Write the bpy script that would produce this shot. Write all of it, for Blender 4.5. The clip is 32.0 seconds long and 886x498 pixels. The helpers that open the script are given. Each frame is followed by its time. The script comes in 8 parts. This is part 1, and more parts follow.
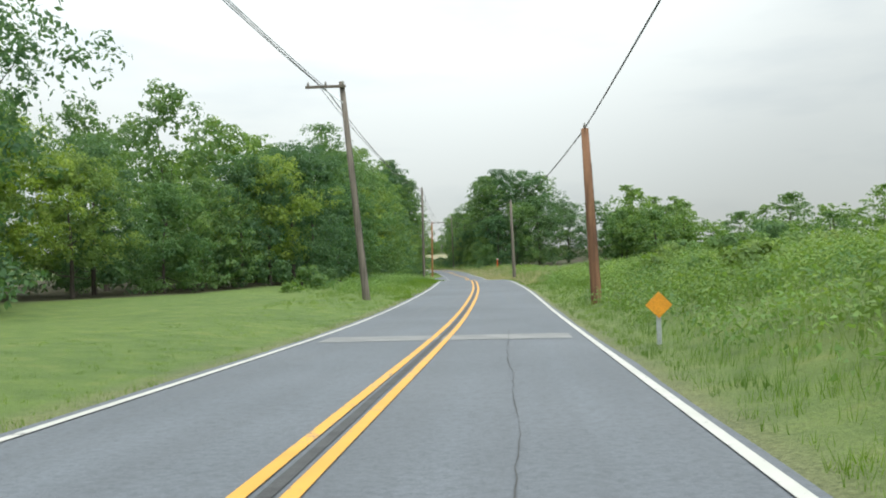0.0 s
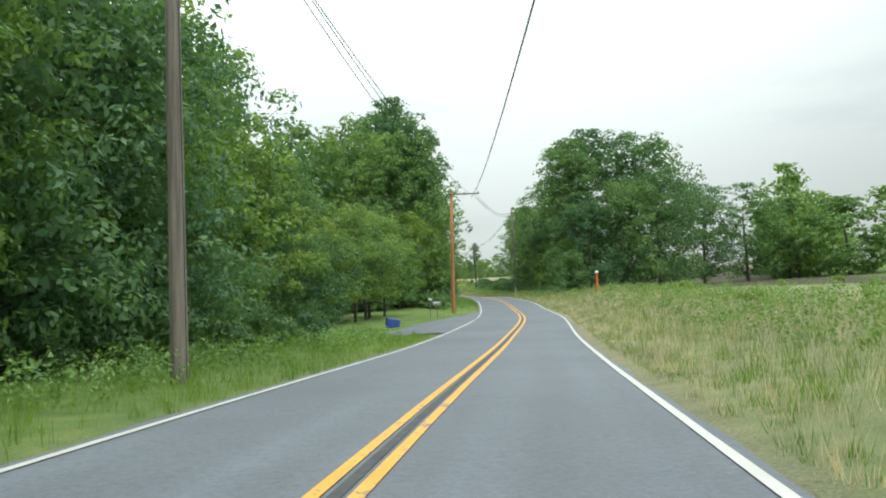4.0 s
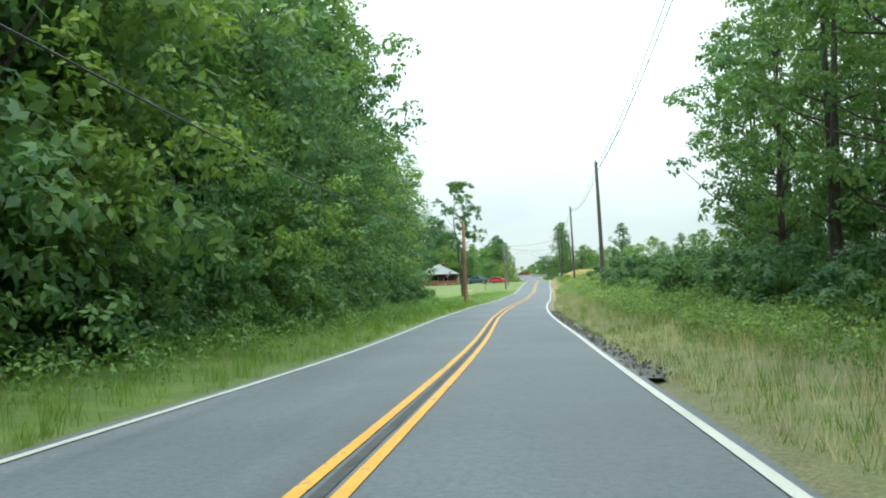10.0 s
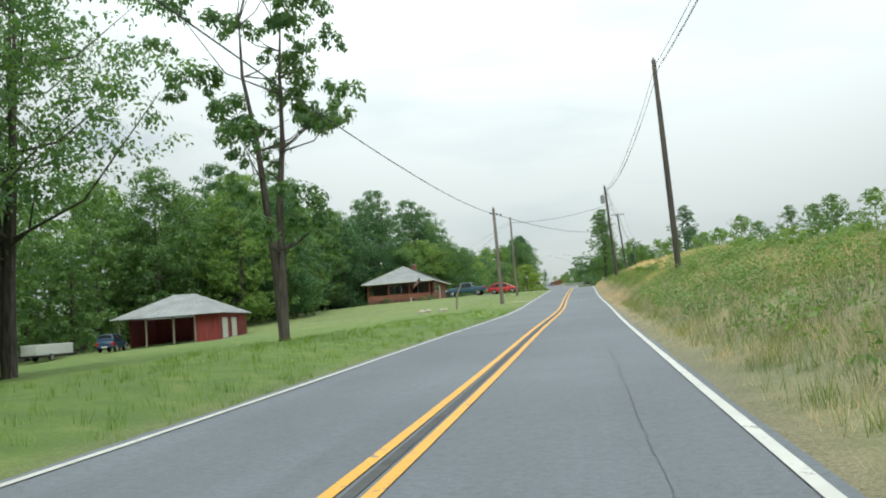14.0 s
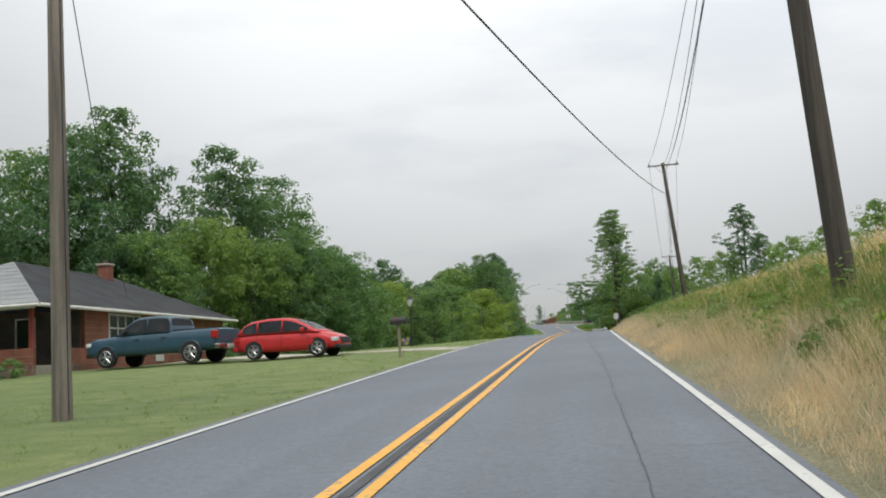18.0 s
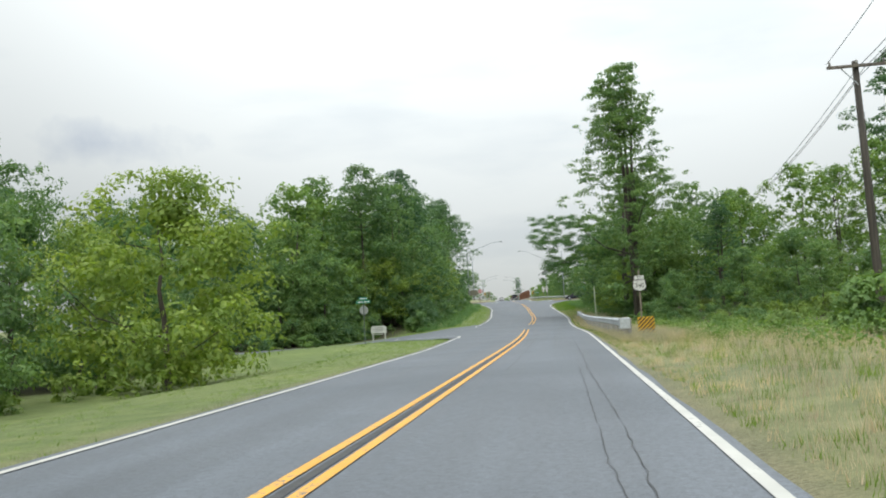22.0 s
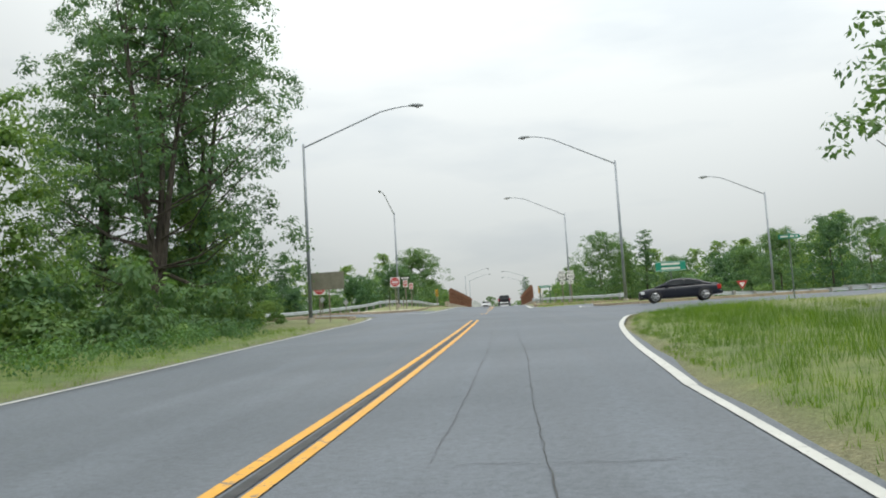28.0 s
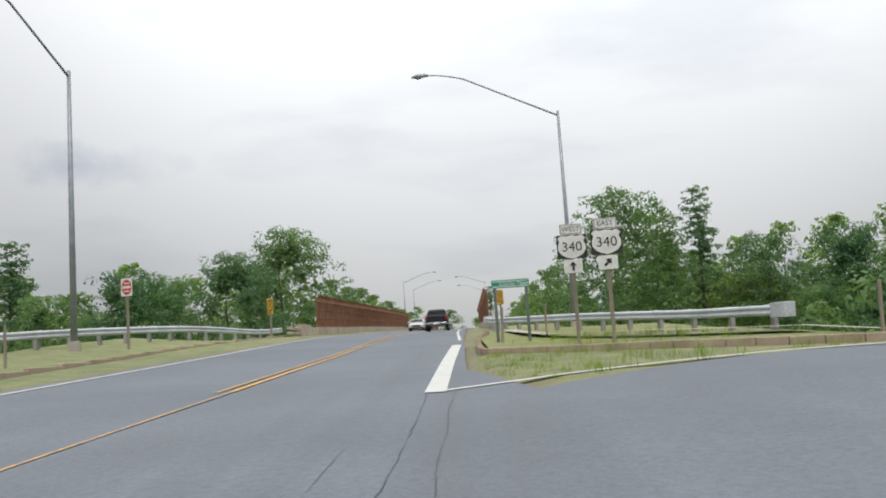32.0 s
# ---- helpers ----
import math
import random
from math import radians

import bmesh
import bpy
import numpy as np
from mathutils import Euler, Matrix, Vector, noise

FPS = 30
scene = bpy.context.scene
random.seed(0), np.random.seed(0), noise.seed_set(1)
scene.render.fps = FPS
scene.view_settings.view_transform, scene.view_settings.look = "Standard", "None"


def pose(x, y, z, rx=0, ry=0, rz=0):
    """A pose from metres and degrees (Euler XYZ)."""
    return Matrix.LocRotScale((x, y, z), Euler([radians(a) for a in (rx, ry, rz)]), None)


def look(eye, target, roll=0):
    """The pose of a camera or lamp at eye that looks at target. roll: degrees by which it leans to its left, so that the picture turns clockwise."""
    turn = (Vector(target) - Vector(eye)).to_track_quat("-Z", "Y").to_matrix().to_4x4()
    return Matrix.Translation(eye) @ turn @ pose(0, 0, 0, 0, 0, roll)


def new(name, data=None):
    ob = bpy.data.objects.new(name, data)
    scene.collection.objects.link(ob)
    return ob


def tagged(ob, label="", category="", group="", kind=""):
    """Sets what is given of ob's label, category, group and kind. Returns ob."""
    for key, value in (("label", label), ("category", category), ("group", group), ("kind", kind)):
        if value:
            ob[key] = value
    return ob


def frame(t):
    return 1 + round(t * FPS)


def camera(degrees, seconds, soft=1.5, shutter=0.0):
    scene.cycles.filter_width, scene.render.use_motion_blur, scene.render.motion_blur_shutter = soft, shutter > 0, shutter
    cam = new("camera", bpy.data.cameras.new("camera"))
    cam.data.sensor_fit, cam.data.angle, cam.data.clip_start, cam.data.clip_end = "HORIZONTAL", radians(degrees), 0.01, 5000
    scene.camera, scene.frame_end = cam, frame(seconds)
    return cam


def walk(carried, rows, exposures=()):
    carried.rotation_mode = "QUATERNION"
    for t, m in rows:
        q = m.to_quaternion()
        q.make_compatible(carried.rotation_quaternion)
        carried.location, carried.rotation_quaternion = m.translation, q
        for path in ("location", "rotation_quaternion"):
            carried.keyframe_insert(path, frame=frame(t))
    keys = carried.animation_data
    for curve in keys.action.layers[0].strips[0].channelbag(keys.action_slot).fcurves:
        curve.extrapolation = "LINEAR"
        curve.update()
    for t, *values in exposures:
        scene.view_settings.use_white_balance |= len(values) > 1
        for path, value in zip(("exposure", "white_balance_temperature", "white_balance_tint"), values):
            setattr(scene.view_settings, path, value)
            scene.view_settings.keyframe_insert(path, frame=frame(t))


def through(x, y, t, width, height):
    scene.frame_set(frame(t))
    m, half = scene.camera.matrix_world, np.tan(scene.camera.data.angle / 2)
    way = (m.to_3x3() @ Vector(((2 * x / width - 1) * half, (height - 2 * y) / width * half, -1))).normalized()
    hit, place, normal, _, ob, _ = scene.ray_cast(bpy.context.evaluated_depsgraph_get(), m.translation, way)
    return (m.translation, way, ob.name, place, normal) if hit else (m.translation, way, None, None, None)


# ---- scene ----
EXPOSURES = [(0.0, -0.04, 6450, 2), (3.5, 0.02, 6400, -1), (6.0, 0.08, 6250, -4), (8.0, 0.22, 6000, -4), (9.5, 0.26, 6100, -6), (11.0, 0.32, 5950, -9), (12.5, 0.12, 6050, -6), (14.0, -0.12, 6350, -1), (17.0, -0.36, 6500, 7),
             (18.5, -0.43, 6500, 8), (20.0, -0.40, 6500, 8), (22.0, -0.16, 6450, 4), (23.5, -0.02, 6400, 3), (25.0, 0.18, 6400, 2), (28.0, -0.26, 6500, 4), (30.0, -0.34, 6500, 7), (32.0, -0.32, 6500, 9)]
cam = camera(54.1, 32.0, soft=1.9)
walk(cam, [
    (0.0, pose(-0.04, -0.00, 1.159, 91.04, 1.44, 0.56)),
    (0.5, pose(0.66, 11.79, 0.954, 91.34, 1.39, 1.71)),
    (1.0, pose(1.35, 23.80, 0.776, 92.09, 1.39, 3.06)),
    (1.5, pose(2.11, 35.87, 0.740, 92.85, 1.52, 3.66)),
    (2.0, pose(2.62, 48.16, 0.795, 93.34, 1.55, 4.13)),
    (2.5, pose(3.08, 60.57, 0.846, 93.66, 1.61, 4.40)),
    (3.0, pose(3.40, 72.66, 0.877, 93.73, 1.61, 4.66)),
    (3.5, pose(3.35, 84.37, 0.778, 93.80, 1.60, 5.23)),
    (4.0, pose(3.31, 95.92, 0.549, 92.94, 1.98, 5.87)),
    (4.5, pose(3.27, 107.43, 0.318, 92.66, 2.52, 6.50)),
    (5.0, pose(3.25, 118.93, 0.056, 93.09, 2.98, 7.03)),
    (5.5, pose(3.24, 130.51, -0.131, 94.26, 3.13, 7.38)),
    (6.0, pose(3.25, 142.31, -0.169, 94.30, 2.65, 7.47)),
    (6.5, pose(3.41, 154.41, -0.139, 94.28, 2.59, 7.53)),
    (7.0, pose(3.04, 166.39, -0.132, 94.13, 2.41, 7.54)),
    (7.5, pose(2.58, 178.27, -0.093, 94.31, 1.18, 7.51)),
    (8.0, pose(2.15, 190.61, 0.086, 94.84, 0.92, 8.81)),
    (8.5, pose(1.42, 202.90, 0.359, 95.93, 1.28, 10.78)),
    (9.0, pose(0.05, 214.96, 0.600, 96.32, 1.18, 12.55)),
    (9.5, pose(-1.62, 226.86, 0.816, 94.92, 1.49, 14.20)),
    (10.0, pose(-3.66, 238.79, 0.903, 93.20, 1.84, 15.80)),
    (10.5, pose(-5.85, 250.61, 0.850, 92.07, 2.33, 17.02)),
    (11.0, pose(-8.04, 262.52, 0.838, 92.15, 3.24, 18.08)),
    (11.5, pose(-10.28, 274.40, 0.914, 92.55, 3.67, 18.55)),
    (12.0, pose(-12.50, 286.04, 1.030, 92.80, 3.36, 18.66)),
    (12.5, pose(-14.38, 297.64, 1.140, 93.01, 3.79, 18.63)),
    (13.0, pose(-16.00, 309.32, 1.251, 93.31, 4.05, 18.27)),
    (13.5, pose(-17.65, 321.19, 1.365, 93.87, 4.23, 18.14)),
    (14.0, pose(-19.41, 333.17, 1.497, 94.42, 4.31, 18.18)),
    (14.5, pose(-21.28, 344.95, 1.691, 94.79, 3.99, 18.10)),
    (15.0, pose(-23.06, 356.67, 1.899, 95.27, 3.68, 18.08)),
    (15.5, pose(-24.81, 368.35, 2.132, 95.39, 3.52, 18.11)),
    (16.0, pose(-26.56, 380.05, 2.377, 95.45, 3.53, 18.16)),
    (16.5, pose(-28.35, 391.79, 2.685, 95.40, 3.61, 18.21)),
    (17.0, pose(-30.25, 403.66, 3.074, 95.64, 3.56, 18.25)),
    (17.5, pose(-32.24, 415.78, 3.523, 96.31, 3.46, 18.18)),
    (18.0, pose(-34.11, 427.53, 4.016, 96.80, 3.49, 18.12)),
    (18.5, pose(-35.89, 439.26, 4.493, 96.80, 3.24, 18.13)),
    (19.0, pose(-37.69, 450.89, 4.941, 96.71, 3.30, 18.14)),
    (19.5, pose(-39.52, 462.60, 5.353, 96.74, 3.32, 18.15)),
    (20.0, pose(-41.25, 474.22, 5.687, 96.73, 3.40, 17.79)),
    (20.5, pose(-42.79, 486.08, 5.983, 96.33, 3.34, 17.49)),
    (21.0, pose(-44.41, 498.10, 6.175, 95.72, 3.18, 17.30)),
    (21.5, pose(-46.05, 509.87, 6.244, 95.31, 3.15, 17.28)),
    (22.0, pose(-47.76, 521.81, 6.314, 95.07, 3.19, 17.27)),
    (22.5, pose(-49.72, 533.75, 6.391, 95.01, 3.32, 17.30)),
    (23.0, pose(-51.75, 546.13, 6.462, 95.02, 3.40, 17.33)),
    (23.5, pose(-53.87, 558.26, 6.547, 95.08, 3.25, 17.30)),
    (24.0, pose(-56.00, 570.29, 6.662, 95.08, 3.42, 17.32)),
    (24.5, pose(-58.20, 581.85, 6.766, 95.09, 3.70, 17.30)),
    (25.0, pose(-60.28, 593.32, 6.936, 95.13, 3.56, 17.31)),
    (25.5, pose(-62.11, 604.86, 7.245, 95.11, 3.26, 17.50)),
    (26.0, pose(-64.17, 615.90, 7.615, 96.44, 3.24, 17.61)),
    (26.5, pose(-66.41, 626.47, 8.043, 96.94, 3.44, 17.69)),
    (27.0, pose(-68.71, 636.60, 8.482, 96.54, 3.71, 17.80)),
    (27.5, pose(-70.99, 646.34, 8.906, 95.13, 3.82, 17.98)),
    (28.0, pose(-73.19, 655.71, 9.316, 95.59, 3.40, 18.28)),
    (28.5, pose(-75.25, 665.23, 9.697, 96.07, 3.15, 18.99)),
    (29.0, pose(-77.27, 674.21, 10.106, 96.39, 2.98, 19.43)),
    (29.5, pose(-79.22, 682.90, 10.455, 96.51, 2.96, 19.72)),
    (30.0, pose(-81.11, 690.89, 10.815, 96.57, 3.00, 19.75)),
    (30.5, pose(-82.92, 699.08, 11.124, 96.60, 3.12, 19.77)),
    (31.0, pose(-84.39, 707.02, 11.424, 96.62, 3.09, 19.84)),
    (31.5, pose(-85.57, 714.25, 11.673, 96.61, 3.32, 19.28)),
    (32.0, pose(-86.26, 720.67, 11.911, 96.29, 3.85, 16.20)),
], EXPOSURES)

# ---- world, sun, exposure ----
world = bpy.data.worlds.new("sky")
scene.world = world
world.use_nodes = True
wn, wl = world.node_tree.nodes, world.node_tree.links
wn.clear()
w_out, w_bg = wn.new("ShaderNodeOutputWorld"), wn.new("ShaderNodeBackground")
w_sky = wn.new("ShaderNodeTexSky")
w_sky.sky_type, w_sky.sun_disc = "NISHITA", False
w_sky.sun_elevation, w_sky.sun_rotation = radians(58), radians(20)
w_scale = wn.new("ShaderNodeVectorMath")
w_scale.operation = "SCALE"
w_scale.inputs["Scale"].default_value = 0.1
w_tc, w_sep = wn.new("ShaderNodeTexCoord"), wn.new("ShaderNodeSeparateXYZ")
wl.new(w_tc.outputs["Generated"], w_sep.inputs[0])
# an overcast vault: brighter towards the zenith
w_up = wn.new("ShaderNodeMapRange")
w_up.inputs["From Min"].default_value, w_up.inputs["From Max"].default_value = 0.0, 1.0
w_up.inputs["To Min"].default_value, w_up.inputs["To Max"].default_value = 0.66, 2.8
wl.new(w_sep.outputs["Z"], w_up.inputs["Value"])
# soft grey streaks, flattened towards the horizon
w_map = wn.new("ShaderNodeMapping")
w_map.inputs["Scale"].default_value = (1.6, 1.6, 6.5)
w_map.inputs["Rotation"].default_value = (0.08, 0.05, 0.3)
wl.new(w_tc.outputs["Generated"], w_map.inputs["Vector"])
w_noise = wn.new("ShaderNodeTexNoise")
w_noise.inputs["Scale"].default_value, w_noise.inputs["Detail"].default_value = 2.1, 6.0
wl.new(w_map.outputs[0], w_noise.inputs["Vector"])
w_ramp = wn.new("ShaderNodeValToRGB")
w_ramp.color_ramp.elements[0].position, w_ramp.color_ramp.elements[0].color = 0.27, (0.84, 0.87, 0.92, 1)
w_ramp.color_ramp.elements[1].position, w_ramp.color_ramp.elements[1].color = 0.50, (1.0, 1.01, 1.03, 1)
wl.new(w_noise.outputs["Fac"], w_ramp.inputs[0])
w_cloud = wn.new("ShaderNodeVectorMath")
w_cloud.operation = "SCALE"
# one small darker cloud low on the left
c_az, c_el = radians(-38), radians(12.4)
c_mid = Vector((math.sin(c_az) * math.cos(c_el), math.cos(c_az) * math.cos(c_el), math.sin(c_el)))
c_right = Vector((math.cos(c_az), -math.sin(c_az), 0))
c_axes = []
for axis, wide in ((c_right, 0.12), (c_mid.cross(c_right) * -1, 0.03)):
    dot = wn.new("ShaderNodeVectorMath")
    dot.operation = "DOT_PRODUCT"
    dot.inputs[1].default_value = axis
    wl.new(w_tc.outputs["Generated"], dot.inputs[0])
    span = wn.new("ShaderNodeMath")
    span.operation = "DIVIDE"
    span.inputs[1].default_value = wide
    wl.new(dot.outputs["Value"], span.inputs[0])
    c_axes.append(span.outputs[0])
c_flat = wn.new("ShaderNodeCombineXYZ")
wl.new(c_axes[0], c_flat.inputs[0])
wl.new(c_axes[1], c_flat.inputs[1])
c_front = wn.new("ShaderNodeVectorMath")
c_front.operation = "DOT_PRODUCT"
c_front.inputs[1].default_value = c_mid
wl.new(w_tc.outputs["Generated"], c_front.inputs[0])
c_far = wn.new("ShaderNodeMath")
c_far.operation = "LESS_THAN"
c_far.inputs[1].default_value = 0.5
wl.new(c_front.outputs["Value"], c_far.inputs[0])
wl.new(c_far.outputs[0], c_flat.inputs[2])
c_shift = wn.new("ShaderNodeVectorMath")
c_shift.operation = "MULTIPLY_ADD"
c_shift.inputs[1].default_value, c_shift.inputs[2].default_value = (1, 1, 50), (0, 0, 0)
wl.new(c_flat.outputs[0], c_shift.inputs[0])
c_len = wn.new("ShaderNodeVectorMath")
c_len.operation = "LENGTH"
wl.new(c_shift.outputs[0], c_len.inputs[0])
c_noise = wn.new("ShaderNodeTexNoise")
c_noise.inputs["Scale"].default_value, c_noise.inputs["Detail"].default_value = 22.0, 5.0
wl.new(w_tc.outputs["Generated"], c_noise.inputs["Vector"])
c_edge = wn.new("ShaderNodeMath")
c_edge.operation = "MULTIPLY_ADD"
c_edge.inputs[1].default_value = 2.2
wl.new(c_noise.outputs["Fac"], c_edge.inputs[0])
wl.new(c_len.outputs["Value"], c_edge.inputs[2])
c_dark = wn.new("ShaderNodeValToRGB")
c_dark.color_ramp.elements[0].position, c_dark.color_ramp.elements[0].color = 0.42, (0.74, 0.77, 0.85, 1)
c_dark.color_ramp.elements[1].position, c_dark.color_ramp.elements[1].color = 0.95, (1, 1, 1, 1)
c_half = wn.new("ShaderNodeMath")
c_half.operation = "MULTIPLY"
c_half.inputs[1].default_value = 0.5
wl.new(c_edge.outputs[0], c_half.inputs[0])
wl.new(c_half.outputs[0], c_dark.inputs[0])
c_mul = wn.new("ShaderNodeVectorMath")
c_mul.operation = "MULTIPLY"
wl.new(w_ramp.outputs[0], c_mul.inputs[0])
wl.new(c_dark.outputs[0], c_mul.inputs[1])
# the cloud is thinnest up the road and greyer to both sides of it
w_dir = wn.new("ShaderNodeVectorMath")
w_dir.operation = "DOT_PRODUCT"
w_dir.inputs[1].default_value = Vector((math.sin(radians(-9)) * 0.9, math.cos(radians(-9)) * 0.9, 0.43)).normalized()
wl.new(w_tc.outputs["Generated"], w_dir.inputs[0])
w_lobe = wn.new("ShaderNodeMapRange")
w_lobe.interpolation_type = "SMOOTHSTEP"
w_lobe.inputs["From Min"].default_value, w_lobe.inputs["From Max"].default_value = 0.80, 0.97
w_lobe.inputs["To Min"].default_value, w_lobe.inputs["To Max"].default_value = 0.75, 1.0
wl.new(w_dir.outputs["Value"], w_lobe.inputs["Value"])
w_both = wn.new("ShaderNodeMath")
w_both.operation = "MULTIPLY"
wl.new(w_up.outputs[0], w_both.inputs[0])
wl.new(w_lobe.outputs[0], w_both.inputs[1])
w_mix = wn.new("ShaderNodeMix")
w_mix.data_type = "RGBA"
w_mix.inputs["Factor"].default_value = 0.93
wl.new(c_mul.outputs[0], w_cloud.inputs[0])
wl.new(w_both.outputs[0], w_cloud.inputs["Scale"])
wl.new(w_sky.outputs[0], w_scale.inputs[0])
wl.new(w_scale.outputs[0], w_mix.inputs["A"])
wl.new(w_cloud.outputs[0], w_mix.inputs["B"])
wl.new(w_mix.outputs["Result"], w_bg.inputs["Color"])
w_bg.inputs["Strength"].default_value = 1.0
wl.new(w_bg.outputs[0], w_out.inputs[0])

sun = new("sun", bpy.data.lights.new("sun", "SUN"))
sun.data.energy, sun.data.angle, sun.data.color = 2.5, radians(30), (1.0, 0.97, 0.92)
sun.matrix_world = look((0, 0, 60), (-15, 30, 0))

# ---- route of the road: (x, y, z) of its centre line, 26 m apart ----
ROUTE = [
    (-1.5, 0.1, -0.05),
    (0.1, 26.0, -0.44),
    (1.3, 52.0, -0.39),
    (1.8, 78.0, -0.35),
    (1.9, 104.0, -0.82),
    (2.2, 130.0, -1.32),
    (2.5, 156.0, -1.34),
    (1.4, 182.0, -1.25),
    (-0.6, 207.9, -0.74),
    (-4.3, 233.6, -0.32),
    (-8.8, 259.2, -0.37),
    (-13.7, 284.8, -0.18),
    (-17.9, 310.4, 0.06),
    (-21.6, 336.2, 0.34),
    (-25.6, 361.9, 0.82),
    (-29.5, 387.6, 1.37),
    (-33.7, 413.2, 2.24),
    (-37.7, 438.9, 3.29),
    (-41.7, 464.6, 4.22),
    (-45.4, 490.3, 4.87),
    (-49.1, 516.1, 5.08),
    (-53.3, 541.7, 5.24),
    (-57.7, 567.3, 5.43),
    (-62.6, 592.9, 5.74),
    (-67.1, 618.5, 6.53),
    (-72.7, 643.9, 7.62),
    (-78.4, 669.2, 8.71),
    (-84.8, 694.5, 9.77),
    (-91.1, 719.7, 10.71),
    (-97.5, 744.9, 11.65),
    (-103.9, 770.1, 12.59),
]
for _ in range(4):
    ROUTE.insert(0, tuple(2 * a - b for a, b in zip(ROUTE[0], ROUTE[1])))
for k in range(9):
    ROUTE.append((ROUTE[-1][0] - 6.37, ROUTE[-1][1] + 25.2, ROUTE[-1][2] + 0.55 - 0.05 * k))


def spline(knots, n):
    k = np.array(knots, float)
    k = np.vstack([2 * k[0] - k[1], k, 2 * k[-1] - k[-2]])
    u = np.linspace(0, 1, n, endpoint=False)[:, None]
    out = []
    for a, b, c, d in zip(k, k[1:], k[2:], k[3:]):
        out.append(0.5 * (2 * b + (c - a) * u + (2 * a - 5 * b + 4 * c - d) * u ** 2 + (3 * b - a - 3 * c + d) * u ** 3))
    return np.vstack(out + [k[-2:-1]])


LINE = spline(ROUTE, 26)
LINE_S = np.r_[0, np.cumsum(np.hypot(*np.diff(LINE[:, :2], axis=0).T))]
LINE_S -= LINE_S[26 * 4]
HEAD = np.gradient(LINE[:, :2], axis=0)
HEAD /= np.linalg.norm(HEAD, axis=1)[:, None]
AXIS = np.array([math.sin(radians(-11)), math.cos(radians(-11))])
S_END = float(LINE_S[-1])


def lerp(s, table):
    return float(np.interp(s, [r[0] for r in table], [r[1] for r in table]))


def smooth(a, b, x):
    x = min(1.0, max(0.0, (x - a) / (b - a)))
    return x * x * (3 - 2 * x)


def heading(s):
    return float(np.interp(s, LINE_S, np.degrees(np.arctan2(-HEAD[:, 0], HEAD[:, 1]))))


def spot(s, l):
    """Plan position at s metres along the road and l metres to its right."""
    c = [float(np.interp(s, LINE_S, LINE[:, i])) for i in (0, 1)]
    over = max(0.0, s - S_END) - max(0.0, LINE_S[0] - s)
    h = [float(np.interp(s, LINE_S, HEAD[:, i])) for i in (0, 1)]
    near = max(-60.0, min(60.0, l))
    far = l - near
    return (c[0] + h[0] * over + h[1] * near + AXIS[1] * far, c[1] + h[1] * over - h[0] * near - AXIS[0] * far)


def road_z(s):
    return float(np.interp(s, LINE_S, LINE[:, 2]))


# edge lines and pavement edges, metres from the centre line
RIGHT_LINE = [(-80, 3.1), (0, 3.07), (80, 3.15), (112, 2.93), (150, 2.85), (175, 2.95), (198, 3.28), (250, 2.98), (300, 2.92), (320, 3.0), (345, 2.97),
              (413, 3.18), (462, 3.25), (490, 3.33), (510, 3.4), (558, 3.66), (583, 3.9), (609, 3.7), (655, 3.8), (672, 3.92), (688, 5.05), (700, 7.0), (735, 7.0), (746, 4.6), (765, 4.4)]
LEFT_LINE = [(-80, -2.6), (7, -2.6), (30, -2.75), (80, -2.9), (148, -3.2), (200, -3.2), (224, -2.75), (247, -2.9), (294, -3.0), (320, -3.3),
             (343, -3.1), (440, -2.95), (488, -3.0), (535, -3.15), (560, -3.4), (585, -4.3), (610, -5.3), (640, -5.2), (675, -5.9), (700, -6.8), (714, -7.5), (727, -8.2), (731, -5.0), (742, -4.4)]


def right_line(s):
    return lerp(s, RIGHT_LINE) - 0.06 * (1 - smooth(520, 600, s))


def left_line(s):
    return lerp(s, LEFT_LINE)


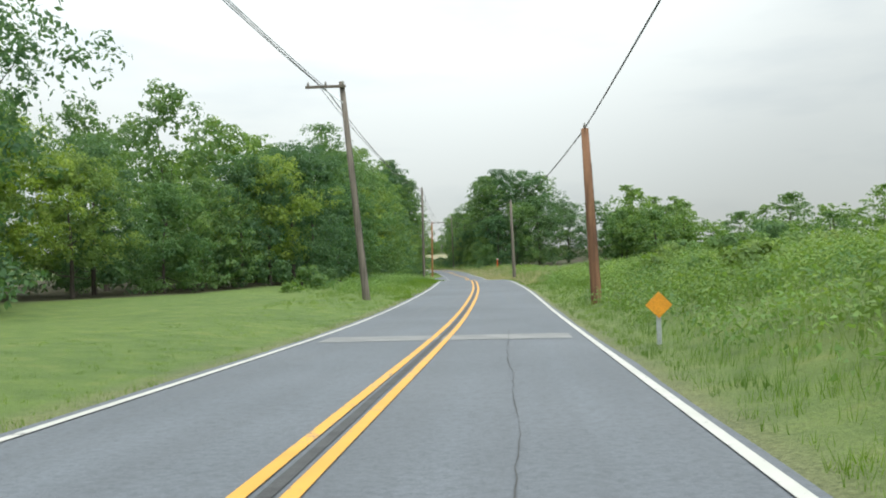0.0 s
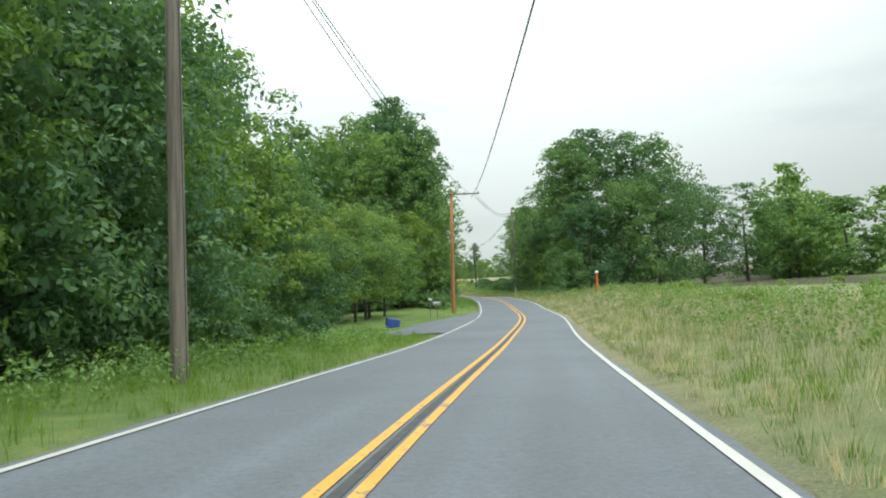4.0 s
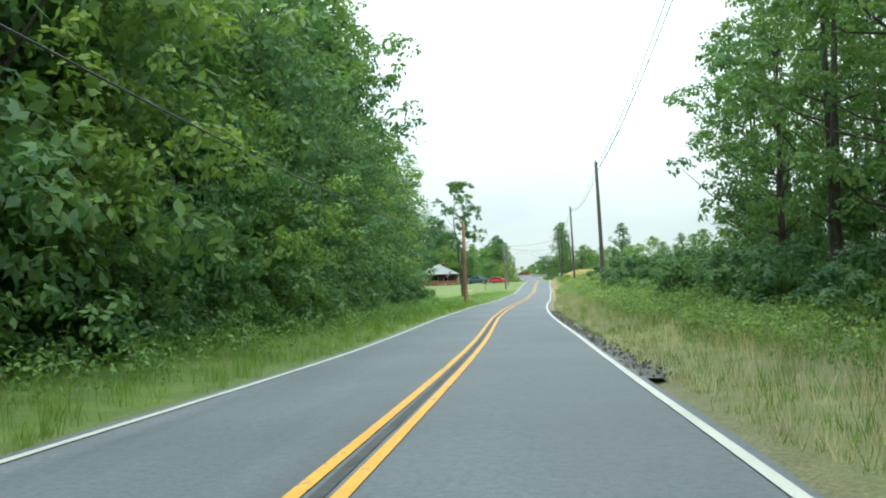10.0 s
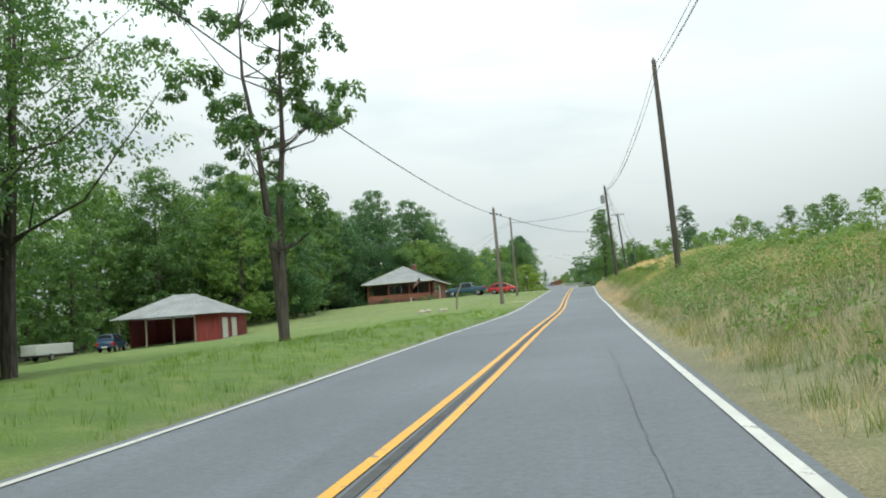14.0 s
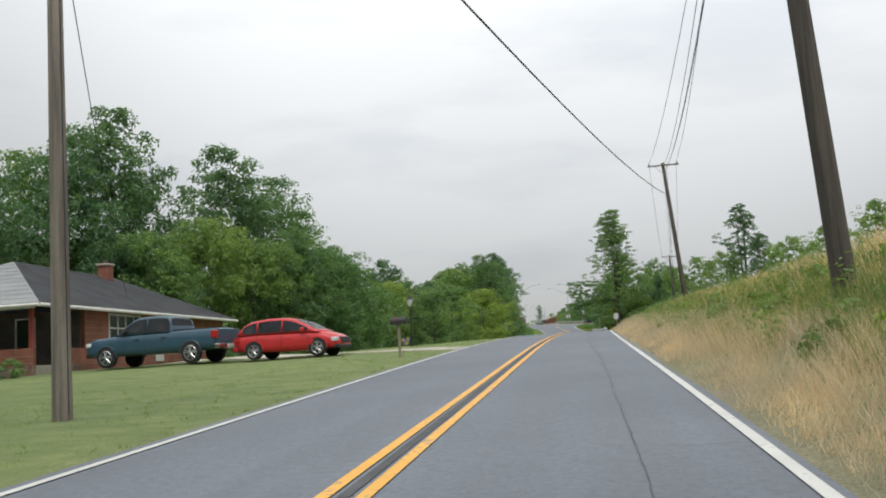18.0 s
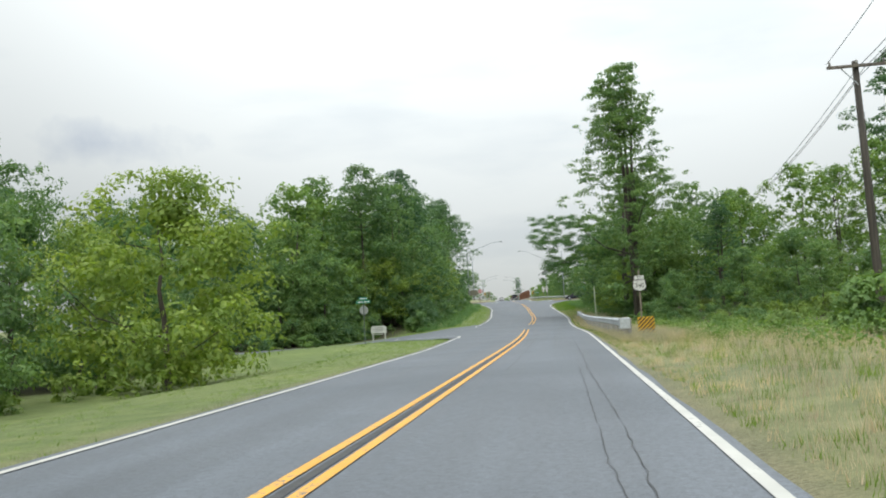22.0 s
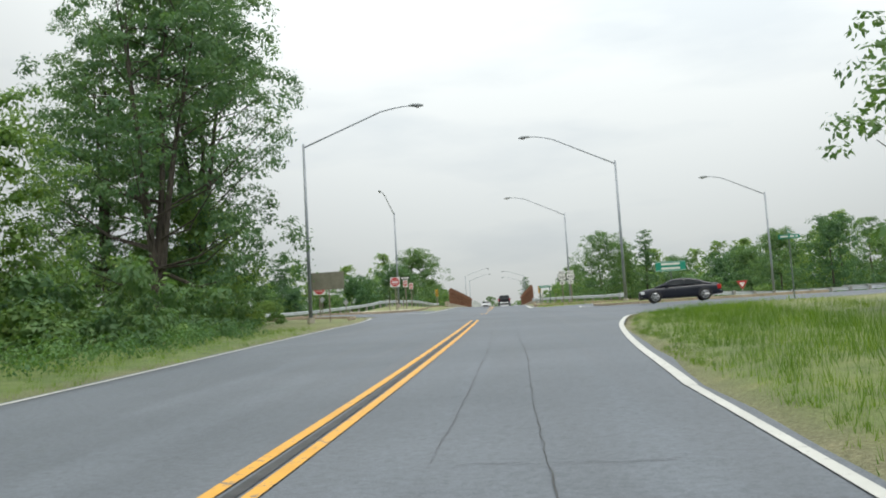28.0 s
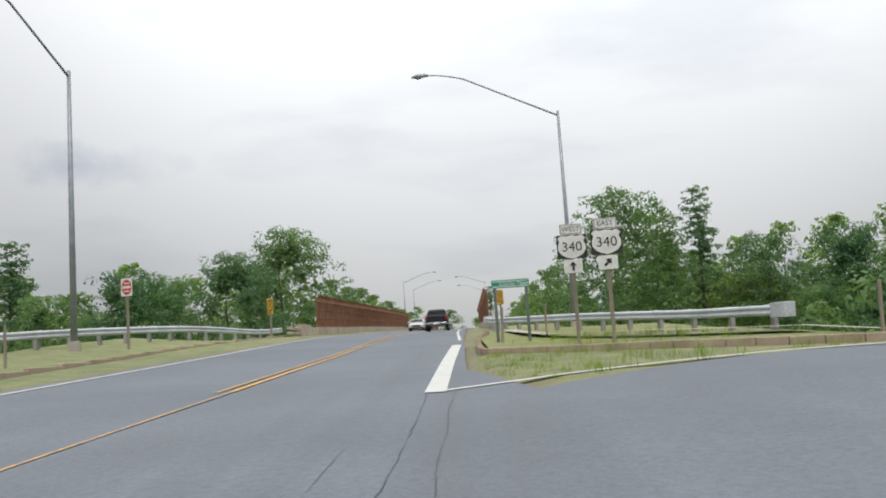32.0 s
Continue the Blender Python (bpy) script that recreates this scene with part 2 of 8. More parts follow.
# cross sections of the ground: height over the road at the given metres from its centre
LEFT_LAND = [
    (-80, [(-4, -0.05), (-8, 0.25), (-25, 0.6), (-60, 1.0), (-300, 4)]),
    (60, [(-4, -0.05), (-6, 0.15), (-12, 0.3), (-60, 0.8), (-300, 4)]),
    (140, [(-4, -0.05), (-6, -0.1), (-14, -0.1), (-60, -0.6), (-300, 2)]),
    (200, [(-4, -0.05), (-6, 0.1), (-14, 0.2), (-60, 0.2), (-300, 2)]),
    (300, [(-4, -0.05), (-6, 0.1), (-14, -0.2), (-60, -2.5), (-300, 0)]),
    (340, [(-4, -0.05), (-6, 0.25), (-10, 0.2), (-20, -0.6), (-36, -1.5), (-60, -2.4), (-300, 0)]),
    (420, [(-4, -0.05), (-6, 0.0), (-14, -0.3), (-30, -1.1), (-60, -2.2), (-300, 0)]),
    (465, [(-4, -0.05), (-6, 0.0), (-14, 0.1), (-30, -0.1), (-60, -1.2), (-300, 0)]),
    (500, [(-4, -0.05), (-7, -0.15), (-16, -0.9), (-30, -1.6), (-60, -2.2), (-300, 0)]),
    (560, [(-4, -0.05), (-7, -0.2), (-12, -0.8), (-30, -1.2), (-60, -1.5), (-300, 0)]),
    (588, [(-4, -0.05), (-8, -0.14), (-12, -0.28), (-20, -0.5), (-60, -0.9), (-300, 0)]),
    (604, [(-4.5, -0.05), (-8, -0.16), (-12, -0.48), (-17, -0.8), (-60, -1.0), (-300, 0)]),
    (616, [(-5, -0.05), (-8, -0.1), (-12, -0.5), (-17, -0.95), (-60, -0.8), (-300, 0)]),
    (628, [(-5, -0.05), (-8, 0.0), (-20, -0.1), (-60, 0.0), (-300, 0)]),
    (640, [(-5, -0.05), (-8, 0.1), (-20, 0.2), (-60, 0.4), (-300, 0)]),
    (718, [(-5, 0.0), (-8, 0.1), (-14, 0.28), (-20, 0.3), (-60, -2), (-300, -2)]),
    (736, [(-5, 0.2), (-8, 0.3), (-14, 0.45), (-20, 0.3), (-60, -3), (-300, -3)]),
    (770, [(-5, 0.3), (-8, 0.55), (-12, 1.0), (-24, -2.0), (-60, -5), (-300, -4)]),
    (795, [(-5, 0.3), (-7, 0.4), (-9, -1.0), (-20, -6.0), (-60, -6), (-300, -5)]),
    (860, [(-5, 0.3), (-7, 0.4), (-9, -1.0), (-20, -6.0), (-60, -6), (-300, -5)]),
    (900, [(-5, 0.0), (-7, 0.0), (-9, 0.0), (-20, 0.0), (-60, 0), (-300, 0)]),
]
RIGHT_LAND = [
    (-80, [(4, -0.05), (6, 0.6), (10, 1.4), (16, 1.8), (60, 4), (300, 16)]),
    (30, [(4, -0.05), (6, 0.6), (9, 1.3), (14, 1.7), (60, 4.5), (300, 18)]),
    (60, [(4, -0.05), (6, 0.4), (9, 0.8), (16, 1.2), (60, 5), (300, 20)]),
    (100, [(4, -0.05), (6, 0.2), (10, 0.6), (20, 1.2), (60, 5), (300, 20)]),
    (150, [(4, -0.05), (6, 0.3), (9, 1.1), (12, 1.2), (60, 1.5), (300, 12)]),
    (178, [(4, -0.05), (6, 0.7), (8, 1.6), (12, 1.5), (60, 1.5), (300, 10)]),
    (205, [(4, -0.05), (6, 0.2), (8, 0.5), (14, 0.5), (60, 0.5), (300, 8)]),
    (260, [(4, -0.05), (6, 0.1), (8, 0.2), (14, 0.6), (60, 1.5), (300, 8)]),
    (290, [(4, -0.05), (6, 0.3), (8, 0.8), (14, 1.4), (60, 3), (300, 8)]),
    (318, [(4, -0.05), (6, 0.5), (8, 1.1), (12, 1.5), (60, 3), (300, 8)]),
    (350, [(4, -0.05), (6, 0.8), (8, 1.5), (10, 1.8), (60, 3), (300, 8)]),
    (400, [(4, -0.05), (6, 1.3), (8, 2.3), (10, 2.8), (60, 4), (300, 8)]),
    (440, [(4, -0.05), (5, 0.5), (7, 1.7), (9, 2.4), (60, 4), (300, 7)]),
    (470, [(4, -0.05), (5, 0.4), (7, 1.2), (10, 1.7), (60, 3), (300, 6)]),
    (497, [(4, -0.05), (6, 0.7), (8, 1.3), (12, 1.6), (60, 2), (300, 5)]),
    (520, [(4, -0.05), (6, 0.1), (10, 0.3), (16, 0.4), (60, 0.5), (300, 3)]),
    (590, [(4.5, -0.1), (6, -0.3), (10, -0.4), (20, 0.2), (60, 0.5), (300, 2)]),
    (640, [(4.5, -0.05), (7, 0.15), (14, 0.4), (60, 0.8), (300, 2)]),
    (715, [(5, 0.0), (8, 0.0), (14, 0.1), (60, 0.3), (300, 0)]),
    (770, [(5, 0.0), (8, 0.05), (14, 0.0), (24, -1.5), (60, -4), (300, -2)]),
    (795, [(5, 0.0), (7, 0.0), (9, -1.0), (20, -6.0), (60, -6), (300, -5)]),
    (860, [(5, 0.0), (7, 0.0), (9, -1.0), (20, -6.0), (60, -6), (300, -5)]),
    (900, [(5, 0.0), (7, 0.0), (9, 0.0), (20, 0.0), (60, 0), (300, 0)]),
]


def bank(s):
    """Cross fall of the pavement, rising to the left near the junction."""
    return 0.05 * smooth(716, 740, s) * (1 - smooth(860, 900, s))


def pave_z(s, l):
    return road_z(s) - bank(s) * max(-14.0, min(l, 0.0))


def section(rows, l):
    xs = [abs(r[0]) for r in rows]
    return float(np.interp(abs(l), xs, [r[1] for r in rows]))


def land(s, l):
    """Height of the ground at s, l."""
    table = LEFT_LAND if l < 0 else RIGHT_LAND
    k = max(0, min(len(table) - 2, next((i for i, r in enumerate(table) if r[0] > s), len(table)) - 1))
    (s0, a), (s1, b) = table[k], table[k + 1]
    u = smooth(s0, s1, s)
    h = section(a, l) * (1 - u) + section(b, l) * u
    edge = (right_line(s) + 0.4) if l > 0 else (-left_line(s) + 0.3)
    far = smooth(edge, edge + 3, abs(l))
    x, y = spot(s, l)
    h += far * (0.04 + 0.12 * smooth(6, 13, abs(l)) * (s < 572)) * noise.noise((x * 0.22, y * 0.22, 0.0)) + far * 0.6 * smooth(20, 80, abs(l)) * noise.noise((x * 0.03, y * 0.03, 3.0))
    near = smooth(edge - 0.2, edge + 0.5, abs(l))
    return (road_z(s) + h) * near + (pave_z(s, l) - 0.03) * (1 - near)


def at(s, l, up=0.0, turn=0.0):
    """A pose on the ground at s, l, its y axis along the road."""
    x, y = spot(s, l)
    return pose(x, y, land(s, l) + up, 0, 0, heading(s) + turn)


def on_road(s, l, up=0.0, turn=0.0):
    x, y = spot(s, l)
    return pose(x, y, pave_z(s, l) + up, 0, 0, heading(s) + turn)


# ---- materials ----
def material(name, rough=0.8, metal=0.0):
    m = bpy.data.materials.new(name)
    m.use_nodes = True
    b = m.node_tree.nodes["Principled BSDF"]
    b.inputs["Roughness"].default_value, b.inputs["Metallic"].default_value = rough, metal
    return m, m.node_tree.nodes, m.node_tree.links, b


def noise_node(nodes, links, coord, scale, detail=4.0, rough=0.55, stretch=None):
    n = nodes.new("ShaderNodeTexNoise")
    n.inputs["Scale"].default_value, n.inputs["Detail"].default_value, n.inputs["Roughness"].default_value = scale, detail, rough
    if stretch:
        mp = nodes.new("ShaderNodeMapping")
        mp.inputs["Scale"].default_value = stretch
        links.new(coord, mp.inputs["Vector"])
        coord = mp.outputs[0]
    links.new(coord, n.inputs["Vector"])
    return n.outputs["Fac"]


def ramp_node(nodes, links, fac, stops):
    r = nodes.new("ShaderNodeValToRGB")
    e = r.color_ramp.elements
    while len(e) < len(stops):
        e.new(0.5)
    for el, (p, c) in zip(e, stops):
        el.position, el.color = p, (*c, 1)
    links.new(fac, r.inputs[0])
    return r.outputs[0]


def mix_node(nodes, links, a, b, fac, mode="MIX"):
    n = nodes.new("ShaderNodeMix")
    n.data_type, n.blend_type = "RGBA", mode
    for sock, v in ((n.inputs["Factor"], fac), (n.inputs["A"], a), (n.inputs["B"], b)):
        if isinstance(v, bpy.types.NodeSocket):
            links.new(v, sock)
        elif isinstance(v, (int, float)):
            sock.default_value = v
        else:
            sock.default_value = (*v, 1)
    return n.outputs["Result"]


def bump_node(nodes, links, b, height, strength, distance=0.02):
    n = nodes.new("ShaderNodeBump")
    n.inputs["Strength"].default_value, n.inputs["Distance"].default_value = strength, distance
    links.new(height, n.inputs["Height"])
    links.new(n.outputs[0], b.inputs["Normal"])


def rough_mat(name, light, dark, scale=3.0, fine=40.0, rough=0.8, metal=0.0, bump=0.3, stretch=None, depth=0.01):
    """A worn surface: two colours at a coarse and a fine scale, with relief."""
    m, n, l, b = material(name, rough, metal)
    co = n.new("ShaderNodeTexCoord").outputs["Object"]
    coarse, small = noise_node(n, l, co, scale, 5, stretch=stretch), noise_node(n, l, co, fine, 3, stretch=stretch)
    col = ramp_node(n, l, coarse, [(0.35, dark), (0.65, light)])
    col = mix_node(n, l, col, ramp_node(n, l, small, [(0.3, (0.55,) * 3), (0.7, (1.0,) * 3)]), 0.6, "MULTIPLY")
    l.new(col, b.inputs["Base Color"])
    bump_node(n, l, b, small, bump, depth)
    return m


def make_asphalt():
    m, n, l, b = material("asphalt", 0.72)
    uv = n.new("ShaderNodeUVMap").outputs[0]
    co = n.new("ShaderNodeTexCoord").outputs["Object"]
    big = noise_node(n, l, co, 0.18, 5)
    streak = noise_node(n, l, uv, 1.0, 4, stretch=(1.6, 0.035, 1))
    fine = noise_node(n, l, co, 55.0, 3, 0.7)
    coarse = noise_node(n, l, co, 13.0, 4, 0.8)
    grit = noise_node(n, l, co, 190.0, 2, 0.6)
    col = ramp_node(n, l, big, [(0.3, (0.112, 0.127, 0.148)), (0.7, (0.150, 0.167, 0.193))])
    col = mix_node(n, l, col, ramp_node(n, l, streak, [(0.3, (0.72,) * 3), (0.7, (1.12,) * 3)]), 0.8, "MULTIPLY")
    col = mix_node(n, l, col, ramp_node(n, l, fine, [(0.25, (0.62,) * 3), (0.75, (1.2,) * 3)]), 0.75, "MULTIPLY")
    col = mix_node(n, l, col, ramp_node(n, l, coarse, [(0.32, (0.7,) * 3), (0.5, (1.0,) * 3), (0.7, (1.22,) * 3)]), 0.8, "MULTIPLY")
    col = mix_node(n, l, col, ramp_node(n, l, grit, [(0.66, (0, 0, 0)), (0.78, (0.10, 0.10, 0.10))]), 0.7, "ADD")
    l.new(col, b.inputs["Base Color"])
    l.new(ramp_node(n, l, streak, [(0.3, (0.6,) * 3), (0.7, (0.8,) * 3)]), b.inputs["Roughness"])
    b.inputs["Specular IOR Level"].default_value = 0.35
    bump_node(n, l, b, fine, 0.5, 0.006)
    return m


def make_paint(name, colour, worn):
    """Road paint that lets the asphalt through where it is worn."""
    m, n, l, b = material(name, 0.6)
    co = n.new("ShaderNodeTexCoord").outputs["Object"]
    wear = noise_node(n, l, co, 9.0, 6, 0.75)
    patch = noise_node(n, l, co, 1.2, 3)
    both = n.new("ShaderNodeMath")
    both.operation = "MULTIPLY_ADD"
    both.inputs[1].default_value = 0.45
    l.new(patch, both.inputs[0])
    l.new(wear, both.inputs[2])
    fac = ramp_node(n, l, both.outputs[0], [(worn, (0, 0, 0)), (worn + 0.09, (1, 1, 1))])
    dirt = ramp_node(n, l, patch, [(0.3, tuple(c * 0.8 for c in colour)), (0.7, colour)])
    l.new(mix_node(n, l, dirt, (0.14, 0.14, 0.145), fac), b.inputs["Base Color"])
    bump_node(n, l, b, wear, 0.25, 0.004)
    return m


def make_soil():
    """Mown lawn, meadow and bare verge by broad noise; hay-coloured where the mask says dry."""
    m, n, l, b = material("turf", 0.95)
    co = n.new("ShaderNodeTexCoord").outputs["Object"]
    dry = n.new("ShaderNodeVertexColor")
    dry.layer_name = "cover"
    sep = n.new("ShaderNodeSeparateColor")
    l.new(dry.outputs[0], sep.inputs[0])
    big, mid, fine = noise_node(n, l, co, 0.12, 5), noise_node(n, l, co, 1.3, 5), noise_node(n, l, co, 22.0, 4, 0.7)
    lawn = ramp_node(n, l, mid, [(0.3, (0.095, 0.165, 0.035)), (0.55, (0.13, 0.21, 0.042)), (0.75, (0.19, 0.24, 0.06))])
    hay = ramp_node(n, l, mid, [(0.3, (0.25, 0.225, 0.14)), (0.7, (0.42, 0.355, 0.26))])
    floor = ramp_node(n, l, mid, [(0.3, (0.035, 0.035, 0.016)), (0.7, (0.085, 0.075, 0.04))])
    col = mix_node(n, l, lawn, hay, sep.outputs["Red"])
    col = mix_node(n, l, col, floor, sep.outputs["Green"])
    dirt = ramp_node(n, l, fine, [(0.3, (0.16, 0.13, 0.095)), (0.7, (0.30, 0.26, 0.20))])
    col = mix_node(n, l, col, dirt, sep.outputs["Blue"])
    col = mix_node(n, l, col, ramp_node(n, l, fine, [(0.25, (0.45,) * 3), (0.75, (1.25,) * 3)]), 0.8, "MULTIPLY")
    col = mix_node(n, l, col, ramp_node(n, l, big, [(0.3, (0.78, 0.82, 0.8)), (0.7, (1.15, 1.1, 1.0))]), 0.8, "MULTIPLY")
    l.new(col, b.inputs["Base Color"])
    bump_node(n, l, b, fine, 0.9, 0.06)
    return m


def make_leaf(name, deep, pale, warm, glow=0.42, through=(1.25, 1.3, 0.6)):
    """Leaves: hue varies from plant to plant and from leaf to leaf, and light comes through."""
    m, n, l, b = material(name, 0.55)
    info, geo = n.new("ShaderNodeObjectInfo"), n.new("ShaderNodeNewGeometry")
    co = n.new("ShaderNodeTexCoord").outputs["Object"]
    clump = noise_node(n, l, co, 0.55, 3)
    col = ramp_node(n, l, geo.outputs["Random Per Island"], [(0.0, tuple(0.5 * (a + b) for a, b in zip(deep, pale))), (0.8, pale), (1.0, tuple(0.55 * a + 0.45 * b for a, b in zip(pale, warm)))])
    col = mix_node(n, l, col, ramp_node(n, l, info.outputs["Random"], [(0.0, (0.68, 0.80, 0.78)), (0.5, (1.0, 1.0, 1.0)), (1.0, (1.32, 1.22, 0.85))]), 0.85, "MULTIPLY")
    col = mix_node(n, l, col, ramp_node(n, l, clump, [(0.32, (0.62, 0.70, 0.74)), (0.68, (1.42, 1.28, 0.98))]), 0.85, "MULTIPLY")
    l.new(col, b.inputs["Base Color"])
    b.inputs["Specular IOR Level"].default_value = 0.3
    tr, mx, out = n.new("ShaderNodeBsdfTranslucent"), n.new("ShaderNodeMixShader"), n["Material Output"]
    l.new(mix_node(n, l, col, through, 1.0, "MULTIPLY"), tr.inputs["Color"])
    mx.inputs[0].default_value = glow
    l.new(b.outputs[0], mx.inputs[1])
    l.new(tr.outputs[0], mx.inputs[2])
    l.new(mx.outputs[0], out.inputs["Surface"])
    return m


ASPHALT = make_asphalt()
YELLOW = make_paint("yellow_paint", (0.70, 0.36, 0.045), 0.80)
WHITE = make_paint("white_paint", (0.53, 0.53, 0.50), 0.84)
FADED = make_paint("faded_yellow_paint", (0.55, 0.32, 0.10), 0.72)
TURF = make_soil()
TAR = rough_mat("tar_crack", (0.075, 0.078, 0.082), (0.045, 0.047, 0.05), 4, 30, 0.8)
GRAVEL = rough_mat("gravel_shoulder", (0.17, 0.165, 0.155), (0.085, 0.083, 0.08), 2.0, 45, 0.95, bump=0.8, depth=0.03)
CONCRETE = rough_mat("concrete", (0.46, 0.42, 0.35), (0.33, 0.30, 0.25), 1.2, 30, 0.9)
LEAF_A = make_leaf("broad_leaf", (0.075, 0.157, 0.071), (0.145, 0.249, 0.113), (0.249, 0.326, 0.146))
LEAF_B = make_leaf("deep_leaf", (0.063, 0.134, 0.081), (0.111, 0.204, 0.117), (0.179, 0.255, 0.136))
LEAF_C = make_leaf("bright_leaf", (0.108, 0.185, 0.063), (0.195, 0.291, 0.098), (0.316, 0.372, 0.157))
GRASS_G = make_leaf("green_grass", (0.070, 0.135, 0.028), (0.135, 0.235, 0.045), (0.19, 0.265, 0.065), 0.5)
GRASS_H = make_leaf("hay_grass", (0.43, 0.365, 0.26), (0.60, 0.51, 0.385), (0.70, 0.59, 0.49), 0.4, (1.05, 1.04, 0.97))
GRASS_T = make_leaf("tall_green_grass", (0.12, 0.165, 0.065), (0.19, 0.245, 0.10), (0.32, 0.33, 0.18), 0.45)
LEAF_D = make_leaf("lime_leaf", (0.120, 0.200, 0.055), (0.220, 0.315, 0.094), (0.320, 0.362, 0.141))
BARK = rough_mat("bark", (0.12, 0.10, 0.085), (0.05, 0.042, 0.036), 3, 18, 0.95, bump=0.8, stretch=(3, 3, 0.5), depth=0.03)
POLE_GREY = rough_mat("weathered_pole_wood", (0.23, 0.20, 0.17), (0.115, 0.10, 0.088), 2, 26, 0.9, stretch=(6, 6, 0.25), bump=0.5)
POLE_DARK = rough_mat("creosoted_pole_wood", (0.10, 0.085, 0.07), (0.045, 0.04, 0.036), 2, 26, 0.85, stretch=(6, 6, 0.25), bump=0.5)
POLE_ORANGE = rough_mat("new_pole_wood", (0.42, 0.20, 0.085), (0.27, 0.12, 0.05), 2, 26, 0.8, stretch=(6, 6, 0.25), bump=0.4)
POLE_RED = rough_mat("red_brown_pole_wood", (0.30, 0.155, 0.085), (0.13, 0.065, 0.04), 1.2, 26, 0.85, stretch=(4, 4, 0.5), bump=0.5)
CABLE = rough_mat("black_cable", (0.03, 0.03, 0.032), (0.015, 0.015, 0.016), 3, 20, 0.6, bump=0.1)
POST_GREY = rough_mat("weathered_grey_post", (0.38, 0.37, 0.35), (0.25, 0.245, 0.235), 2, 26, 0.9, stretch=(6, 6, 0.3), bump=0.4)
STEEL = rough_mat("galvanised_steel", (0.60, 0.64, 0.69), (0.48, 0.51, 0.55), 1.2, 14, 0.5, 0.55, 0.08)
LAMP_GREY = rough_mat("grey_painted_steel", (0.33, 0.36, 0.40), (0.25, 0.275, 0.31), 2.0, 20, 0.5, 0.3, 0.1)


# ---- mesh helpers ----
def mesh_of(name, verts, faces, mat):
    me = bpy.data.meshes.new(name)
    me.from_pydata([tuple(v) for v in verts], [], faces)
    me.materials.append(mat)
    me.update()
    return me


def part(name, bm, mat, parent=None, label="", smooth_it=False):
    """Links a bmesh as one mesh object under a thing or a part."""
    me = bpy.data.meshes.new(name)
    bmesh.ops.recalc_face_normals(bm, faces=bm.faces[:])
    if smooth_it:
        for f in bm.faces:
            f.smooth = True
    bm.to_mesh(me)
    bm.free()
    me.materials.append(mat)
    ob = new(name, me)
    if parent:
        ob.parent = parent
    return tagged(ob, label)


def thing(name, m, label, category, group="", kind=""):
    ob = new(name)
    ob.empty_display_size = 0.2
    ob.matrix_world = m
    return tagged(ob, label, category, group, kind)


def box(bm, x0, y0, z0, x1, y1, z1, bevel=0.0, m=None):
    r = bmesh.ops.create_cube(bm, size=1.0)
    v = r["verts"]
    for p in v:
        p.co = Vector(((x0 + x1) / 2 + p.co.x * (x1 - x0), (y0 + y1) / 2 + p.co.y * (y1 - y0), (z0 + z1) / 2 + p.co.z * (z1 - z0)))
    if bevel:
        es = list({e for p in v for e in p.link_edges})
        v = list({q for f in bmesh.ops.bevel(bm, geom=es, offset=bevel, segments=2, affect="EDGES", profile=0.5)["faces"] for q in f.verts} | {p for p in v if p.is_valid})
    if m is not None:
        bmesh.ops.transform(bm, matrix=m, verts=[p for p in v if p.is_valid])
    return bm


def tube(bm, points, radii, sides=8, cap=True):
    """A round bar through the points, with a radius at each."""
    pts = [Vector(p) for p in points]
    rings = []
    for i, p in enumerate(pts):
        d = (pts[min(i + 1, len(pts) - 1)] - pts[max(i - 1, 0)]).normalized()
        a = d.cross(Vector((0, 0, 1)) if abs(d.z) < 0.9 else Vector((1, 0, 0))).normalized()
        b = d.cross(a)
        r = radii[i] if isinstance(radii, (list, tuple)) else radii
        rings.append([bm.verts.new(p + a * math.cos(t) * r + b * math.sin(t) * r) for t in (2 * math.pi * k / sides for k in range(sides))])
    for q, w in zip(rings, rings[1:]):
        for k in range(sides):
            bm.faces.new((q[k], q[(k + 1) % sides], w[(k + 1) % sides], w[k]))
    if cap:
        bm.faces.new(rings[0][::-1])
        bm.faces.new(rings[-1])
    return bm


def bar(points, radii, sides=8):
    return tube(bmesh.new(), points, radii, sides)


def slab(bm, outline, z0, z1):
    """A flat plate: an outline in x, y between two heights."""
    lo = [bm.verts.new((x, y, z0)) for x, y in outline]
    hi = [bm.verts.new((x, y, z1)) for x, y in outline]
    bm.faces.new(lo[::-1])
    bm.faces.new(hi)
    for i in range(len(outline)):
        j = (i + 1) % len(outline)
        bm.faces.new((lo[i], lo[j], hi[j], hi[i]))
    return bm


def plate(outline, thick, m=None):
    """An upright plate in x, z that faces -y."""
    bm = bmesh.new()
    fr = [bm.verts.new((x, -thick / 2, z)) for x, z in outline]
    bk = [bm.verts.new((x, thick / 2, z)) for x, z in outline]
    bm.faces.new(fr)
    bm.faces.new(bk[::-1])
    for i in range(len(outline)):
        j = (i + 1) % len(outline)
        bm.faces.new((fr[j], fr[i], bk[i], bk[j]))
    if m is not None:
        bm.transform(m)
    return bm


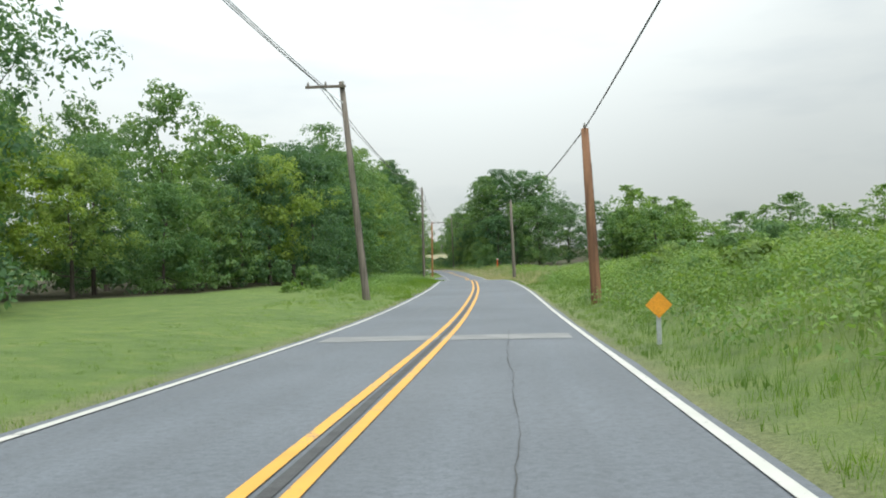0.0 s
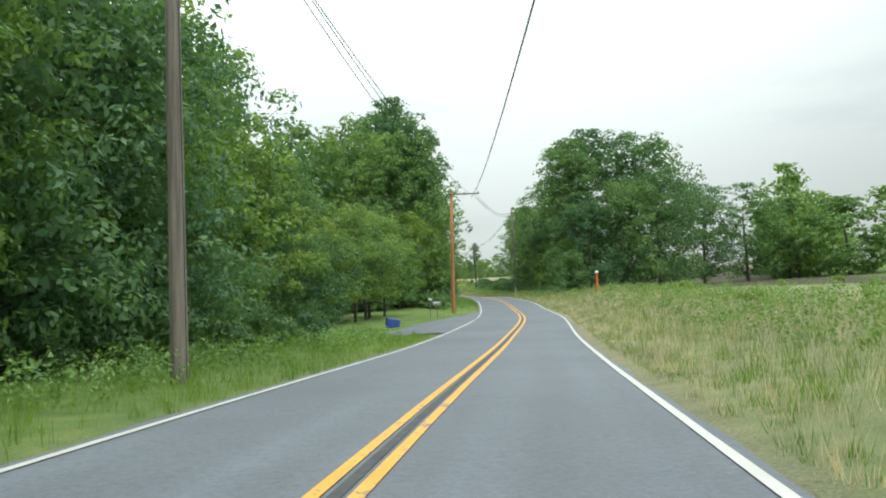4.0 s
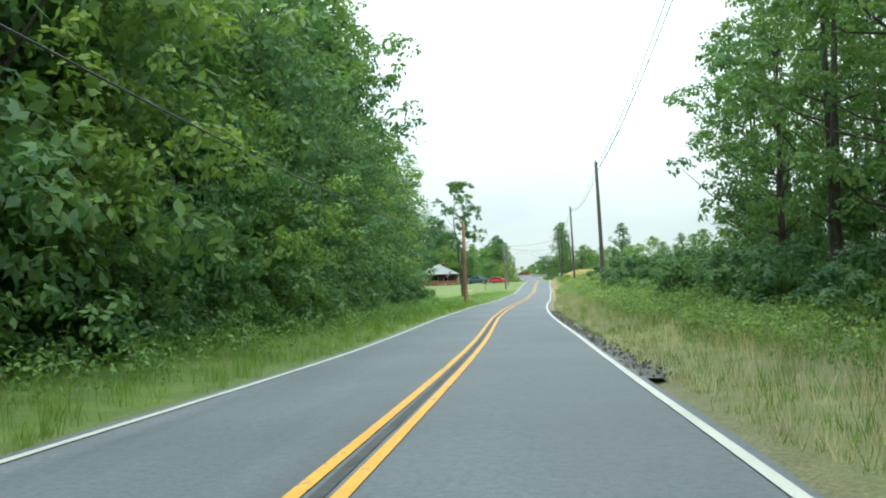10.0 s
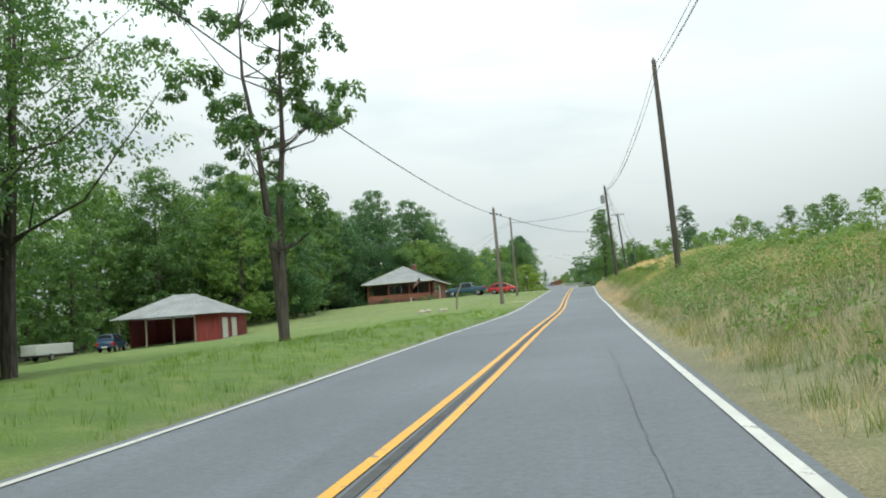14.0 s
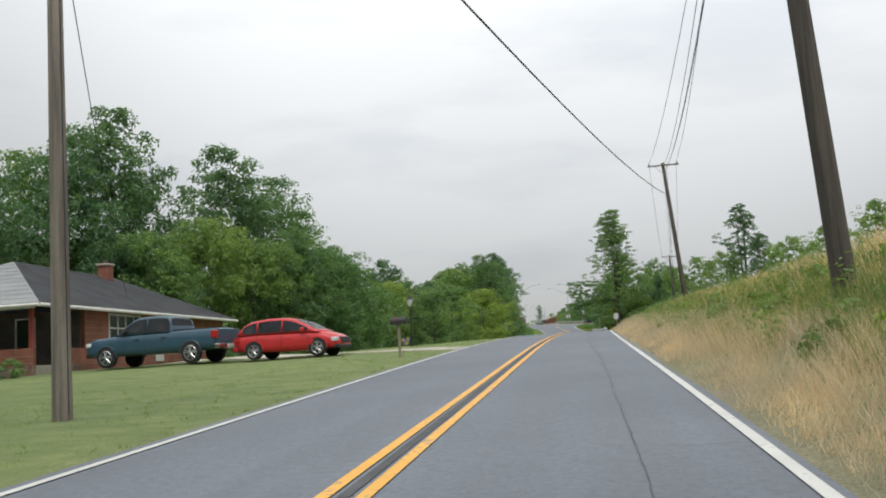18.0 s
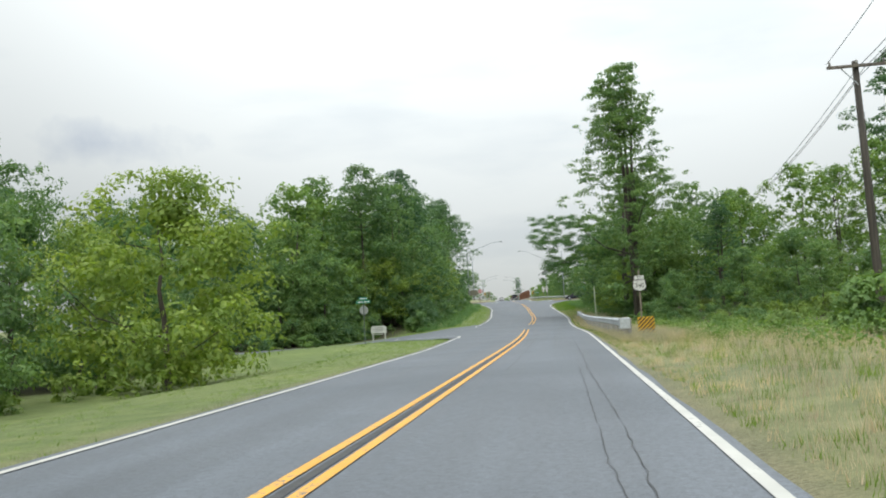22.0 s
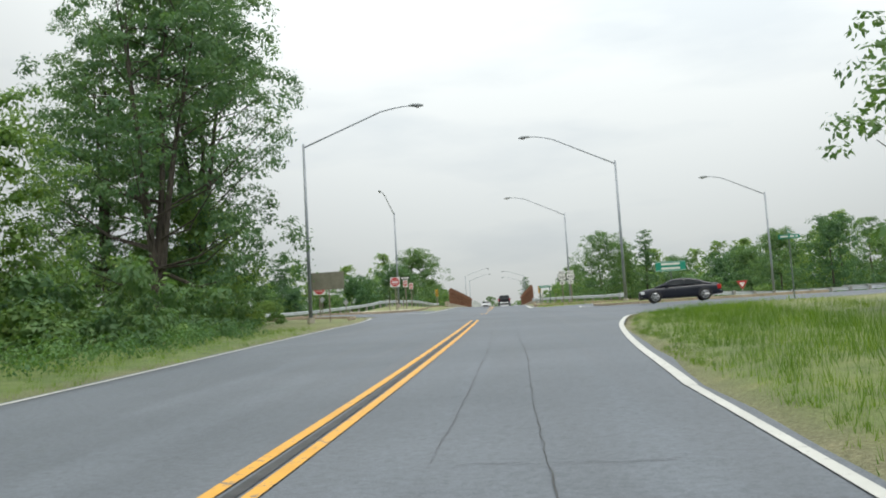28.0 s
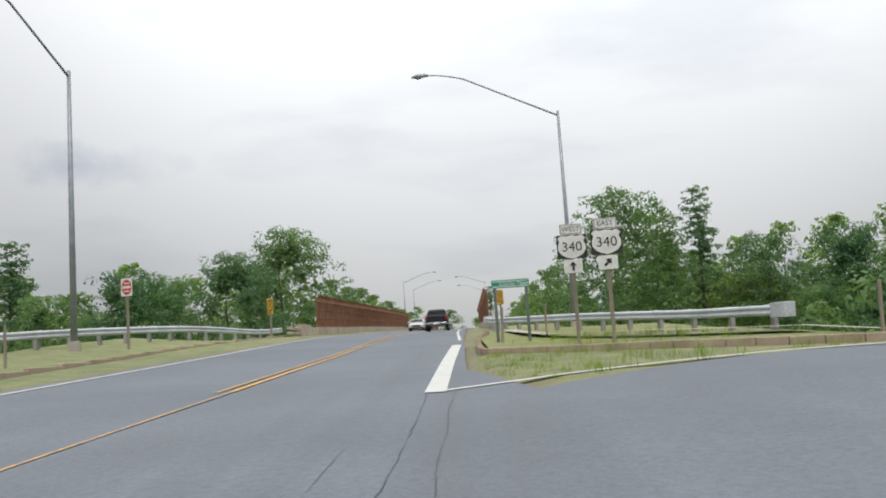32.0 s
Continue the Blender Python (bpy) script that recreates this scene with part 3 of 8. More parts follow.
# ---- ground ----
SIDE_ROADS = [
    # centre line (s, l), half width; the lane from the woods, the two ramps of the junction, and the way off to the right
    ([(601, -3), (600, -8), (597.5, -13), (594.5, -18.5), (589.5, -27), (578, -60), (566, -110)], [15.5, 10.5, 7.0, 4.6, 3.4, 3.2, 3.2]),
    ([(735.5, -4), (735, -9), (734, -16), (733, -26), (734, -44), (745, -84)], [10.5, 7.6, 5.6, 4.8, 4.4, 4.4]),
    ([(712, 3), (713, 10), (713, 20), (711, 36), (706, 70)], [14.0, 10.0, 8.0, 6.0, 5.0]),
    ([(728, 3.0), (738, 8), (742, 14), (743, 24), (740, 45), (734, 80)], [4.0, 3.6, 3.4, 3.2, 3.0, 3.0]),
]
DRIVES = [
    ([(138, -4.95), (146, -5.0), (152, -4.9), (158, -4.6), (166, -4.05), (176, -3.45)], [1.8, 1.85, 1.8, 1.45, 0.9, 0.25]),
    # worn tip of the island where the lane joins
    ([(579.3, -3.5), (583, -4.4), (586.5, -5.7), (589.5, -6.5), (597, -6.5)], [0.5, 1.5, 2.6, 3.6, 3.6]),
    # apron in front of the traffic island's kerb
    ([(722.6, 10.8), (725, 7.9), (729, 6.8), (733, 7.4), (736, 10.4)], [1.7, 2.5, 2.7, 2.5, 1.4]),
]


def strip_rows(path, n=8):
    (pts, wid) = path
    k = spline([(a, b, w) for (a, b), w in zip(pts, wid)], n)
    d = np.gradient(k[:, :2], axis=0)
    d /= np.linalg.norm(d, axis=1)[:, None]
    return k, np.stack([d[:, 1], -d[:, 0]], 1)


STRIPS = [strip_rows(p) for p in SIDE_ROADS + DRIVES]


def paved(s, l, grow=0.0):
    if left_line(s) - 0.25 - grow < l < right_line(s) + 0.35 + grow and s < 1500:
        return True
    for k, nrm in STRIPS:
        d = np.hypot(k[:, 0] - s, k[:, 1] - l)
        i = int(d.argmin())
        along = (l - k[i, 1]) * nrm[i, 0] - (s - k[i, 0]) * nrm[i, 1]
        if (i == 0 and along < -0.3) or (i == len(k) - 1 and along > 0.3):
            continue
        if d[i] < k[i, 2] + grow and abs((k[i, 0] - s) * nrm[i, 0] + (k[i, 1] - l) * nrm[i, 1]) < k[i, 2] + grow:
            return True
    return False


def surface(s, l):
    """Height of the drivable surface."""
    u = smooth(3.5, 5.0, abs(l)) if s < 540 else smooth(4.5, 6.5 if s < 640 else 9.0, abs(l))
    return pave_z(s, l) * (1 - u) + (land(s, l) + 0.02) * u


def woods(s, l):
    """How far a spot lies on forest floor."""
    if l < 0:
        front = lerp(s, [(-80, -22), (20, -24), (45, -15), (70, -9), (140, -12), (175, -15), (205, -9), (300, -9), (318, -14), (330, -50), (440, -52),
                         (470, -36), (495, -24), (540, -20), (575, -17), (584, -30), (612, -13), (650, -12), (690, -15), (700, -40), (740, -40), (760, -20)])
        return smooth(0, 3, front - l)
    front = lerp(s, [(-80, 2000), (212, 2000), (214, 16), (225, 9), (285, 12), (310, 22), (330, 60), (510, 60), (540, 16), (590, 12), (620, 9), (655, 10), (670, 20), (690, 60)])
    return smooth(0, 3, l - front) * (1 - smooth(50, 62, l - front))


def hay(s, l):
    if l < 0:
        return lerp(s, [(390, 0.04), (420, 0.22), (560, 0.22), (600, 0.12), (690, 0.15), (708, 0.45), (760, 0.45)])
    if 395 < s < 516:
        d = l - right_line(s)
        return 0.7 - 0.45 * smooth(0.9, 1.5, d) * (1 - smooth(2.6, 3.6, d)) + 0.5 * noise.noise((s * 0.3, l * 0.5, 2.0))
    return lerp(s, [(60, 0.1), (120, 0.5), (150, 0.75), (200, 0.55), (290, 0.35), (318, 0.8), (345, 0.65), (400, 0.85), (500, 0.9), (525, 0.5), (600, 0.55), (640, 0.2), (685, 0.25), (700, 0.5), (760, 0.5)]) * (1 - smooth(14, 40, l) * (s < 330))


GROUND_S = np.r_[np.arange(-900, -80, 60), np.arange(-80, 560, 2.0), np.arange(560, 800, 1.5), np.arange(800, 900, 3), np.arange(900, 3200, 70)]
GROUND_L = np.r_[0, 2.0, np.arange(2.6, 9, 0.55), np.arange(9, 16, 1.0), np.arange(16, 32, 2), 36, 42, 50, 60, 75, 95, 120, 160, 220, 300, 450, 700, 1100, 1900]
GROUND_L = np.r_[-GROUND_L[:0:-1], GROUND_L]
GROUND_Z = np.zeros((len(GROUND_S), len(GROUND_L)))
PAVED = np.zeros((len(GROUND_S), len(GROUND_L)))


def make_ground():
    verts, cover = [], []
    for i, s in enumerate(GROUND_S):
        rl, ll = right_line(s), left_line(s)
        for j, l in enumerate(GROUND_L):
            x, y = spot(s, l)
            main = ll - 0.25 < l < rl + 0.35
            pv = main or (-80 <= s <= 880 and 2 < abs(l) < 90 and (s > 560 or -60 < l < 0) and paved(s, l))
            z = land(s, l)
            GROUND_Z[i, j], PAVED[i, j] = z, pv
            if pv:
                z = min(z, pave_z(s, l)) - 0.09 if main else (z - 0.01 if s < 540 else min(z, surface(s, l)) - 0.04)
            verts.append((x, y, z))
            side = (l - rl) if l > 0 else (ll - l)
            bare = (1 - smooth(0.35, 0.8, side)) * 0.6 if abs(l) < 9 else 0.0
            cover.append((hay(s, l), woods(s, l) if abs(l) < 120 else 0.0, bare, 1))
    n = len(GROUND_L)
    faces = [(i * n + j, i * n + j + 1, (i + 1) * n + j + 1, (i + 1) * n + j) for i in range(len(GROUND_S) - 1) for j in range(n - 1)]
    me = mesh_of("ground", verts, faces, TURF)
    col = me.color_attributes.new("cover", "FLOAT_COLOR", "POINT")
    col.data.foreach_set("color", np.array(cover, "f").ravel())
    me.polygons.foreach_set("use_smooth", [True] * len(me.polygons))
    return tagged(new("ground", me), "rolling ground of mown lawn, meadow and woodland floor", "ground", kind="structure")


def from_grid(grid, s, l):
    """Values of a ground grid at many spots."""
    i = np.clip(np.searchsorted(GROUND_S, s) - 1, 0, len(GROUND_S) - 2)
    j = np.clip(np.searchsorted(GROUND_L, l) - 1, 0, len(GROUND_L) - 2)
    u = (s - GROUND_S[i]) / (GROUND_S[i + 1] - GROUND_S[i])
    v = (l - GROUND_L[j]) / (GROUND_L[j + 1] - GROUND_L[j])
    return (grid[i, j] * (1 - u) + grid[i + 1, j] * u) * (1 - v) + (grid[i, j + 1] * (1 - u) + grid[i + 1, j + 1] * u) * v


def spots(s, l):
    """Plan positions of many spots within 60 m of the road."""
    c = [np.interp(s, LINE_S, LINE[:, k]) for k in (0, 1)]
    h = [np.interp(s, LINE_S, HEAD[:, k]) for k in (0, 1)]
    return np.stack([c[0] + h[1] * l, c[1] - h[0] * l], 1)


def ribbon(name, rows, mat, label, cat="road", parent=None):
    """A strip between left and right (s, l) at each row; u is metres across, v metres along."""
    verts, uvs = [], []
    cross = 7 if abs(rows[0][0][1] - rows[0][1][1]) < 12 and abs(rows[0][0][0] - rows[0][1][0]) < 1 else 31
    for (sa, la), (sb, lb), up in rows:
        for k in range(cross):
            u = k / (cross - 1)
            s, l = sa + (sb - sa) * u, la + (lb - la) * u
            x, y = spot(s, l)
            verts.append((x, y, surface(s, l) + up))
            uvs.append((l, s))
    faces = [(i * cross + j, i * cross + j + 1, (i + 1) * cross + j + 1, (i + 1) * cross + j) for i in range(len(rows) - 1) for j in range(cross - 1)]
    me = mesh_of(name, verts, faces, mat)
    uv = me.uv_layers.new(name="UVMap")
    uv.data.foreach_set("uv", np.array([uvs[v] for p in me.polygons for v in p.vertices], "f").ravel())
    return tagged(new(name, me), label, cat, kind="structure")


make_ground()
ribbon("road", [((s, left_line(s) - 0.22 + 0.08 * noise.noise((s * 0.4, 0, 0))), (s, right_line(s) + 0.16 + 0.10 * noise.noise((s * 0.35, 5, 0))), 0.0)
                for s in np.arange(-80, 990, 2.0)], ASPHALT, "worn grey two-lane asphalt road with cracks")


def side_strip(name, k, nrm, mat, label, up):
    rows = [((a - n[0] * w, b - n[1] * w), (a + n[0] * w, b + n[1] * w), up) for (a, b, w), n in zip(k, nrm)]
    return ribbon(name, rows, mat, label)


for i, (label, mat, up) in enumerate((
        ("narrow asphalt lane that joins the road", ASPHALT, -0.012), ("asphalt ramp mouth of the junction", ASPHALT, -0.012),
        ("asphalt side road at the junction", ASPHALT, -0.014), ("asphalt ramp that turns off the road", ASPHALT, -0.010),
        ("grey asphalt and gravel driveway mouth", ASPHALT, 0.012), ("worn asphalt where the lane meets the road", ASPHALT, -0.007), ("asphalt apron in front of the traffic island", ASPHALT, -0.005))):
    side_strip("road" if mat is ASPHALT else "driveway", *STRIPS[i], mat, label, up)


# ---- road markings ----
def mark(name, centre, width, s0, s1, mat, label, up=0.012, step=2.0):
    """A painted line whose centre lies centre(s) from the middle of the road."""
    def row(s):
        w = width / 2 + 0.008 * noise.noise((s * 1.7, width, 0))
        return ((s, centre(s) - w), (s, centre(s) + w), up)
    n = max(2, int((s1 - s0) / step) + 1)
    return ribbon(name, [row(s) for s in np.linspace(s0, s1, n)], mat, label, "road marking")


def middle(s):
    """Where the centre lines run, metres right of the axis."""
    return 0.07 + 0.2 * smooth(675, 700, s)


for s0, s1 in ((-80, 594.0), (607.3, 705), (722.1, 724.9)):
    mark("centre_line", lambda s: middle(s) - 0.155, 0.115, s0, s1, YELLOW, "solid yellow centre line of a double pair")
    mark("centre_line", lambda s: middle(s) + 0.155, 0.115, s0, s1, YELLOW, "solid yellow centre line of a double pair")
for s0, s1 in ((-80, 594.0), (607.3, 703.5)):
    mark("sealed_joint", lambda s: middle(s) + 0.01 * noise.noise((s * 0.6, 3, 0)), 0.10, s0, s1, TAR, "dark sealed joint between the centre lines", 0.008, 1.0)
mark("centre_line", lambda s: 0.40, 0.06, 724.9, 744, FADED, "thin faded yellow line through the junction", 0.022)
mark("centre_line", lambda s: 0.10, 0.10, 744, 880, FADED, "faded yellow centre line", 0.022)
mark("centre_line", lambda s: 0.40, 0.10, 744, 880, YELLOW, "yellow centre line", 0.022)
for s0, s1 in ((-80, 672),):
    mark("edge_line", lambda s: right_line(s), 0.112, s0, s1, WHITE, "white edge line of the road")
mark("edge_line", lambda s: left_line(s), 0.11, -80, 579.5, WHITE, "white edge line of the road")
mark("edge_line", lambda s: left_line(s), 0.12, 608.5, 703, WHITE, "white edge line of the road")


def painted(name, pts, width, mat=None, label="white painted line at the junction"):
    """A painted line through (s, l) points."""
    k = spline([(a, b, 0) for a, b in pts], 6)
    d = np.gradient(k[:, :2], axis=0)
    d /= np.linalg.norm(d, axis=1)[:, None]
    return ribbon(name, [((a - e[1] * width / 2, b + e[0] * width / 2), (a + e[1] * width / 2, b - e[0] * width / 2), 0.014) for (a, b, _), e in zip(k, d)],
                  mat or WHITE, label, "road marking")


painted("edge_line", [(579.5, -4.05), (583.2, -4.25), (585.5, -4.75), (587.6, -5.8), (589.0, -7.2), (589.4, -8.4), (589.2, -9.8)], 0.15)
painted("edge_line", [(598.2, -10.4), (594.5, -10.15), (590.6, -9.9)], 0.13)
painted("edge_line", [(672, 3.92), (680, 4.4), (688, 5.2), (694, 6.1), (699, 7.2), (702, 9.4), (703.6, 12.5), (704.2, 18), (704.2, 26)], 0.15)
painted("edge_line", [(721.5, 24), (721.8, 14), (723.2, 9.6), (727, 7.8), (731.5, 7.8), (735, 9.6), (737, 14), (737.5, 24)], 0.16)
painted("gore_line", [(741.2, 4.3), (750, 4.3), (759.5, 4.35)], 0.34, None, "broad white gore stripe")
painted("gore_line", [(741.4, 4.4), (743, 6.6), (744.2, 9.5), (744.8, 13), (744.5, 24)], 0.18)
painted("edge_line", [(703, -6.95), (712, -7.4), (720, -7.85), (725.2, -8.15), (727.0, -9.0), (727.7, -11.5), (727.8, -16), (727.4, -26)], 0.13)
painted("edge_line", [(742, -15), (739.5, -11.5), (736, -8.2), (731.5, -4.75)], 0.2)
painted("edge_line", [(731.5, -4.7), (738, -4.35), (748, -4.2), (790, -4.3), (880, -3.4)], 0.13)
painted("edge_line", [(764, 4.4), (790, 4.0), (880, 3.5)], 0.13)


# ---- trees ----
RNG = np.random.default_rng(7)


def leaf_mesh(name, centres, radii, count, size, mat, rng, droop=0.25, shell=0.55, squash=0.8, slim=0.5, down=False, corners=4, sprays=0):
    """Leaves scattered over the outsides of many small clumps."""
    centres, radii = np.asarray(centres, float), np.asarray(radii, float)
    if sprays:
        # each clump is a handful of smaller sprays over its upper side
        way = rng.normal(size=(len(centres), sprays, 3)) + np.array([0, 0, 0.45])
        way /= np.linalg.norm(way, axis=2)[:, :, None]
        big = radii[:, None, None]
        centres = (centres[:, None, :] + way * big * np.array([0.78, 0.78, 0.6]) * (0.75 + 0.45 * rng.random((len(radii), sprays, 1)))).reshape(-1, 3)
        radii = (big * (0.34 + 0.2 * rng.random((len(radii), sprays, 1)))).reshape(-1)
    share = radii ** 2 / (radii ** 2).sum()
    pick = rng.choice(len(centres), count, p=share)
    d = rng.normal(size=(count, 3))
    d /= np.linalg.norm(d, axis=1)[:, None]
    d[:, 2] = np.where(d[:, 2] < -0.6, -d[:, 2], d[:, 2]) if not down else d[:, 2]
    r = radii[pick] * (shell + (1 - shell) * rng.random(count) ** 0.5) * (1 + (0.12 if sprays else 0.25) * rng.normal(size=count))
    p = centres[pick] + d * r[:, None] * np.array([1, 1, squash])
    nrm = d * 1.0 + np.array([0, 0, 0.35]) + rng.normal(size=(count, 3)) * 0.33
    nrm /= np.linalg.norm(nrm, axis=1)[:, None]
    out = d + rng.normal(size=(count, 3)) * 0.6 - np.array([0, 0, droop])
    out -= nrm * (out * nrm).sum(1)[:, None]
    out /= np.linalg.norm(out, axis=1)[:, None] + 1e-9
    side = np.cross(nrm, out)
    s = size * (0.65 + 0.7 * rng.random(count))[:, None]
    quad = np.stack([p - out * s * 0.5, p + side * s * slim * 0.5 - out * s * 0.08 - nrm * s * 0.08, p + out * s * 0.5 - nrm * s * 0.12, p - side * s * slim * 0.5 - out * s * 0.08 - nrm * s * 0.08], 1)
    if corners == 3:
        quad = np.stack([p - out * s * 0.4 + side * s * slim * 0.6, p + out * s * 0.6 - nrm * s * 0.1, p - out * s * 0.4 - side * s * slim * 0.6], 1)
    me = bpy.data.meshes.new(name)
    me.vertices.add(count * corners)
    me.vertices.foreach_set("co", quad.astype("f").ravel())
    me.loops.add(count * corners)
    me.loops.foreach_set("vertex_index", np.arange(count * corners, dtype="i"))
    me.polygons.add(count)
    me.polygons.foreach_set("loop_start", np.arange(0, count * corners, corners, dtype="i"))
    me.materials.append(mat)
    me.update(calc_edges=True)
    return me


def fuse(name, pieces):
    """One mesh out of many placed copies of shared meshes; a slot for each material."""
    mats = []
    co, loops, starts, slots = [], [], [], []
    nv = nl = 0
    for me, m in pieces:
        v = np.empty(len(me.vertices) * 3, "f")
        me.vertices.foreach_get("co", v)
        r = np.array(m)
        co.append(v.reshape(-1, 3) @ r[:3, :3].T + r[:3, 3])
        i = np.empty(len(me.loops), "i")
        me.loops.foreach_get("vertex_index", i)
        p = np.empty(len(me.polygons), "i")
        me.polygons.foreach_get("loop_start", p)
        mat = me.materials[0]
        if mat not in mats:
            mats.append(mat)
        loops.append(i + nv)
        starts.append(p + nl)
        slots.append(np.full(len(p), mats.index(mat), "i"))
        nv += len(me.vertices)
        nl += len(me.loops)
    me = bpy.data.meshes.new(name)
    co, loops, starts, slots = np.concatenate(co), np.concatenate(loops), np.concatenate(starts), np.concatenate(slots)
    me.vertices.add(nv)
    me.vertices.foreach_set("co", co.astype("f").ravel())
    me.loops.add(nl)
    me.loops.foreach_set("vertex_index", loops)
    me.polygons.add(len(starts))
    me.polygons.foreach_set("loop_start", starts)
    for mat in mats:
        me.materials.append(mat)
    me.polygons.foreach_set("material_index", slots)
    me.update(calc_edges=True)
    return me


def crown_clumps(rng, h, low, radius, n, top=0.35, lobes=3, fill=0.5, skirt=0.16):
    """Clump centres and sizes inside an uneven crown between low and h."""
    lob = rng.random(lobes) * 6.28
    cs, rs = [], []
    for _ in range(n):
        u = rng.random() ** (0.85 if skirt < 0.3 else 1.1)
        z = low + (h - low) * u
        prof = math.sin(math.pi * min(1, (skirt + (1 - skirt) * u)) ** (1.0 + top)) ** 0.6
        a = rng.random() * 6.28
        wob = 1 + 0.22 * sum(math.cos(a - q) for q in lob) / lobes + 0.2 * rng.normal()
        rr = radius * prof * wob * (fill + (1 - fill) * math.sqrt(rng.random()))
        r = radius * (0.20 + 0.13 * rng.random())
        cs.append((math.cos(a) * rr, math.sin(a) * rr, min(h - r * 0.5, max(low + r * 0.5, z))))
        rs.append(r)
    return cs, rs


def wood_mesh(name, rng, h, r0, clumps, reach=0.75, limbs=9, lean=0.03, forks=1):
    """A tapered, slightly crooked trunk with limbs that reach into the crown."""
    bm = bmesh.new()
    for f in range(forks):
        ax, ay = (rng.normal() * lean + (0.10 * (f - (forks - 1) / 2))) * h * 0.6, rng.normal() * lean * h * 0.6
        pts = [(0, 0, -0.25), (0, 0, 0.15)] + [(ax * u ** 1.4 + 0.12 * rng.normal() * u, ay * u ** 1.4 + 0.12 * rng.normal() * u, h * reach * u) for u in (0.2, 0.4, 0.6, 0.8, 1.0)]
        tube(bm, pts, [r0 * 1.5, r0 * 1.1, r0 * 0.9, r0 * 0.72, r0 * 0.52, r0 * 0.34, r0 * 0.12], 7)
        for c in [clumps[i] for i in rng.choice(len(clumps), min(limbs, len(clumps)), replace=False)]:
            c = np.array(c)
            u = min(0.95, max(0.2, (c[2] - 0.6 * math.hypot(c[0], c[1])) / (h * reach)))
            a = np.array((ax * u ** 1.4, ay * u ** 1.4, h * reach * u))
            m = (a + c) / 2 + np.array((0, 0, -0.12 * np.linalg.norm(c - a))) + rng.normal(size=3) * 0.15
            rr = r0 * 0.32 * (1 - 0.5 * u)
            tube(bm, [a, m, c], [rr, rr * 0.6, rr * 0.2], 5)
    me = bpy.data.meshes.new(name)
    bm.to_mesh(me)
    bm.free()
    me.materials.append(BARK)
    return me


TREES = {}


def tree_kind(key, seed, h, low, radius, clumps, leaves, size, mat, r0=0.2, fill=0.5, shell=0.5, limbs=9, forks=1, squash=0.75, reach=0.78, slim=0.5, top=0.35, droop=0.25, big=1.0, skirt=0.16, core=24, lobes=3, corners=4, sprays=6):
    rng = np.random.default_rng(seed)
    cs, rs = crown_clumps(rng, h, low, radius, clumps, top, lobes, fill, skirt)
    rs = [q * big for q in rs]
    crown = leaf_mesh("crown", cs, rs, leaves, size, mat, rng, shell=shell, squash=squash, slim=slim, droop=droop, corners=corners, sprays=sprays)
    if core:
        # broad shaded sprays deep inside the crown close it up
        inner = [(x * 0.62, y * 0.62, low + (z - low) * 0.9) for x, y, z in cs]
        deep = leaf_mesh("crown", inner, [q * 0.62 for q in rs], clumps * core * (2 if corners == 4 else 1), min(0.24, radius * 0.11) if corners == 4 else radius * 0.11, mat, rng, shell=0.1, squash=squash, slim=0.8, corners=3)
        crown = fuse("crown", [(crown, Matrix()), (deep, Matrix())])
    TREES[key] = (crown, wood_mesh("trunk", rng, h, r0, cs, reach, limbs, forks=forks))


# broad trees of the woods' edge, leafy to the ground
tree_kind("edge_a", 11, 9.5, 0.1, 3.9, 74, 12500, 0.195, LEAF_A, 0.15, skirt=0.34)
tree_kind("edge_b", 12, 11.0, 0.2, 4.3, 80, 12500, 0.21, LEAF_B, 0.17, skirt=0.34)
tree_kind("edge_c", 13, 8.0, 0.1, 3.6, 66, 11000, 0.19, LEAF_A, 0.12, skirt=0.36)
tree_kind("edge_d", 14, 10.0, 1.9, 4.1, 62, 11000, 0.2, LEAF_C, 0.16, skirt=0.25)
tree_kind("lawn", 15, 10.0, 1.9, 4.0, 64, 10500, 0.2, LEAF_A, 0.16, skirt=0.25)
# tall trees behind them
tree_kind("tall_a", 21, 19.0, 0.8, 5.4, 110, 10000, 0.34, LEAF_A, 0.30, fill=0.5, skirt=0.3, lobes=5)
tree_kind("tall_b", 22, 22.0, 1.5, 5.2, 116, 10000, 0.36, LEAF_B, 0.33, fill=0.45, skirt=0.26, lobes=5)
tree_kind("tall_c", 23, 17.0, 0.5, 5.7, 106, 10000, 0.34, LEAF_B, 0.28, skirt=0.3, lobes=5)
tree_kind("tall_d", 24, 20.0, 3.0, 4.6, 76, 6500, 0.34, LEAF_A, 0.26, fill=0.35, limbs=14, forks=2, core=8)
# sparse, airy trees with visible limbs
tree_kind("open_a", 31, 18.0, 3.0, 4.4, 56, 6500, 0.28, LEAF_A, 0.24, fill=0.35, limbs=20, shell=0.3, forks=2, core=6)
tree_kind("locust", 32, 25.0, 1.5, 5.4, 190, 34000, 0.30, LEAF_A, 0.42, fill=0.35, limbs=9, shell=0.3, squash=0.45, forks=3, slim=0.4, top=-0.25, skirt=0.3, core=12)
tree_kind("locust_b", 33, 21.0, 2.0, 4.6, 84, 12000, 0.30, LEAF_B, 0.36, fill=0.35, limbs=20, shell=0.3, squash=0.45, forks=2, slim=0.4, top=-0.1, skirt=0.26, core=12)
tree_kind("young", 34, 16.4, 3.8, 3.3, 62, 15000, 0.22, LEAF_B, 0.19, fill=0.3, limbs=14, shell=0.2, forks=2, squash=0.9, big=0.9, core=0, lobes=4, droop=0.8)
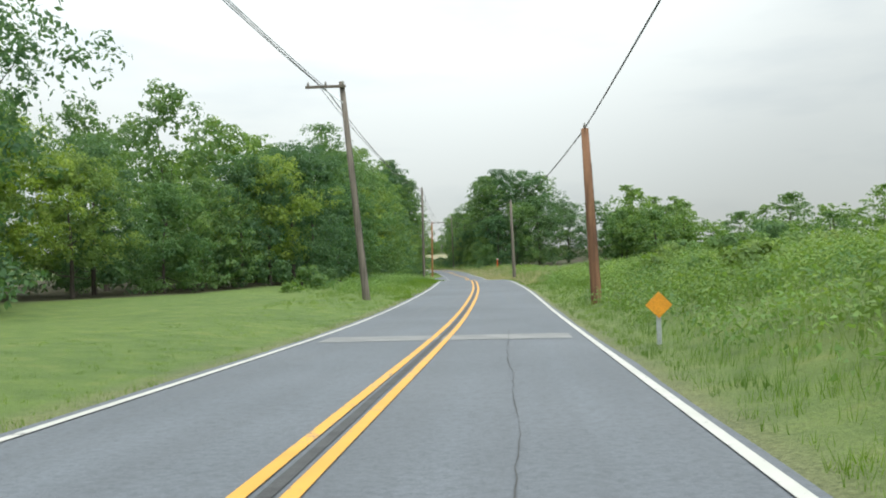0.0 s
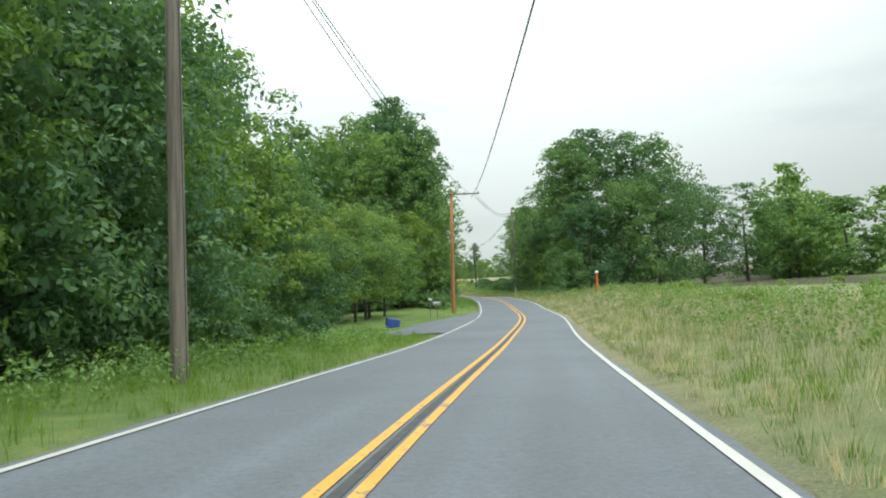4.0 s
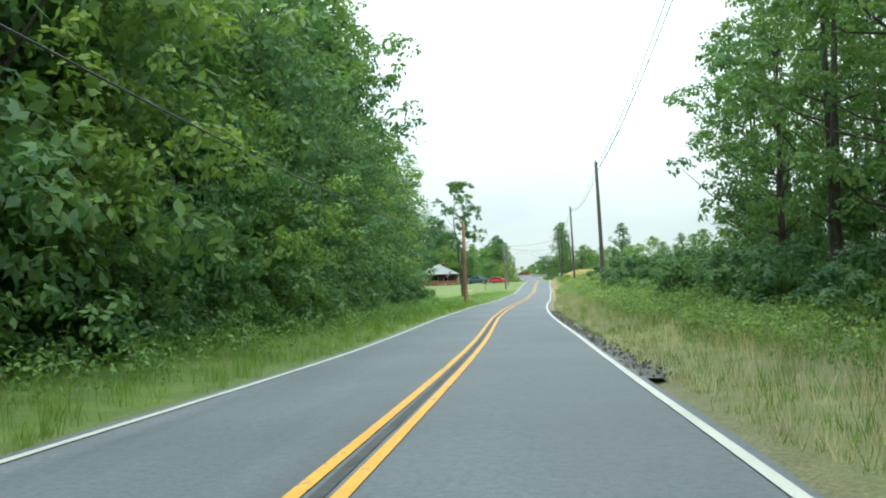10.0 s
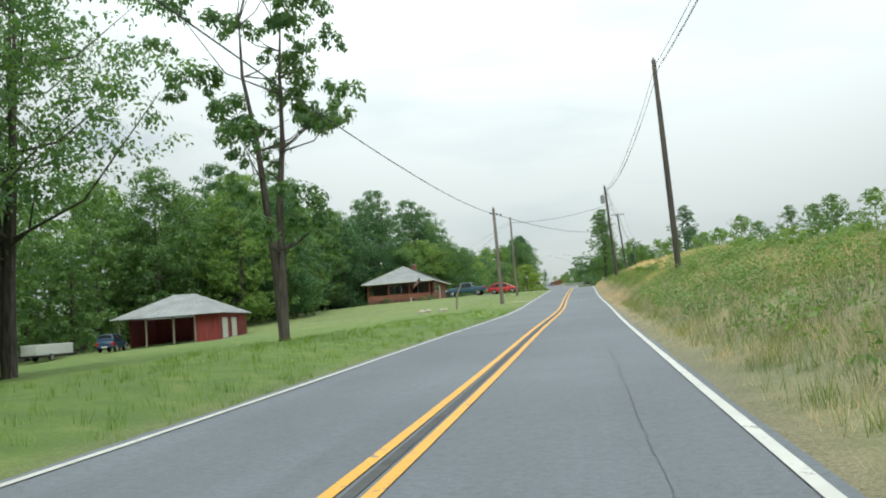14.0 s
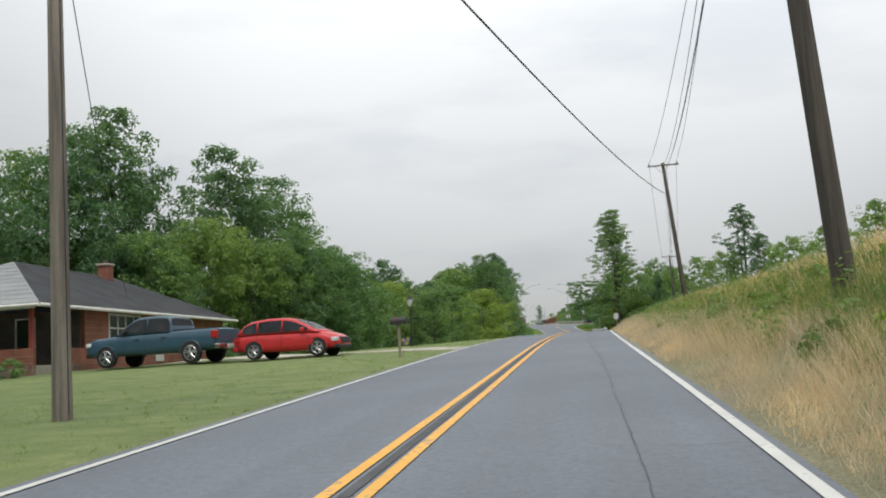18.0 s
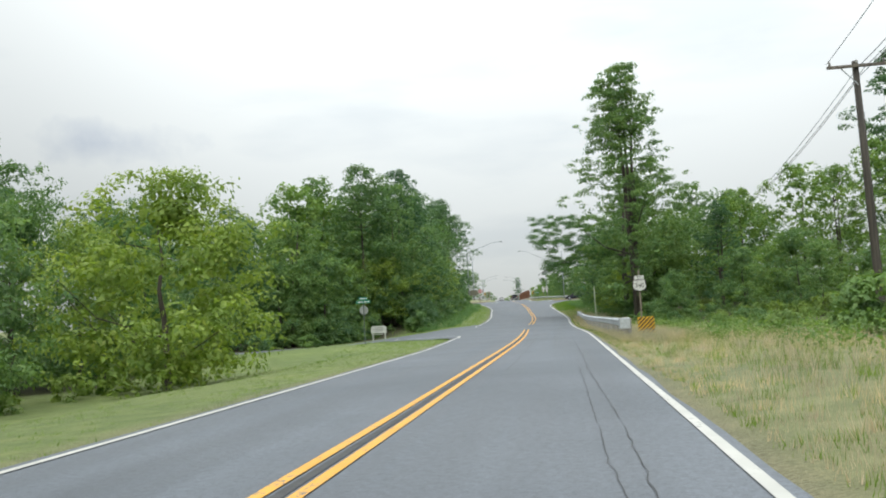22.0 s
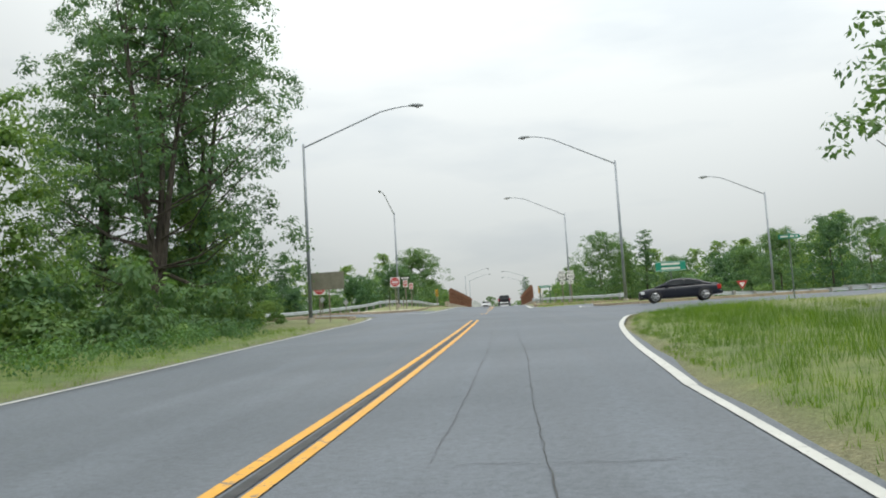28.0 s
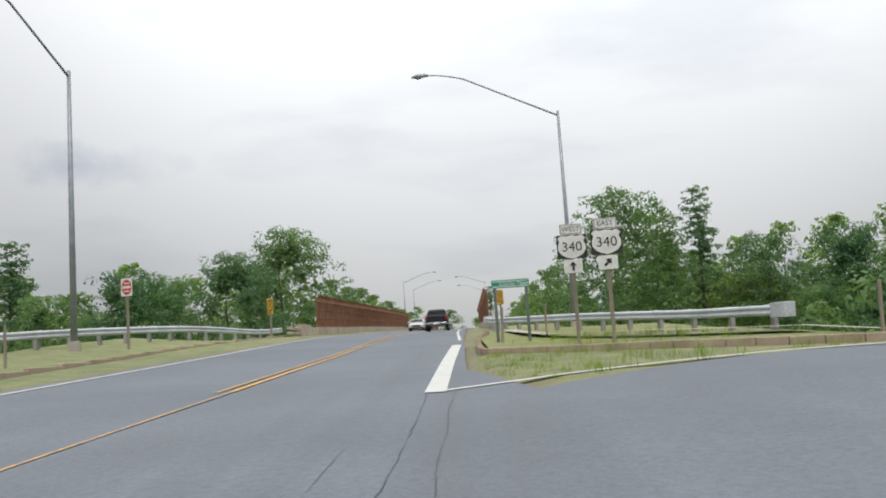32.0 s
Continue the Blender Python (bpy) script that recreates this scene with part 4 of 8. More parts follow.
tree_kind("spread", 39, 20.0, 6.5, 6.4, 96, 17000, 0.24, LEAF_A, 0.3, fill=0.4, limbs=18, shell=0.3, forks=3, core=10, lobes=4, droop=0.4)
tree_kind("round", 35, 8.2, 0.2, 4.6, 80, 11000, 0.22, LEAF_D, 0.16, top=0.1, skirt=0.3)
tree_kind("airy", 37, 19.0, 1.8, 5.2, 96, 27000, 0.22, LEAF_B, 0.2, fill=0.12, limbs=20, shell=0.2, squash=0.7, forks=4, slim=0.42, top=0.0, skirt=0.26, core=9, lobes=4, droop=0.5)
tree_kind("cedar", 36, 20.0, 0.6, 3.6, 90, 6500, 0.30, LEAF_B, 0.28, top=-0.45, fill=0.35, squash=0.5, skirt=0.34)
# far trees
tree_kind("far_a", 41, 15.0, 0.2, 5.8, 60, 3200, 0.62, LEAF_B, 0.3, limbs=3, big=1.1, skirt=0.36, core=5, lobes=5, corners=3)
tree_kind("far_b", 42, 12.0, 0.1, 5.2, 52, 3000, 0.6, LEAF_A, 0.3, limbs=3, big=1.1, skirt=0.36, core=5, lobes=5, corners=3)
tree_kind("far_c", 43, 18.0, 0.4, 5.4, 60, 3200, 0.62, LEAF_A, 0.3, limbs=3, big=1.1, skirt=0.36, core=5, lobes=5, corners=3)

# lighter crowns for the rows behind
tree_kind("back_a", 44, 19.0, 0.4, 5.6, 90, 5200, 0.5, LEAF_A, 0.3, limbs=5, big=1.1, skirt=0.32, core=6, lobes=5, corners=3)
tree_kind("back_b", 45, 21.0, 0.8, 5.2, 94, 5200, 0.5, LEAF_B, 0.3, limbs=5, big=1.1, skirt=0.3, core=6, lobes=5, corners=3)
tree_kind("back_c", 46, 17.0, 0.3, 5.8, 84, 5200, 0.5, LEAF_B, 0.3, limbs=5, big=1.1, skirt=0.32, core=6, lobes=5, corners=3)

TREE_WORDS = {
    "edge": "leafy broad tree at the wood's edge, branches to the ground", "tall": "tall dense broadleaf tree of the roadside woods",
    "open": "tall thin-crowned tree with bare limbs showing", "locust": "tall feathery locust tree with layered open crown",
    "spread": "tall spreading tree whose canopy reaches over the lawn",
    "airy": "tall many-stemmed tree with gaps of sky in its crown",
    "lawn": "broad green tree with a bare lower trunk on the lawn", "young": "slender forked tree with sparse crown on the lawn", "round": "bright yellow-green rounded tree beside the lawn",
    "cedar": "dark narrow conifer beyond the junction", "far": "distant broadleaf tree of a treeline", "back": "broadleaf tree deeper in the woods"}
JOINED = {"crown": [], "trunk": []}


def plant(key, s, l, scale=1.0, turn=None, wide=1.0, sink=0.0, lean=(0, 0)):
    x, y = spot(s, l)
    if abs(l) < 12 and paved(s, l, 0.4):
        return None
    kind = key.split("_")[0]
    t = RNG.random() * 360 if turn is None else turn
    m = pose(x, y, land(s, l) - sink, lean[0], lean[1], t) @ Matrix.Diagonal((scale * wide, scale * wide, scale, 1))
    crown, trunk = TREES[key]
    if kind in ("far", "back"):
        JOINED["crown"].append((crown, m))
        JOINED["trunk"].append((trunk, m))
        return None
    ob = thing("tree", m, TREE_WORDS[kind], "tree", "trees along the road")
    for nm, me in (("trunk", trunk), ("crown", crown)):
        o = new(nm, me)
        o.parent = ob
    return ob


def join(name, pieces, label, cat, parent=None):
    ob = new(name, fuse(name, pieces))
    if parent:
        ob.parent = parent
    return tagged(ob, label, cat, kind="stuff")


def wood_edge(s0, s1, step, depth, kinds, side, lo, hi, seed, jitter=1.2):
    """A row of trees along the road, depth(s) metres from its middle."""
    rng = np.random.default_rng(seed)
    s = s0
    while s < s1:
        plant(kinds[rng.integers(len(kinds))], s + rng.normal() * jitter * 0.6, side * (depth(s) + abs(rng.normal()) * jitter), lo + (hi - lo) * rng.random(), rng.random() * 360)
        s += step * (0.75 + 0.5 * rng.random())


EDGE, TALL = ["edge_a", "edge_b", "edge_c", "edge_d"], ["tall_a", "tall_b", "tall_c", "tall_d"]
# woods on the left of the first bend
wood_edge(-20, 60, 4.0, lambda s: lerp(s, [(-20, 24), (20, 25), (45, 18), (60, 14.5)]), EDGE, -1, 0.62, 0.85, 1)
wood_edge(60, 150, 4.6, lambda s: lerp(s, [(50, 15.5), (75, 11.6), (115, 11.2), (150, 14)]), EDGE, -1, 0.85, 1.15, 2, 0.6)
wood_edge(82, 142, 5.5, lambda s: lerp(s, [(82, 13.5), (110, 12.5), (142, 15.5)]), ["tall_c", "tall_a"], -1, 0.72, 0.9, 33, 0.6)
plant("tall_c", 26, -16.6, 0.72, 30)
wood_edge(-10, 200, 7.5, lambda s: lerp(s, [(-10, 34), (50, 24), (80, 18), (150, 23), (190, 20)]), ["back_a", "back_b", "back_c"], -1, 0.55, 0.75, 3)
wood_edge(0, 200, 10, lambda s: lerp(s, [(0, 42), (60, 31), (200, 28)]), ["back_a", "back_b", "back_c"], -1, 0.62, 0.8, 4)
# small lawn trees beside the driveway, and the tall belt after it
wood_edge(140, 176, 4.2, lambda s: lerp(s, [(140, 13.5), (176, 11.5)]), ["edge_d", "edge_d", "lawn"], -1, 0.68, 0.86, 5, 0.5)
wood_edge(184, 300, 4.6, lambda s: lerp(s, [(184, 13), (205, 9.3), (300, 9.6)]), EDGE, -1, 0.8, 1.1, 6, 0.7)
wood_edge(190, 318, 6.2, lambda s: lerp(s, [(190, 16), (206, 11.8), (300, 12.2), (318, 17)]), TALL, -1, 1.0, 1.22, 7)
wood_edge(190, 330, 8, lambda s: 20, ["back_a", "back_b", "back_c"], -1, 1.0, 1.2, 8)
for s, l, k, sc in ((257, 12.8, "tall_d", 0.95), (264, 12.2, "open_a", 0.92), (271, 12.6, "tall_d", 0.85), (280, 13.4, "open_a", 0.8)):
    plant(k, s, l, sc)
for s, l, k, sc in ((197, -12.5, "tall_a", 1.05), (204, -11.5, "tall_b", 1.05), (213, -11.5, "tall_d", 1.0), (220, -13, "tall_b", 0.9), (300, -14, "tall_d", 1.0), (322, -14.5, "tall_a", 0.85), (332, -15.5, "tall_c", 0.9), (340, -19, "tall_d", 1.0), (353, -20.5, "spread", 1.0), (347, -20, "spread", 1.05), (372, -25.4, "spread", 1.18), (366, -27, "spread", 1.1), (371, -31, "tall_a", 1.0), (364, -28, "tall_c", 1.05), (358, -25.5, "edge_b", 1.1), (621, -18.5, "tall_b", 0.86), (628, -16.5, "tall_a", 0.88), (636, -16.5, "tall_b", 0.88), (645, -16, "tall_c", 0.98), (655, -16, "tall_a", 0.95), (666, -17, "tall_c", 0.95),  (360, -27.5, "tall_a", 0.95), (372, -33, "tall_c", 0.95), (377, -36, "tall_a", 0.8), (384, -42, "tall_c", 0.8), (356, -26, "tall_b", 0.9), (446, -38, "tall_c", 1.02), (439, -41, "tall_a", 1.0), (458, -47, "tall_a", 1.12), (470, -47, "tall_b", 0.95), (481, -46, "tall_c", 1.08), (452, -43, "tall_c", 1.05), (450, -37.5, "edge_b", 1.0), (462, -41, "tall_a", 0.85), (472, -40, "tall_b", 0.75), (482, -40, "tall_c", 0.9), (606, -22.5, "tall_a", 0.62), (602.5, -27, "tall_b", 0.6), (601, -32, "tall_a", 0.7), (600, -38, "tall_b", 0.66), (608.5, -20, "edge_b", 0.8), (604, -23, "edge_a", 0.85), (601.5, -28, "edge_b", 0.85), (599, -34, "edge_a", 0.9)):
    plant(k, s, l, sc)
wood_edge(300, 342, 4.6, lambda s: lerp(s, [(300, 9.8), (318, 12.5), (342, 17)]), EDGE, -1, 0.8, 1.05, 30, 0.6)
# trees round the barn and house
wood_edge(318, 348, 6.5, lambda s: lerp(s, [(318, 15), (335, 22), (348, 30)]), ["tall_a", "tall_c", "edge_b"], -1, 0.75, 0.95, 9)
wood_edge(352, 440, 7.5, lambda s: lerp(s, [(352, 44), (400, 52), (440, 50)]), ["back_a", "back_b", "back_c"], -1, 0.72, 0.92, 10)
wood_edge(432, 500, 6.0, lambda s: lerp(s, [(432, 48), (455, 46), (500, 43)]), TALL[:3], -1, 0.86, 1.06, 36)
wood_edge(432, 500, 8, lambda s: 54, ["back_a", "back_b", "back_c"], -1, 0.9, 1.08, 37)
wood_edge(360, 560, 10, lambda s: 62, ["back_a", "back_b", "back_c"], -1, 0.75, 0.9, 11)
# woods from the lawn to the lane and on to the junction
wood_edge(486, 580, 5.5, lambda s: lerp(s, [(486, 33), (510, 25), (560, 21), (580, 22)]), EDGE, -1, 0.75, 0.95, 12)
wood_edge(484, 535, 6.5, lambda s: lerp(s, [(486, 40), (520, 31), (570, 28)]), TALL[:3], -1, 0.92, 1.1, 13)
wood_edge(537, 572, 6.5, lambda s: lerp(s, [(486, 40), (520, 31), (570, 28)]), TALL[:3], -1, 0.55, 0.7, 39)
wood_edge(490, 526, 6.5, lambda s: lerp(s, [(490, 29), (526, 23)]), ["edge_b", "edge_a", "edge_d"], -1, 1.1, 1.35, 40)
wood_edge(486, 572, 8, lambda s: lerp(s, [(486, 48), (520, 39), (570, 36)]), ["back_a", "back_b", "back_c"], -1, 0.62, 0.78, 34)
wood_edge(610, 700, 7.5, lambda s: lerp(s, [(612, 22), (690, 20)]), ["back_a", "back_b", "back_c"], -1, 0.68, 0.84, 35)
wood_edge(617, 694, 5.0, lambda s: lerp(s, [(616, 19), (626, 15), (650, 13.5), (690, 15.5)]), EDGE, -1, 0.7, 0.95, 14, 0.7)
wood_edge(608, 690, 9, lambda s: 29, ["back_a", "back_b", "back_c"], -1, 0.7, 0.88, 15)
plant("round", 557, -12.8, 0.98, 40)
plant("edge_b", 549, -16.5, 0.8)
plant("edge_a", 543, -18, 0.85)
plant("airy", 713.5, -16.8, 1.2, 10, 1.08)
plant("edge_c", 713, -18, 0.6)
plant("edge_a", 709, -15.5, 0.8)
plant("airy", 704, -15.5, 1.1, 55, 1.05)
plant("airy", 709, -20.5, 0.95, 130, 1.0)
plant("edge_c", 706, -17, 0.6)
# the lone lawn tree
plant("young", 367, -9.9, 1.03, 240)
# big trees on the right
for s, l, k, sc, w in ((236, 14.8, "tall_b", 1.0, 1.1), (242, 19, "tall_b", 1.1, 1.25), (246, 26, "tall_c", 1.4, 1.2), (232, 22, "edge_b", 1.35, 1.2), (250, 34, "tall_a", 1.2, 1.25),
                       (238, 30, "tall_c", 1.0, 1.2), (252, 17, "tall_a", 0.95, 1.0), (228, 16, "edge_b", 1.1, 1.1), (252, 43, "tall_c", 0.95, 1.1), (254, 52, "tall_a", 0.85, 1.2), (258, 62, "far_a", 0.9, 1.2)):
    plant(k, s, l, sc * 1.12, None, w)
wood_edge(222, 254, 4.8, lambda s: lerp(s, [(222, 11.5), (254, 11.0)]), EDGE, 1, 0.65, 0.95, 16, 0.6)
wood_edge(256, 292, 5.5, lambda s: lerp(s, [(256, 13.5), (292, 15)]), ["edge_c", "edge_a"], 1, 0.4, 0.6, 38, 0.6)
wood_edge(250, 305, 7, lambda s: 16, ["tall_d", "open_a", "tall_a"], 1, 0.7, 0.95, 17)
wood_edge(295, 345, 6, lambda s: lerp(s, [(295, 17), (320, 22), (345, 30)]), ["edge_c", "edge_a"], 1, 0.45, 0.65, 18)
# right-hand treeline far up the field
for k, (s, l) in enumerate(((254, 72), (257, 82), (260, 93), (264, 105), (270, 119), (277, 135), (286, 153), (296, 172))):
    plant(("far_a", "far_c", "far_b")[k % 3], s, l, 0.95 - 0.03 * k, None, 1.6)
wood_edge(255, 400, 9, lambda s: lerp(s, [(255, 62), (300, 80), (400, 140)]), ["far_a", "far_b", "far_c"], 1, 1.05, 1.4, 19, 3)
for k, (s, l) in enumerate(((310, 150), (320, 175), (330, 205), (338, 240), (350, 280), (372, 120), (362, 330), (380, 390), (390, 460), (400, 540), (410, 640))):
    plant(("far_a", "far_b", "far_c")[k % 3], s, l, 1.3, None, 1.4)
# right of the guard rail
plant("locust", 611.8, 10.4, 1.0, 20, 0.95)
plant("edge_c", 598.5, 12.2, 0.5)
plant("locust_b", 612, 18.5, 0.5, 120)
plant("locust_b", 608, 35, 1.1, 200)
plant("locust", 640, 13.5, 0.72, 250)
for s, l, k, sc in ((628, 11.2, "edge_a", 0.85), (634, 13, "tall_c", 0.75), (641, 11, "edge_b", 0.85), (650, 11.5, "edge_b", 0.95), (658, 13.5, "edge_a", 0.9)):
    plant(k, s, l, sc)
plant("tall_a", 684, 15.5, 0.75, 15)
plant("round", 630, 9.8, 0.5, 10)
plant("round", 623.5, 10.4, 0.55, 100)
wood_edge(524, 600, 6, lambda s: lerp(s, [(524, 22), (560, 20), (600, 17)]), ["edge_c", "edge_a"], 1, 0.45, 0.65, 20)
wood_edge(500, 640, 9, lambda s: lerp(s, [(500, 52), (560, 34), (640, 24)]), ["open_a", "back_a", "locust_b", "back_c"], 1, 0.6, 0.75, 21)
wood_edge(614, 668, 4.6, lambda s: lerp(s, [(614, 12.5), (640, 11.5), (668, 17)]), EDGE, 1, 0.65, 0.95, 22, 0.6)
wood_edge(618, 676, 8, lambda s: 22, ["back_a", "back_b", "back_c"], 1, 0.6, 0.8, 23)
# beyond the junction
wood_edge(700, 800, 5.5, lambda s: lerp(s, [(700, 60), (740, 46), (800, 30)]), ["far_a", "far_b"], -1, 0.5, 0.66, 24)
wood_edge(720, 900, 9, lambda s: lerp(s, [(720, 84), (800, 60), (900, 26)]), ["far_a", "far_c", "far_b"], -1, 0.85, 1.05, 25)
wood_edge(760, 880, 8, lambda s: lerp(s, [(760, 36), (800, 30), (880, 22)]), ["edge_a", "edge_b", "edge_d", "edge_b"], 1, 0.75, 0.95, 26)
wood_edge(765, 860, 7, lambda s: lerp(s, [(765, 44), (860, 30)]), ["tall_c", "tall_a", "back_a"], 1, 0.5, 0.62, 31)
wood_edge(754, 800, 4.5, lambda s: lerp(s, [(754, 38), (800, 25)]), ["edge_b", "edge_b", "edge_a"], -1, 0.68, 0.9, 32)
wood_edge(700, 900, 9, lambda s: lerp(s, [(700, 90), (760, 62), (900, 34)]), ["far_a", "far_c", "far_b"], 1, 0.75, 0.95, 27)
wood_edge(870, 1100, 12, lambda s: 20, ["far_b", "far_a"], -1, 0.5, 0.75, 28)
wood_edge(870, 1100, 12, lambda s: 22, ["far_b", "far_a"], 1, 0.5, 0.75, 29)
plant("cedar", 1090, 13, 0.95, 0, 1.3)
for s, l, k, sc in ((802, 17.5, "tall_c", 0.92), (808, 22, "tall_a", 0.8), (803, 25, "cedar", 0.85), (799, 21.5, "cedar", 0.72), (802, 30, "tall_c", 0.72), (798, 36, "edge_b", 1.1), (796, 42, "tall_a", 0.68),
                    (815, -14, "edge_b", 1.3), (819, -17, "tall_c", 0.75), (806, -17, "edge_b", 1.15), (799, -20, "edge_a", 1.25), (792, -21, "edge_b", 1.05), (786, -24, "edge_a", 0.95), (780, -27, "edge_b", 0.72), (773, -29, "edge_d", 0.5)):
    plant(k, s, l, sc)
plant("cedar", 800, -34, 0.8, 0, 1.4)
for k in range(26):
    plant(("far_a", "far_b", "far_c")[k % 3], 1150 + 8 * k % 60, -210 + 17 * k, 0.9, None, 1.2)
far_woods = thing("far_woods", Matrix(), "deeper and distant broadleaf woods along the road", "woods", kind="stuff")
join("crown", JOINED["crown"], "", "", far_woods)
join("trunk", JOINED["trunk"], "", "", far_woods)


# ---- shrubs, weeds and grass ----
def shrub_mesh(seed, h, r, n, leaves, size, mat):
    rng = np.random.default_rng(seed)
    cs, rs = crown_clumps(rng, h, 0.0, r, n, 0.0, fill=0.3)
    return leaf_mesh("shrub", cs, [q * 1.25 for q in rs], leaves, size, mat, rng, shell=0.35, corners=3, slim=0.6)


SHRUBS = [shrub_mesh(51, 1.5, 1.1, 16, 1100, 0.17, LEAF_A), shrub_mesh(52, 2.2, 1.5, 20, 1500, 0.19, LEAF_B), shrub_mesh(53, 1.1, 1.0, 14, 1000, 0.15, LEAF_C), shrub_mesh(54, 0.9, 0.8, 10, 700, 0.13, GRASS_G)]


UNDERGROWTH = []


def shrubs(s0, s1, step, l0, l1, side, kinds, lo, hi, seed, every=3):
    rng = np.random.default_rng(seed)
    for s in np.arange(s0, s1, step):
        l = side * (l0 + (l1 - l0) * rng.random())
        ss = s + rng.normal() * step * 0.4
        if abs(l) < 14 and paved(ss, l, 0.9):
            continue
        x, y = spot(ss, l)
        k = lo + (hi - lo) * rng.random()
        me, m = SHRUBS[kinds[rng.integers(len(kinds))]], pose(x, y, land(ss, l) - 0.1, 0, 0, rng.random() * 360) @ Matrix.Diagonal((k, k, k * (0.8 + 0.4 * rng.random()), 1))
        if rng.integers(every):
            UNDERGROWTH.append((me, m))
            continue
        ob = new("shrub", me)
        ob.matrix_world = m
        tagged(ob, "leafy green shrub in the rough roadside growth", "shrub", "roadside shrubs")


shrubs(-5, 62, 1.6, 7.5, 13, 1, [0, 2, 2, 3], 0.6, 1.0, 61)
shrubs(0, 70, 3.0, 12, 24, 1, [0, 1, 2], 0.6, 1.1, 62)
shrubs(70, 200, 6, 9, 26, 1, [2, 3], 0.4, 0.8, 63)
shrubs(48, 140, 2.4, 8.5, 10.5, -1, [0, 1, 3], 0.5, 0.9, 64)
shrubs(186, 318, 1.5, 7.4, 9.2, -1, [0, 1, 0], 0.6, 1.2, 65)
shrubs(214, 300, 1.7, 8.4, 10.5, 1, [0, 1, 2], 0.6, 1.1, 66)
shrubs(262, 352, 1.5, 8.0, 14, 1, [0, 2, 1], 0.6, 1.1, 67)
shrubs(300, 420, 2.2, 6.4, 12, 1, [2, 3], 0.4, 0.8, 68)
shrubs(398, 512, 1.3, 4.9, 6.6, 1, [3, 3, 2], 0.3, 0.55, 82)
shrubs(490, 585, 2.2, 22, 28, -1, [0, 1], 0.8, 1.3, 69)
shrubs(516, 620, 1.5, 11, 19, 1, [0, 2, 2], 0.6, 1.1, 70)
shrubs(618, 700, 1.4, 11, 14.5, -1, [0, 1, 1], 0.7, 1.3, 71)
shrubs(606, 620, 1.2, 17.5, 19, -1, [0, 1], 0.7, 1.1, 80)
shrubs(706, 719, 1.1, 12.5, 15.5, -1, [0, 1, 2], 0.5, 0.85, 79)
shrubs(540, 566, 1.8, 13.5, 16, -1, [2, 3], 0.6, 0.9, 72)
shrubs(612, 672, 1.5, 9.5, 12, 1, [0, 1, 2], 0.7, 1.2, 73)
shrubs(590, 614, 1.2, 9.2, 12, 1, [2, 3, 0], 0.4, 0.7, 78)
shrubs(140, 196, 1.6, 16.5, 20, -1, [0, 1, 1], 0.9, 1.4, 76)
shrubs(598, 616, 1.6, 19, 24, -1, [0, 1], 0.6, 1.0, 77)
shrubs(694, 790, 1.8, 26, 40, -1, [0, 1, 2], 0.9, 1.5, 74)
shrubs(752, 850, 2.2, 20, 30, 1, [0, 1, 2], 0.9, 1.4, 75)

join("undergrowth", UNDERGROWTH, "tangled leafy undergrowth along the woods and banks", "undergrowth")


def blades(name, p, h, width, mat, label, seed, bend=0.35):
    """Blades of grass, each one bent sliver."""
    rng = np.random.default_rng(seed)
    n = len(p)
    h = h[:, None] * (0.55 + 0.75 * rng.random((n, 1)))
    a = rng.random(n) * 6.283
    side = np.stack([np.cos(a), np.sin(a), 0 * a], 1) * (width * (0.6 + 0.8 * rng.random(n)))[:, None] * 0.5
    b = rng.random(n) * 6.283
    lean = np.stack([np.cos(b), np.sin(b), 0 * b], 1) * h * (bend * (0.3 + rng.random((n, 1))))
    up = np.array([0, 0, 1.0])
    quad = np.stack([p - side, p + side, p + up * h + lean], 1)
    me = bpy.data.meshes.new(name)
    me.vertices.add(n * 3)
    me.vertices.foreach_set("co", quad.astype("f").ravel())
    me.loops.add(n * 3)
    me.loops.foreach_set("vertex_index", np.arange(n * 3, dtype="i"))
    me.polygons.add(n)
    me.polygons.foreach_set("loop_start", np.arange(0, n * 3, 3, dtype="i"))
    me.materials.append(mat)
    me.update(calc_edges=True)
    return tagged(new(name, me), label, "grass", kind="stuff")


def meadow(name, side, s0, s1, n, near, far, tall, mat, label, seed, power=1.6, width=0.009, tuft=11, bend=0.4, skip=0.3):
    """Tufts of grass over a stretch of verge, denser near the road. tall(s, d): the height d metres from the road's edge."""
    rng = np.random.default_rng(seed)
    s = s0 + (s1 - s0) * rng.random(n)
    edge = np.interp(s, *zip(*RIGHT_LINE)) + 0.33 if side > 0 else -np.interp(s, *zip(*LEFT_LINE)) + 0.26
    d = near + (far - near) * rng.random(n) ** power
    l = side * (edge + d)
    keep = from_grid(PAVED, s, l) < 0.4
    keep &= np.sin(s * 1.3 + 2 * np.sin(l * 1.9)) + np.sin(l * 2.3 + s * 0.37) + rng.normal(size=n) * 0.8 > -2 + 2 * skip
    s, l, d = s[keep], l[keep], d[keep]
    h = tall(s, d)
    s, l, h = (np.repeat(q, tuft) for q in (s, l, h))
    r = 0.05 + 0.16 * h
    s, l = s + rng.normal(size=len(s)) * r, l + rng.normal(size=len(s)) * r
    p = np.column_stack([spots(s, l), from_grid(GROUND_Z, s, l) - 0.02])
    return blades(name, p, h, width, mat, label, seed, bend)


def mown(s):
    return np.interp(s, *zip((15, 1), (30, 1), (48, 0), (140, 0), (146, 1), (184, 1), (198, 0), (312, 0), (325, 0.3), (395, 0.4), (405, 1), (560, 1), (585, 0.5), (612, 0.4)))


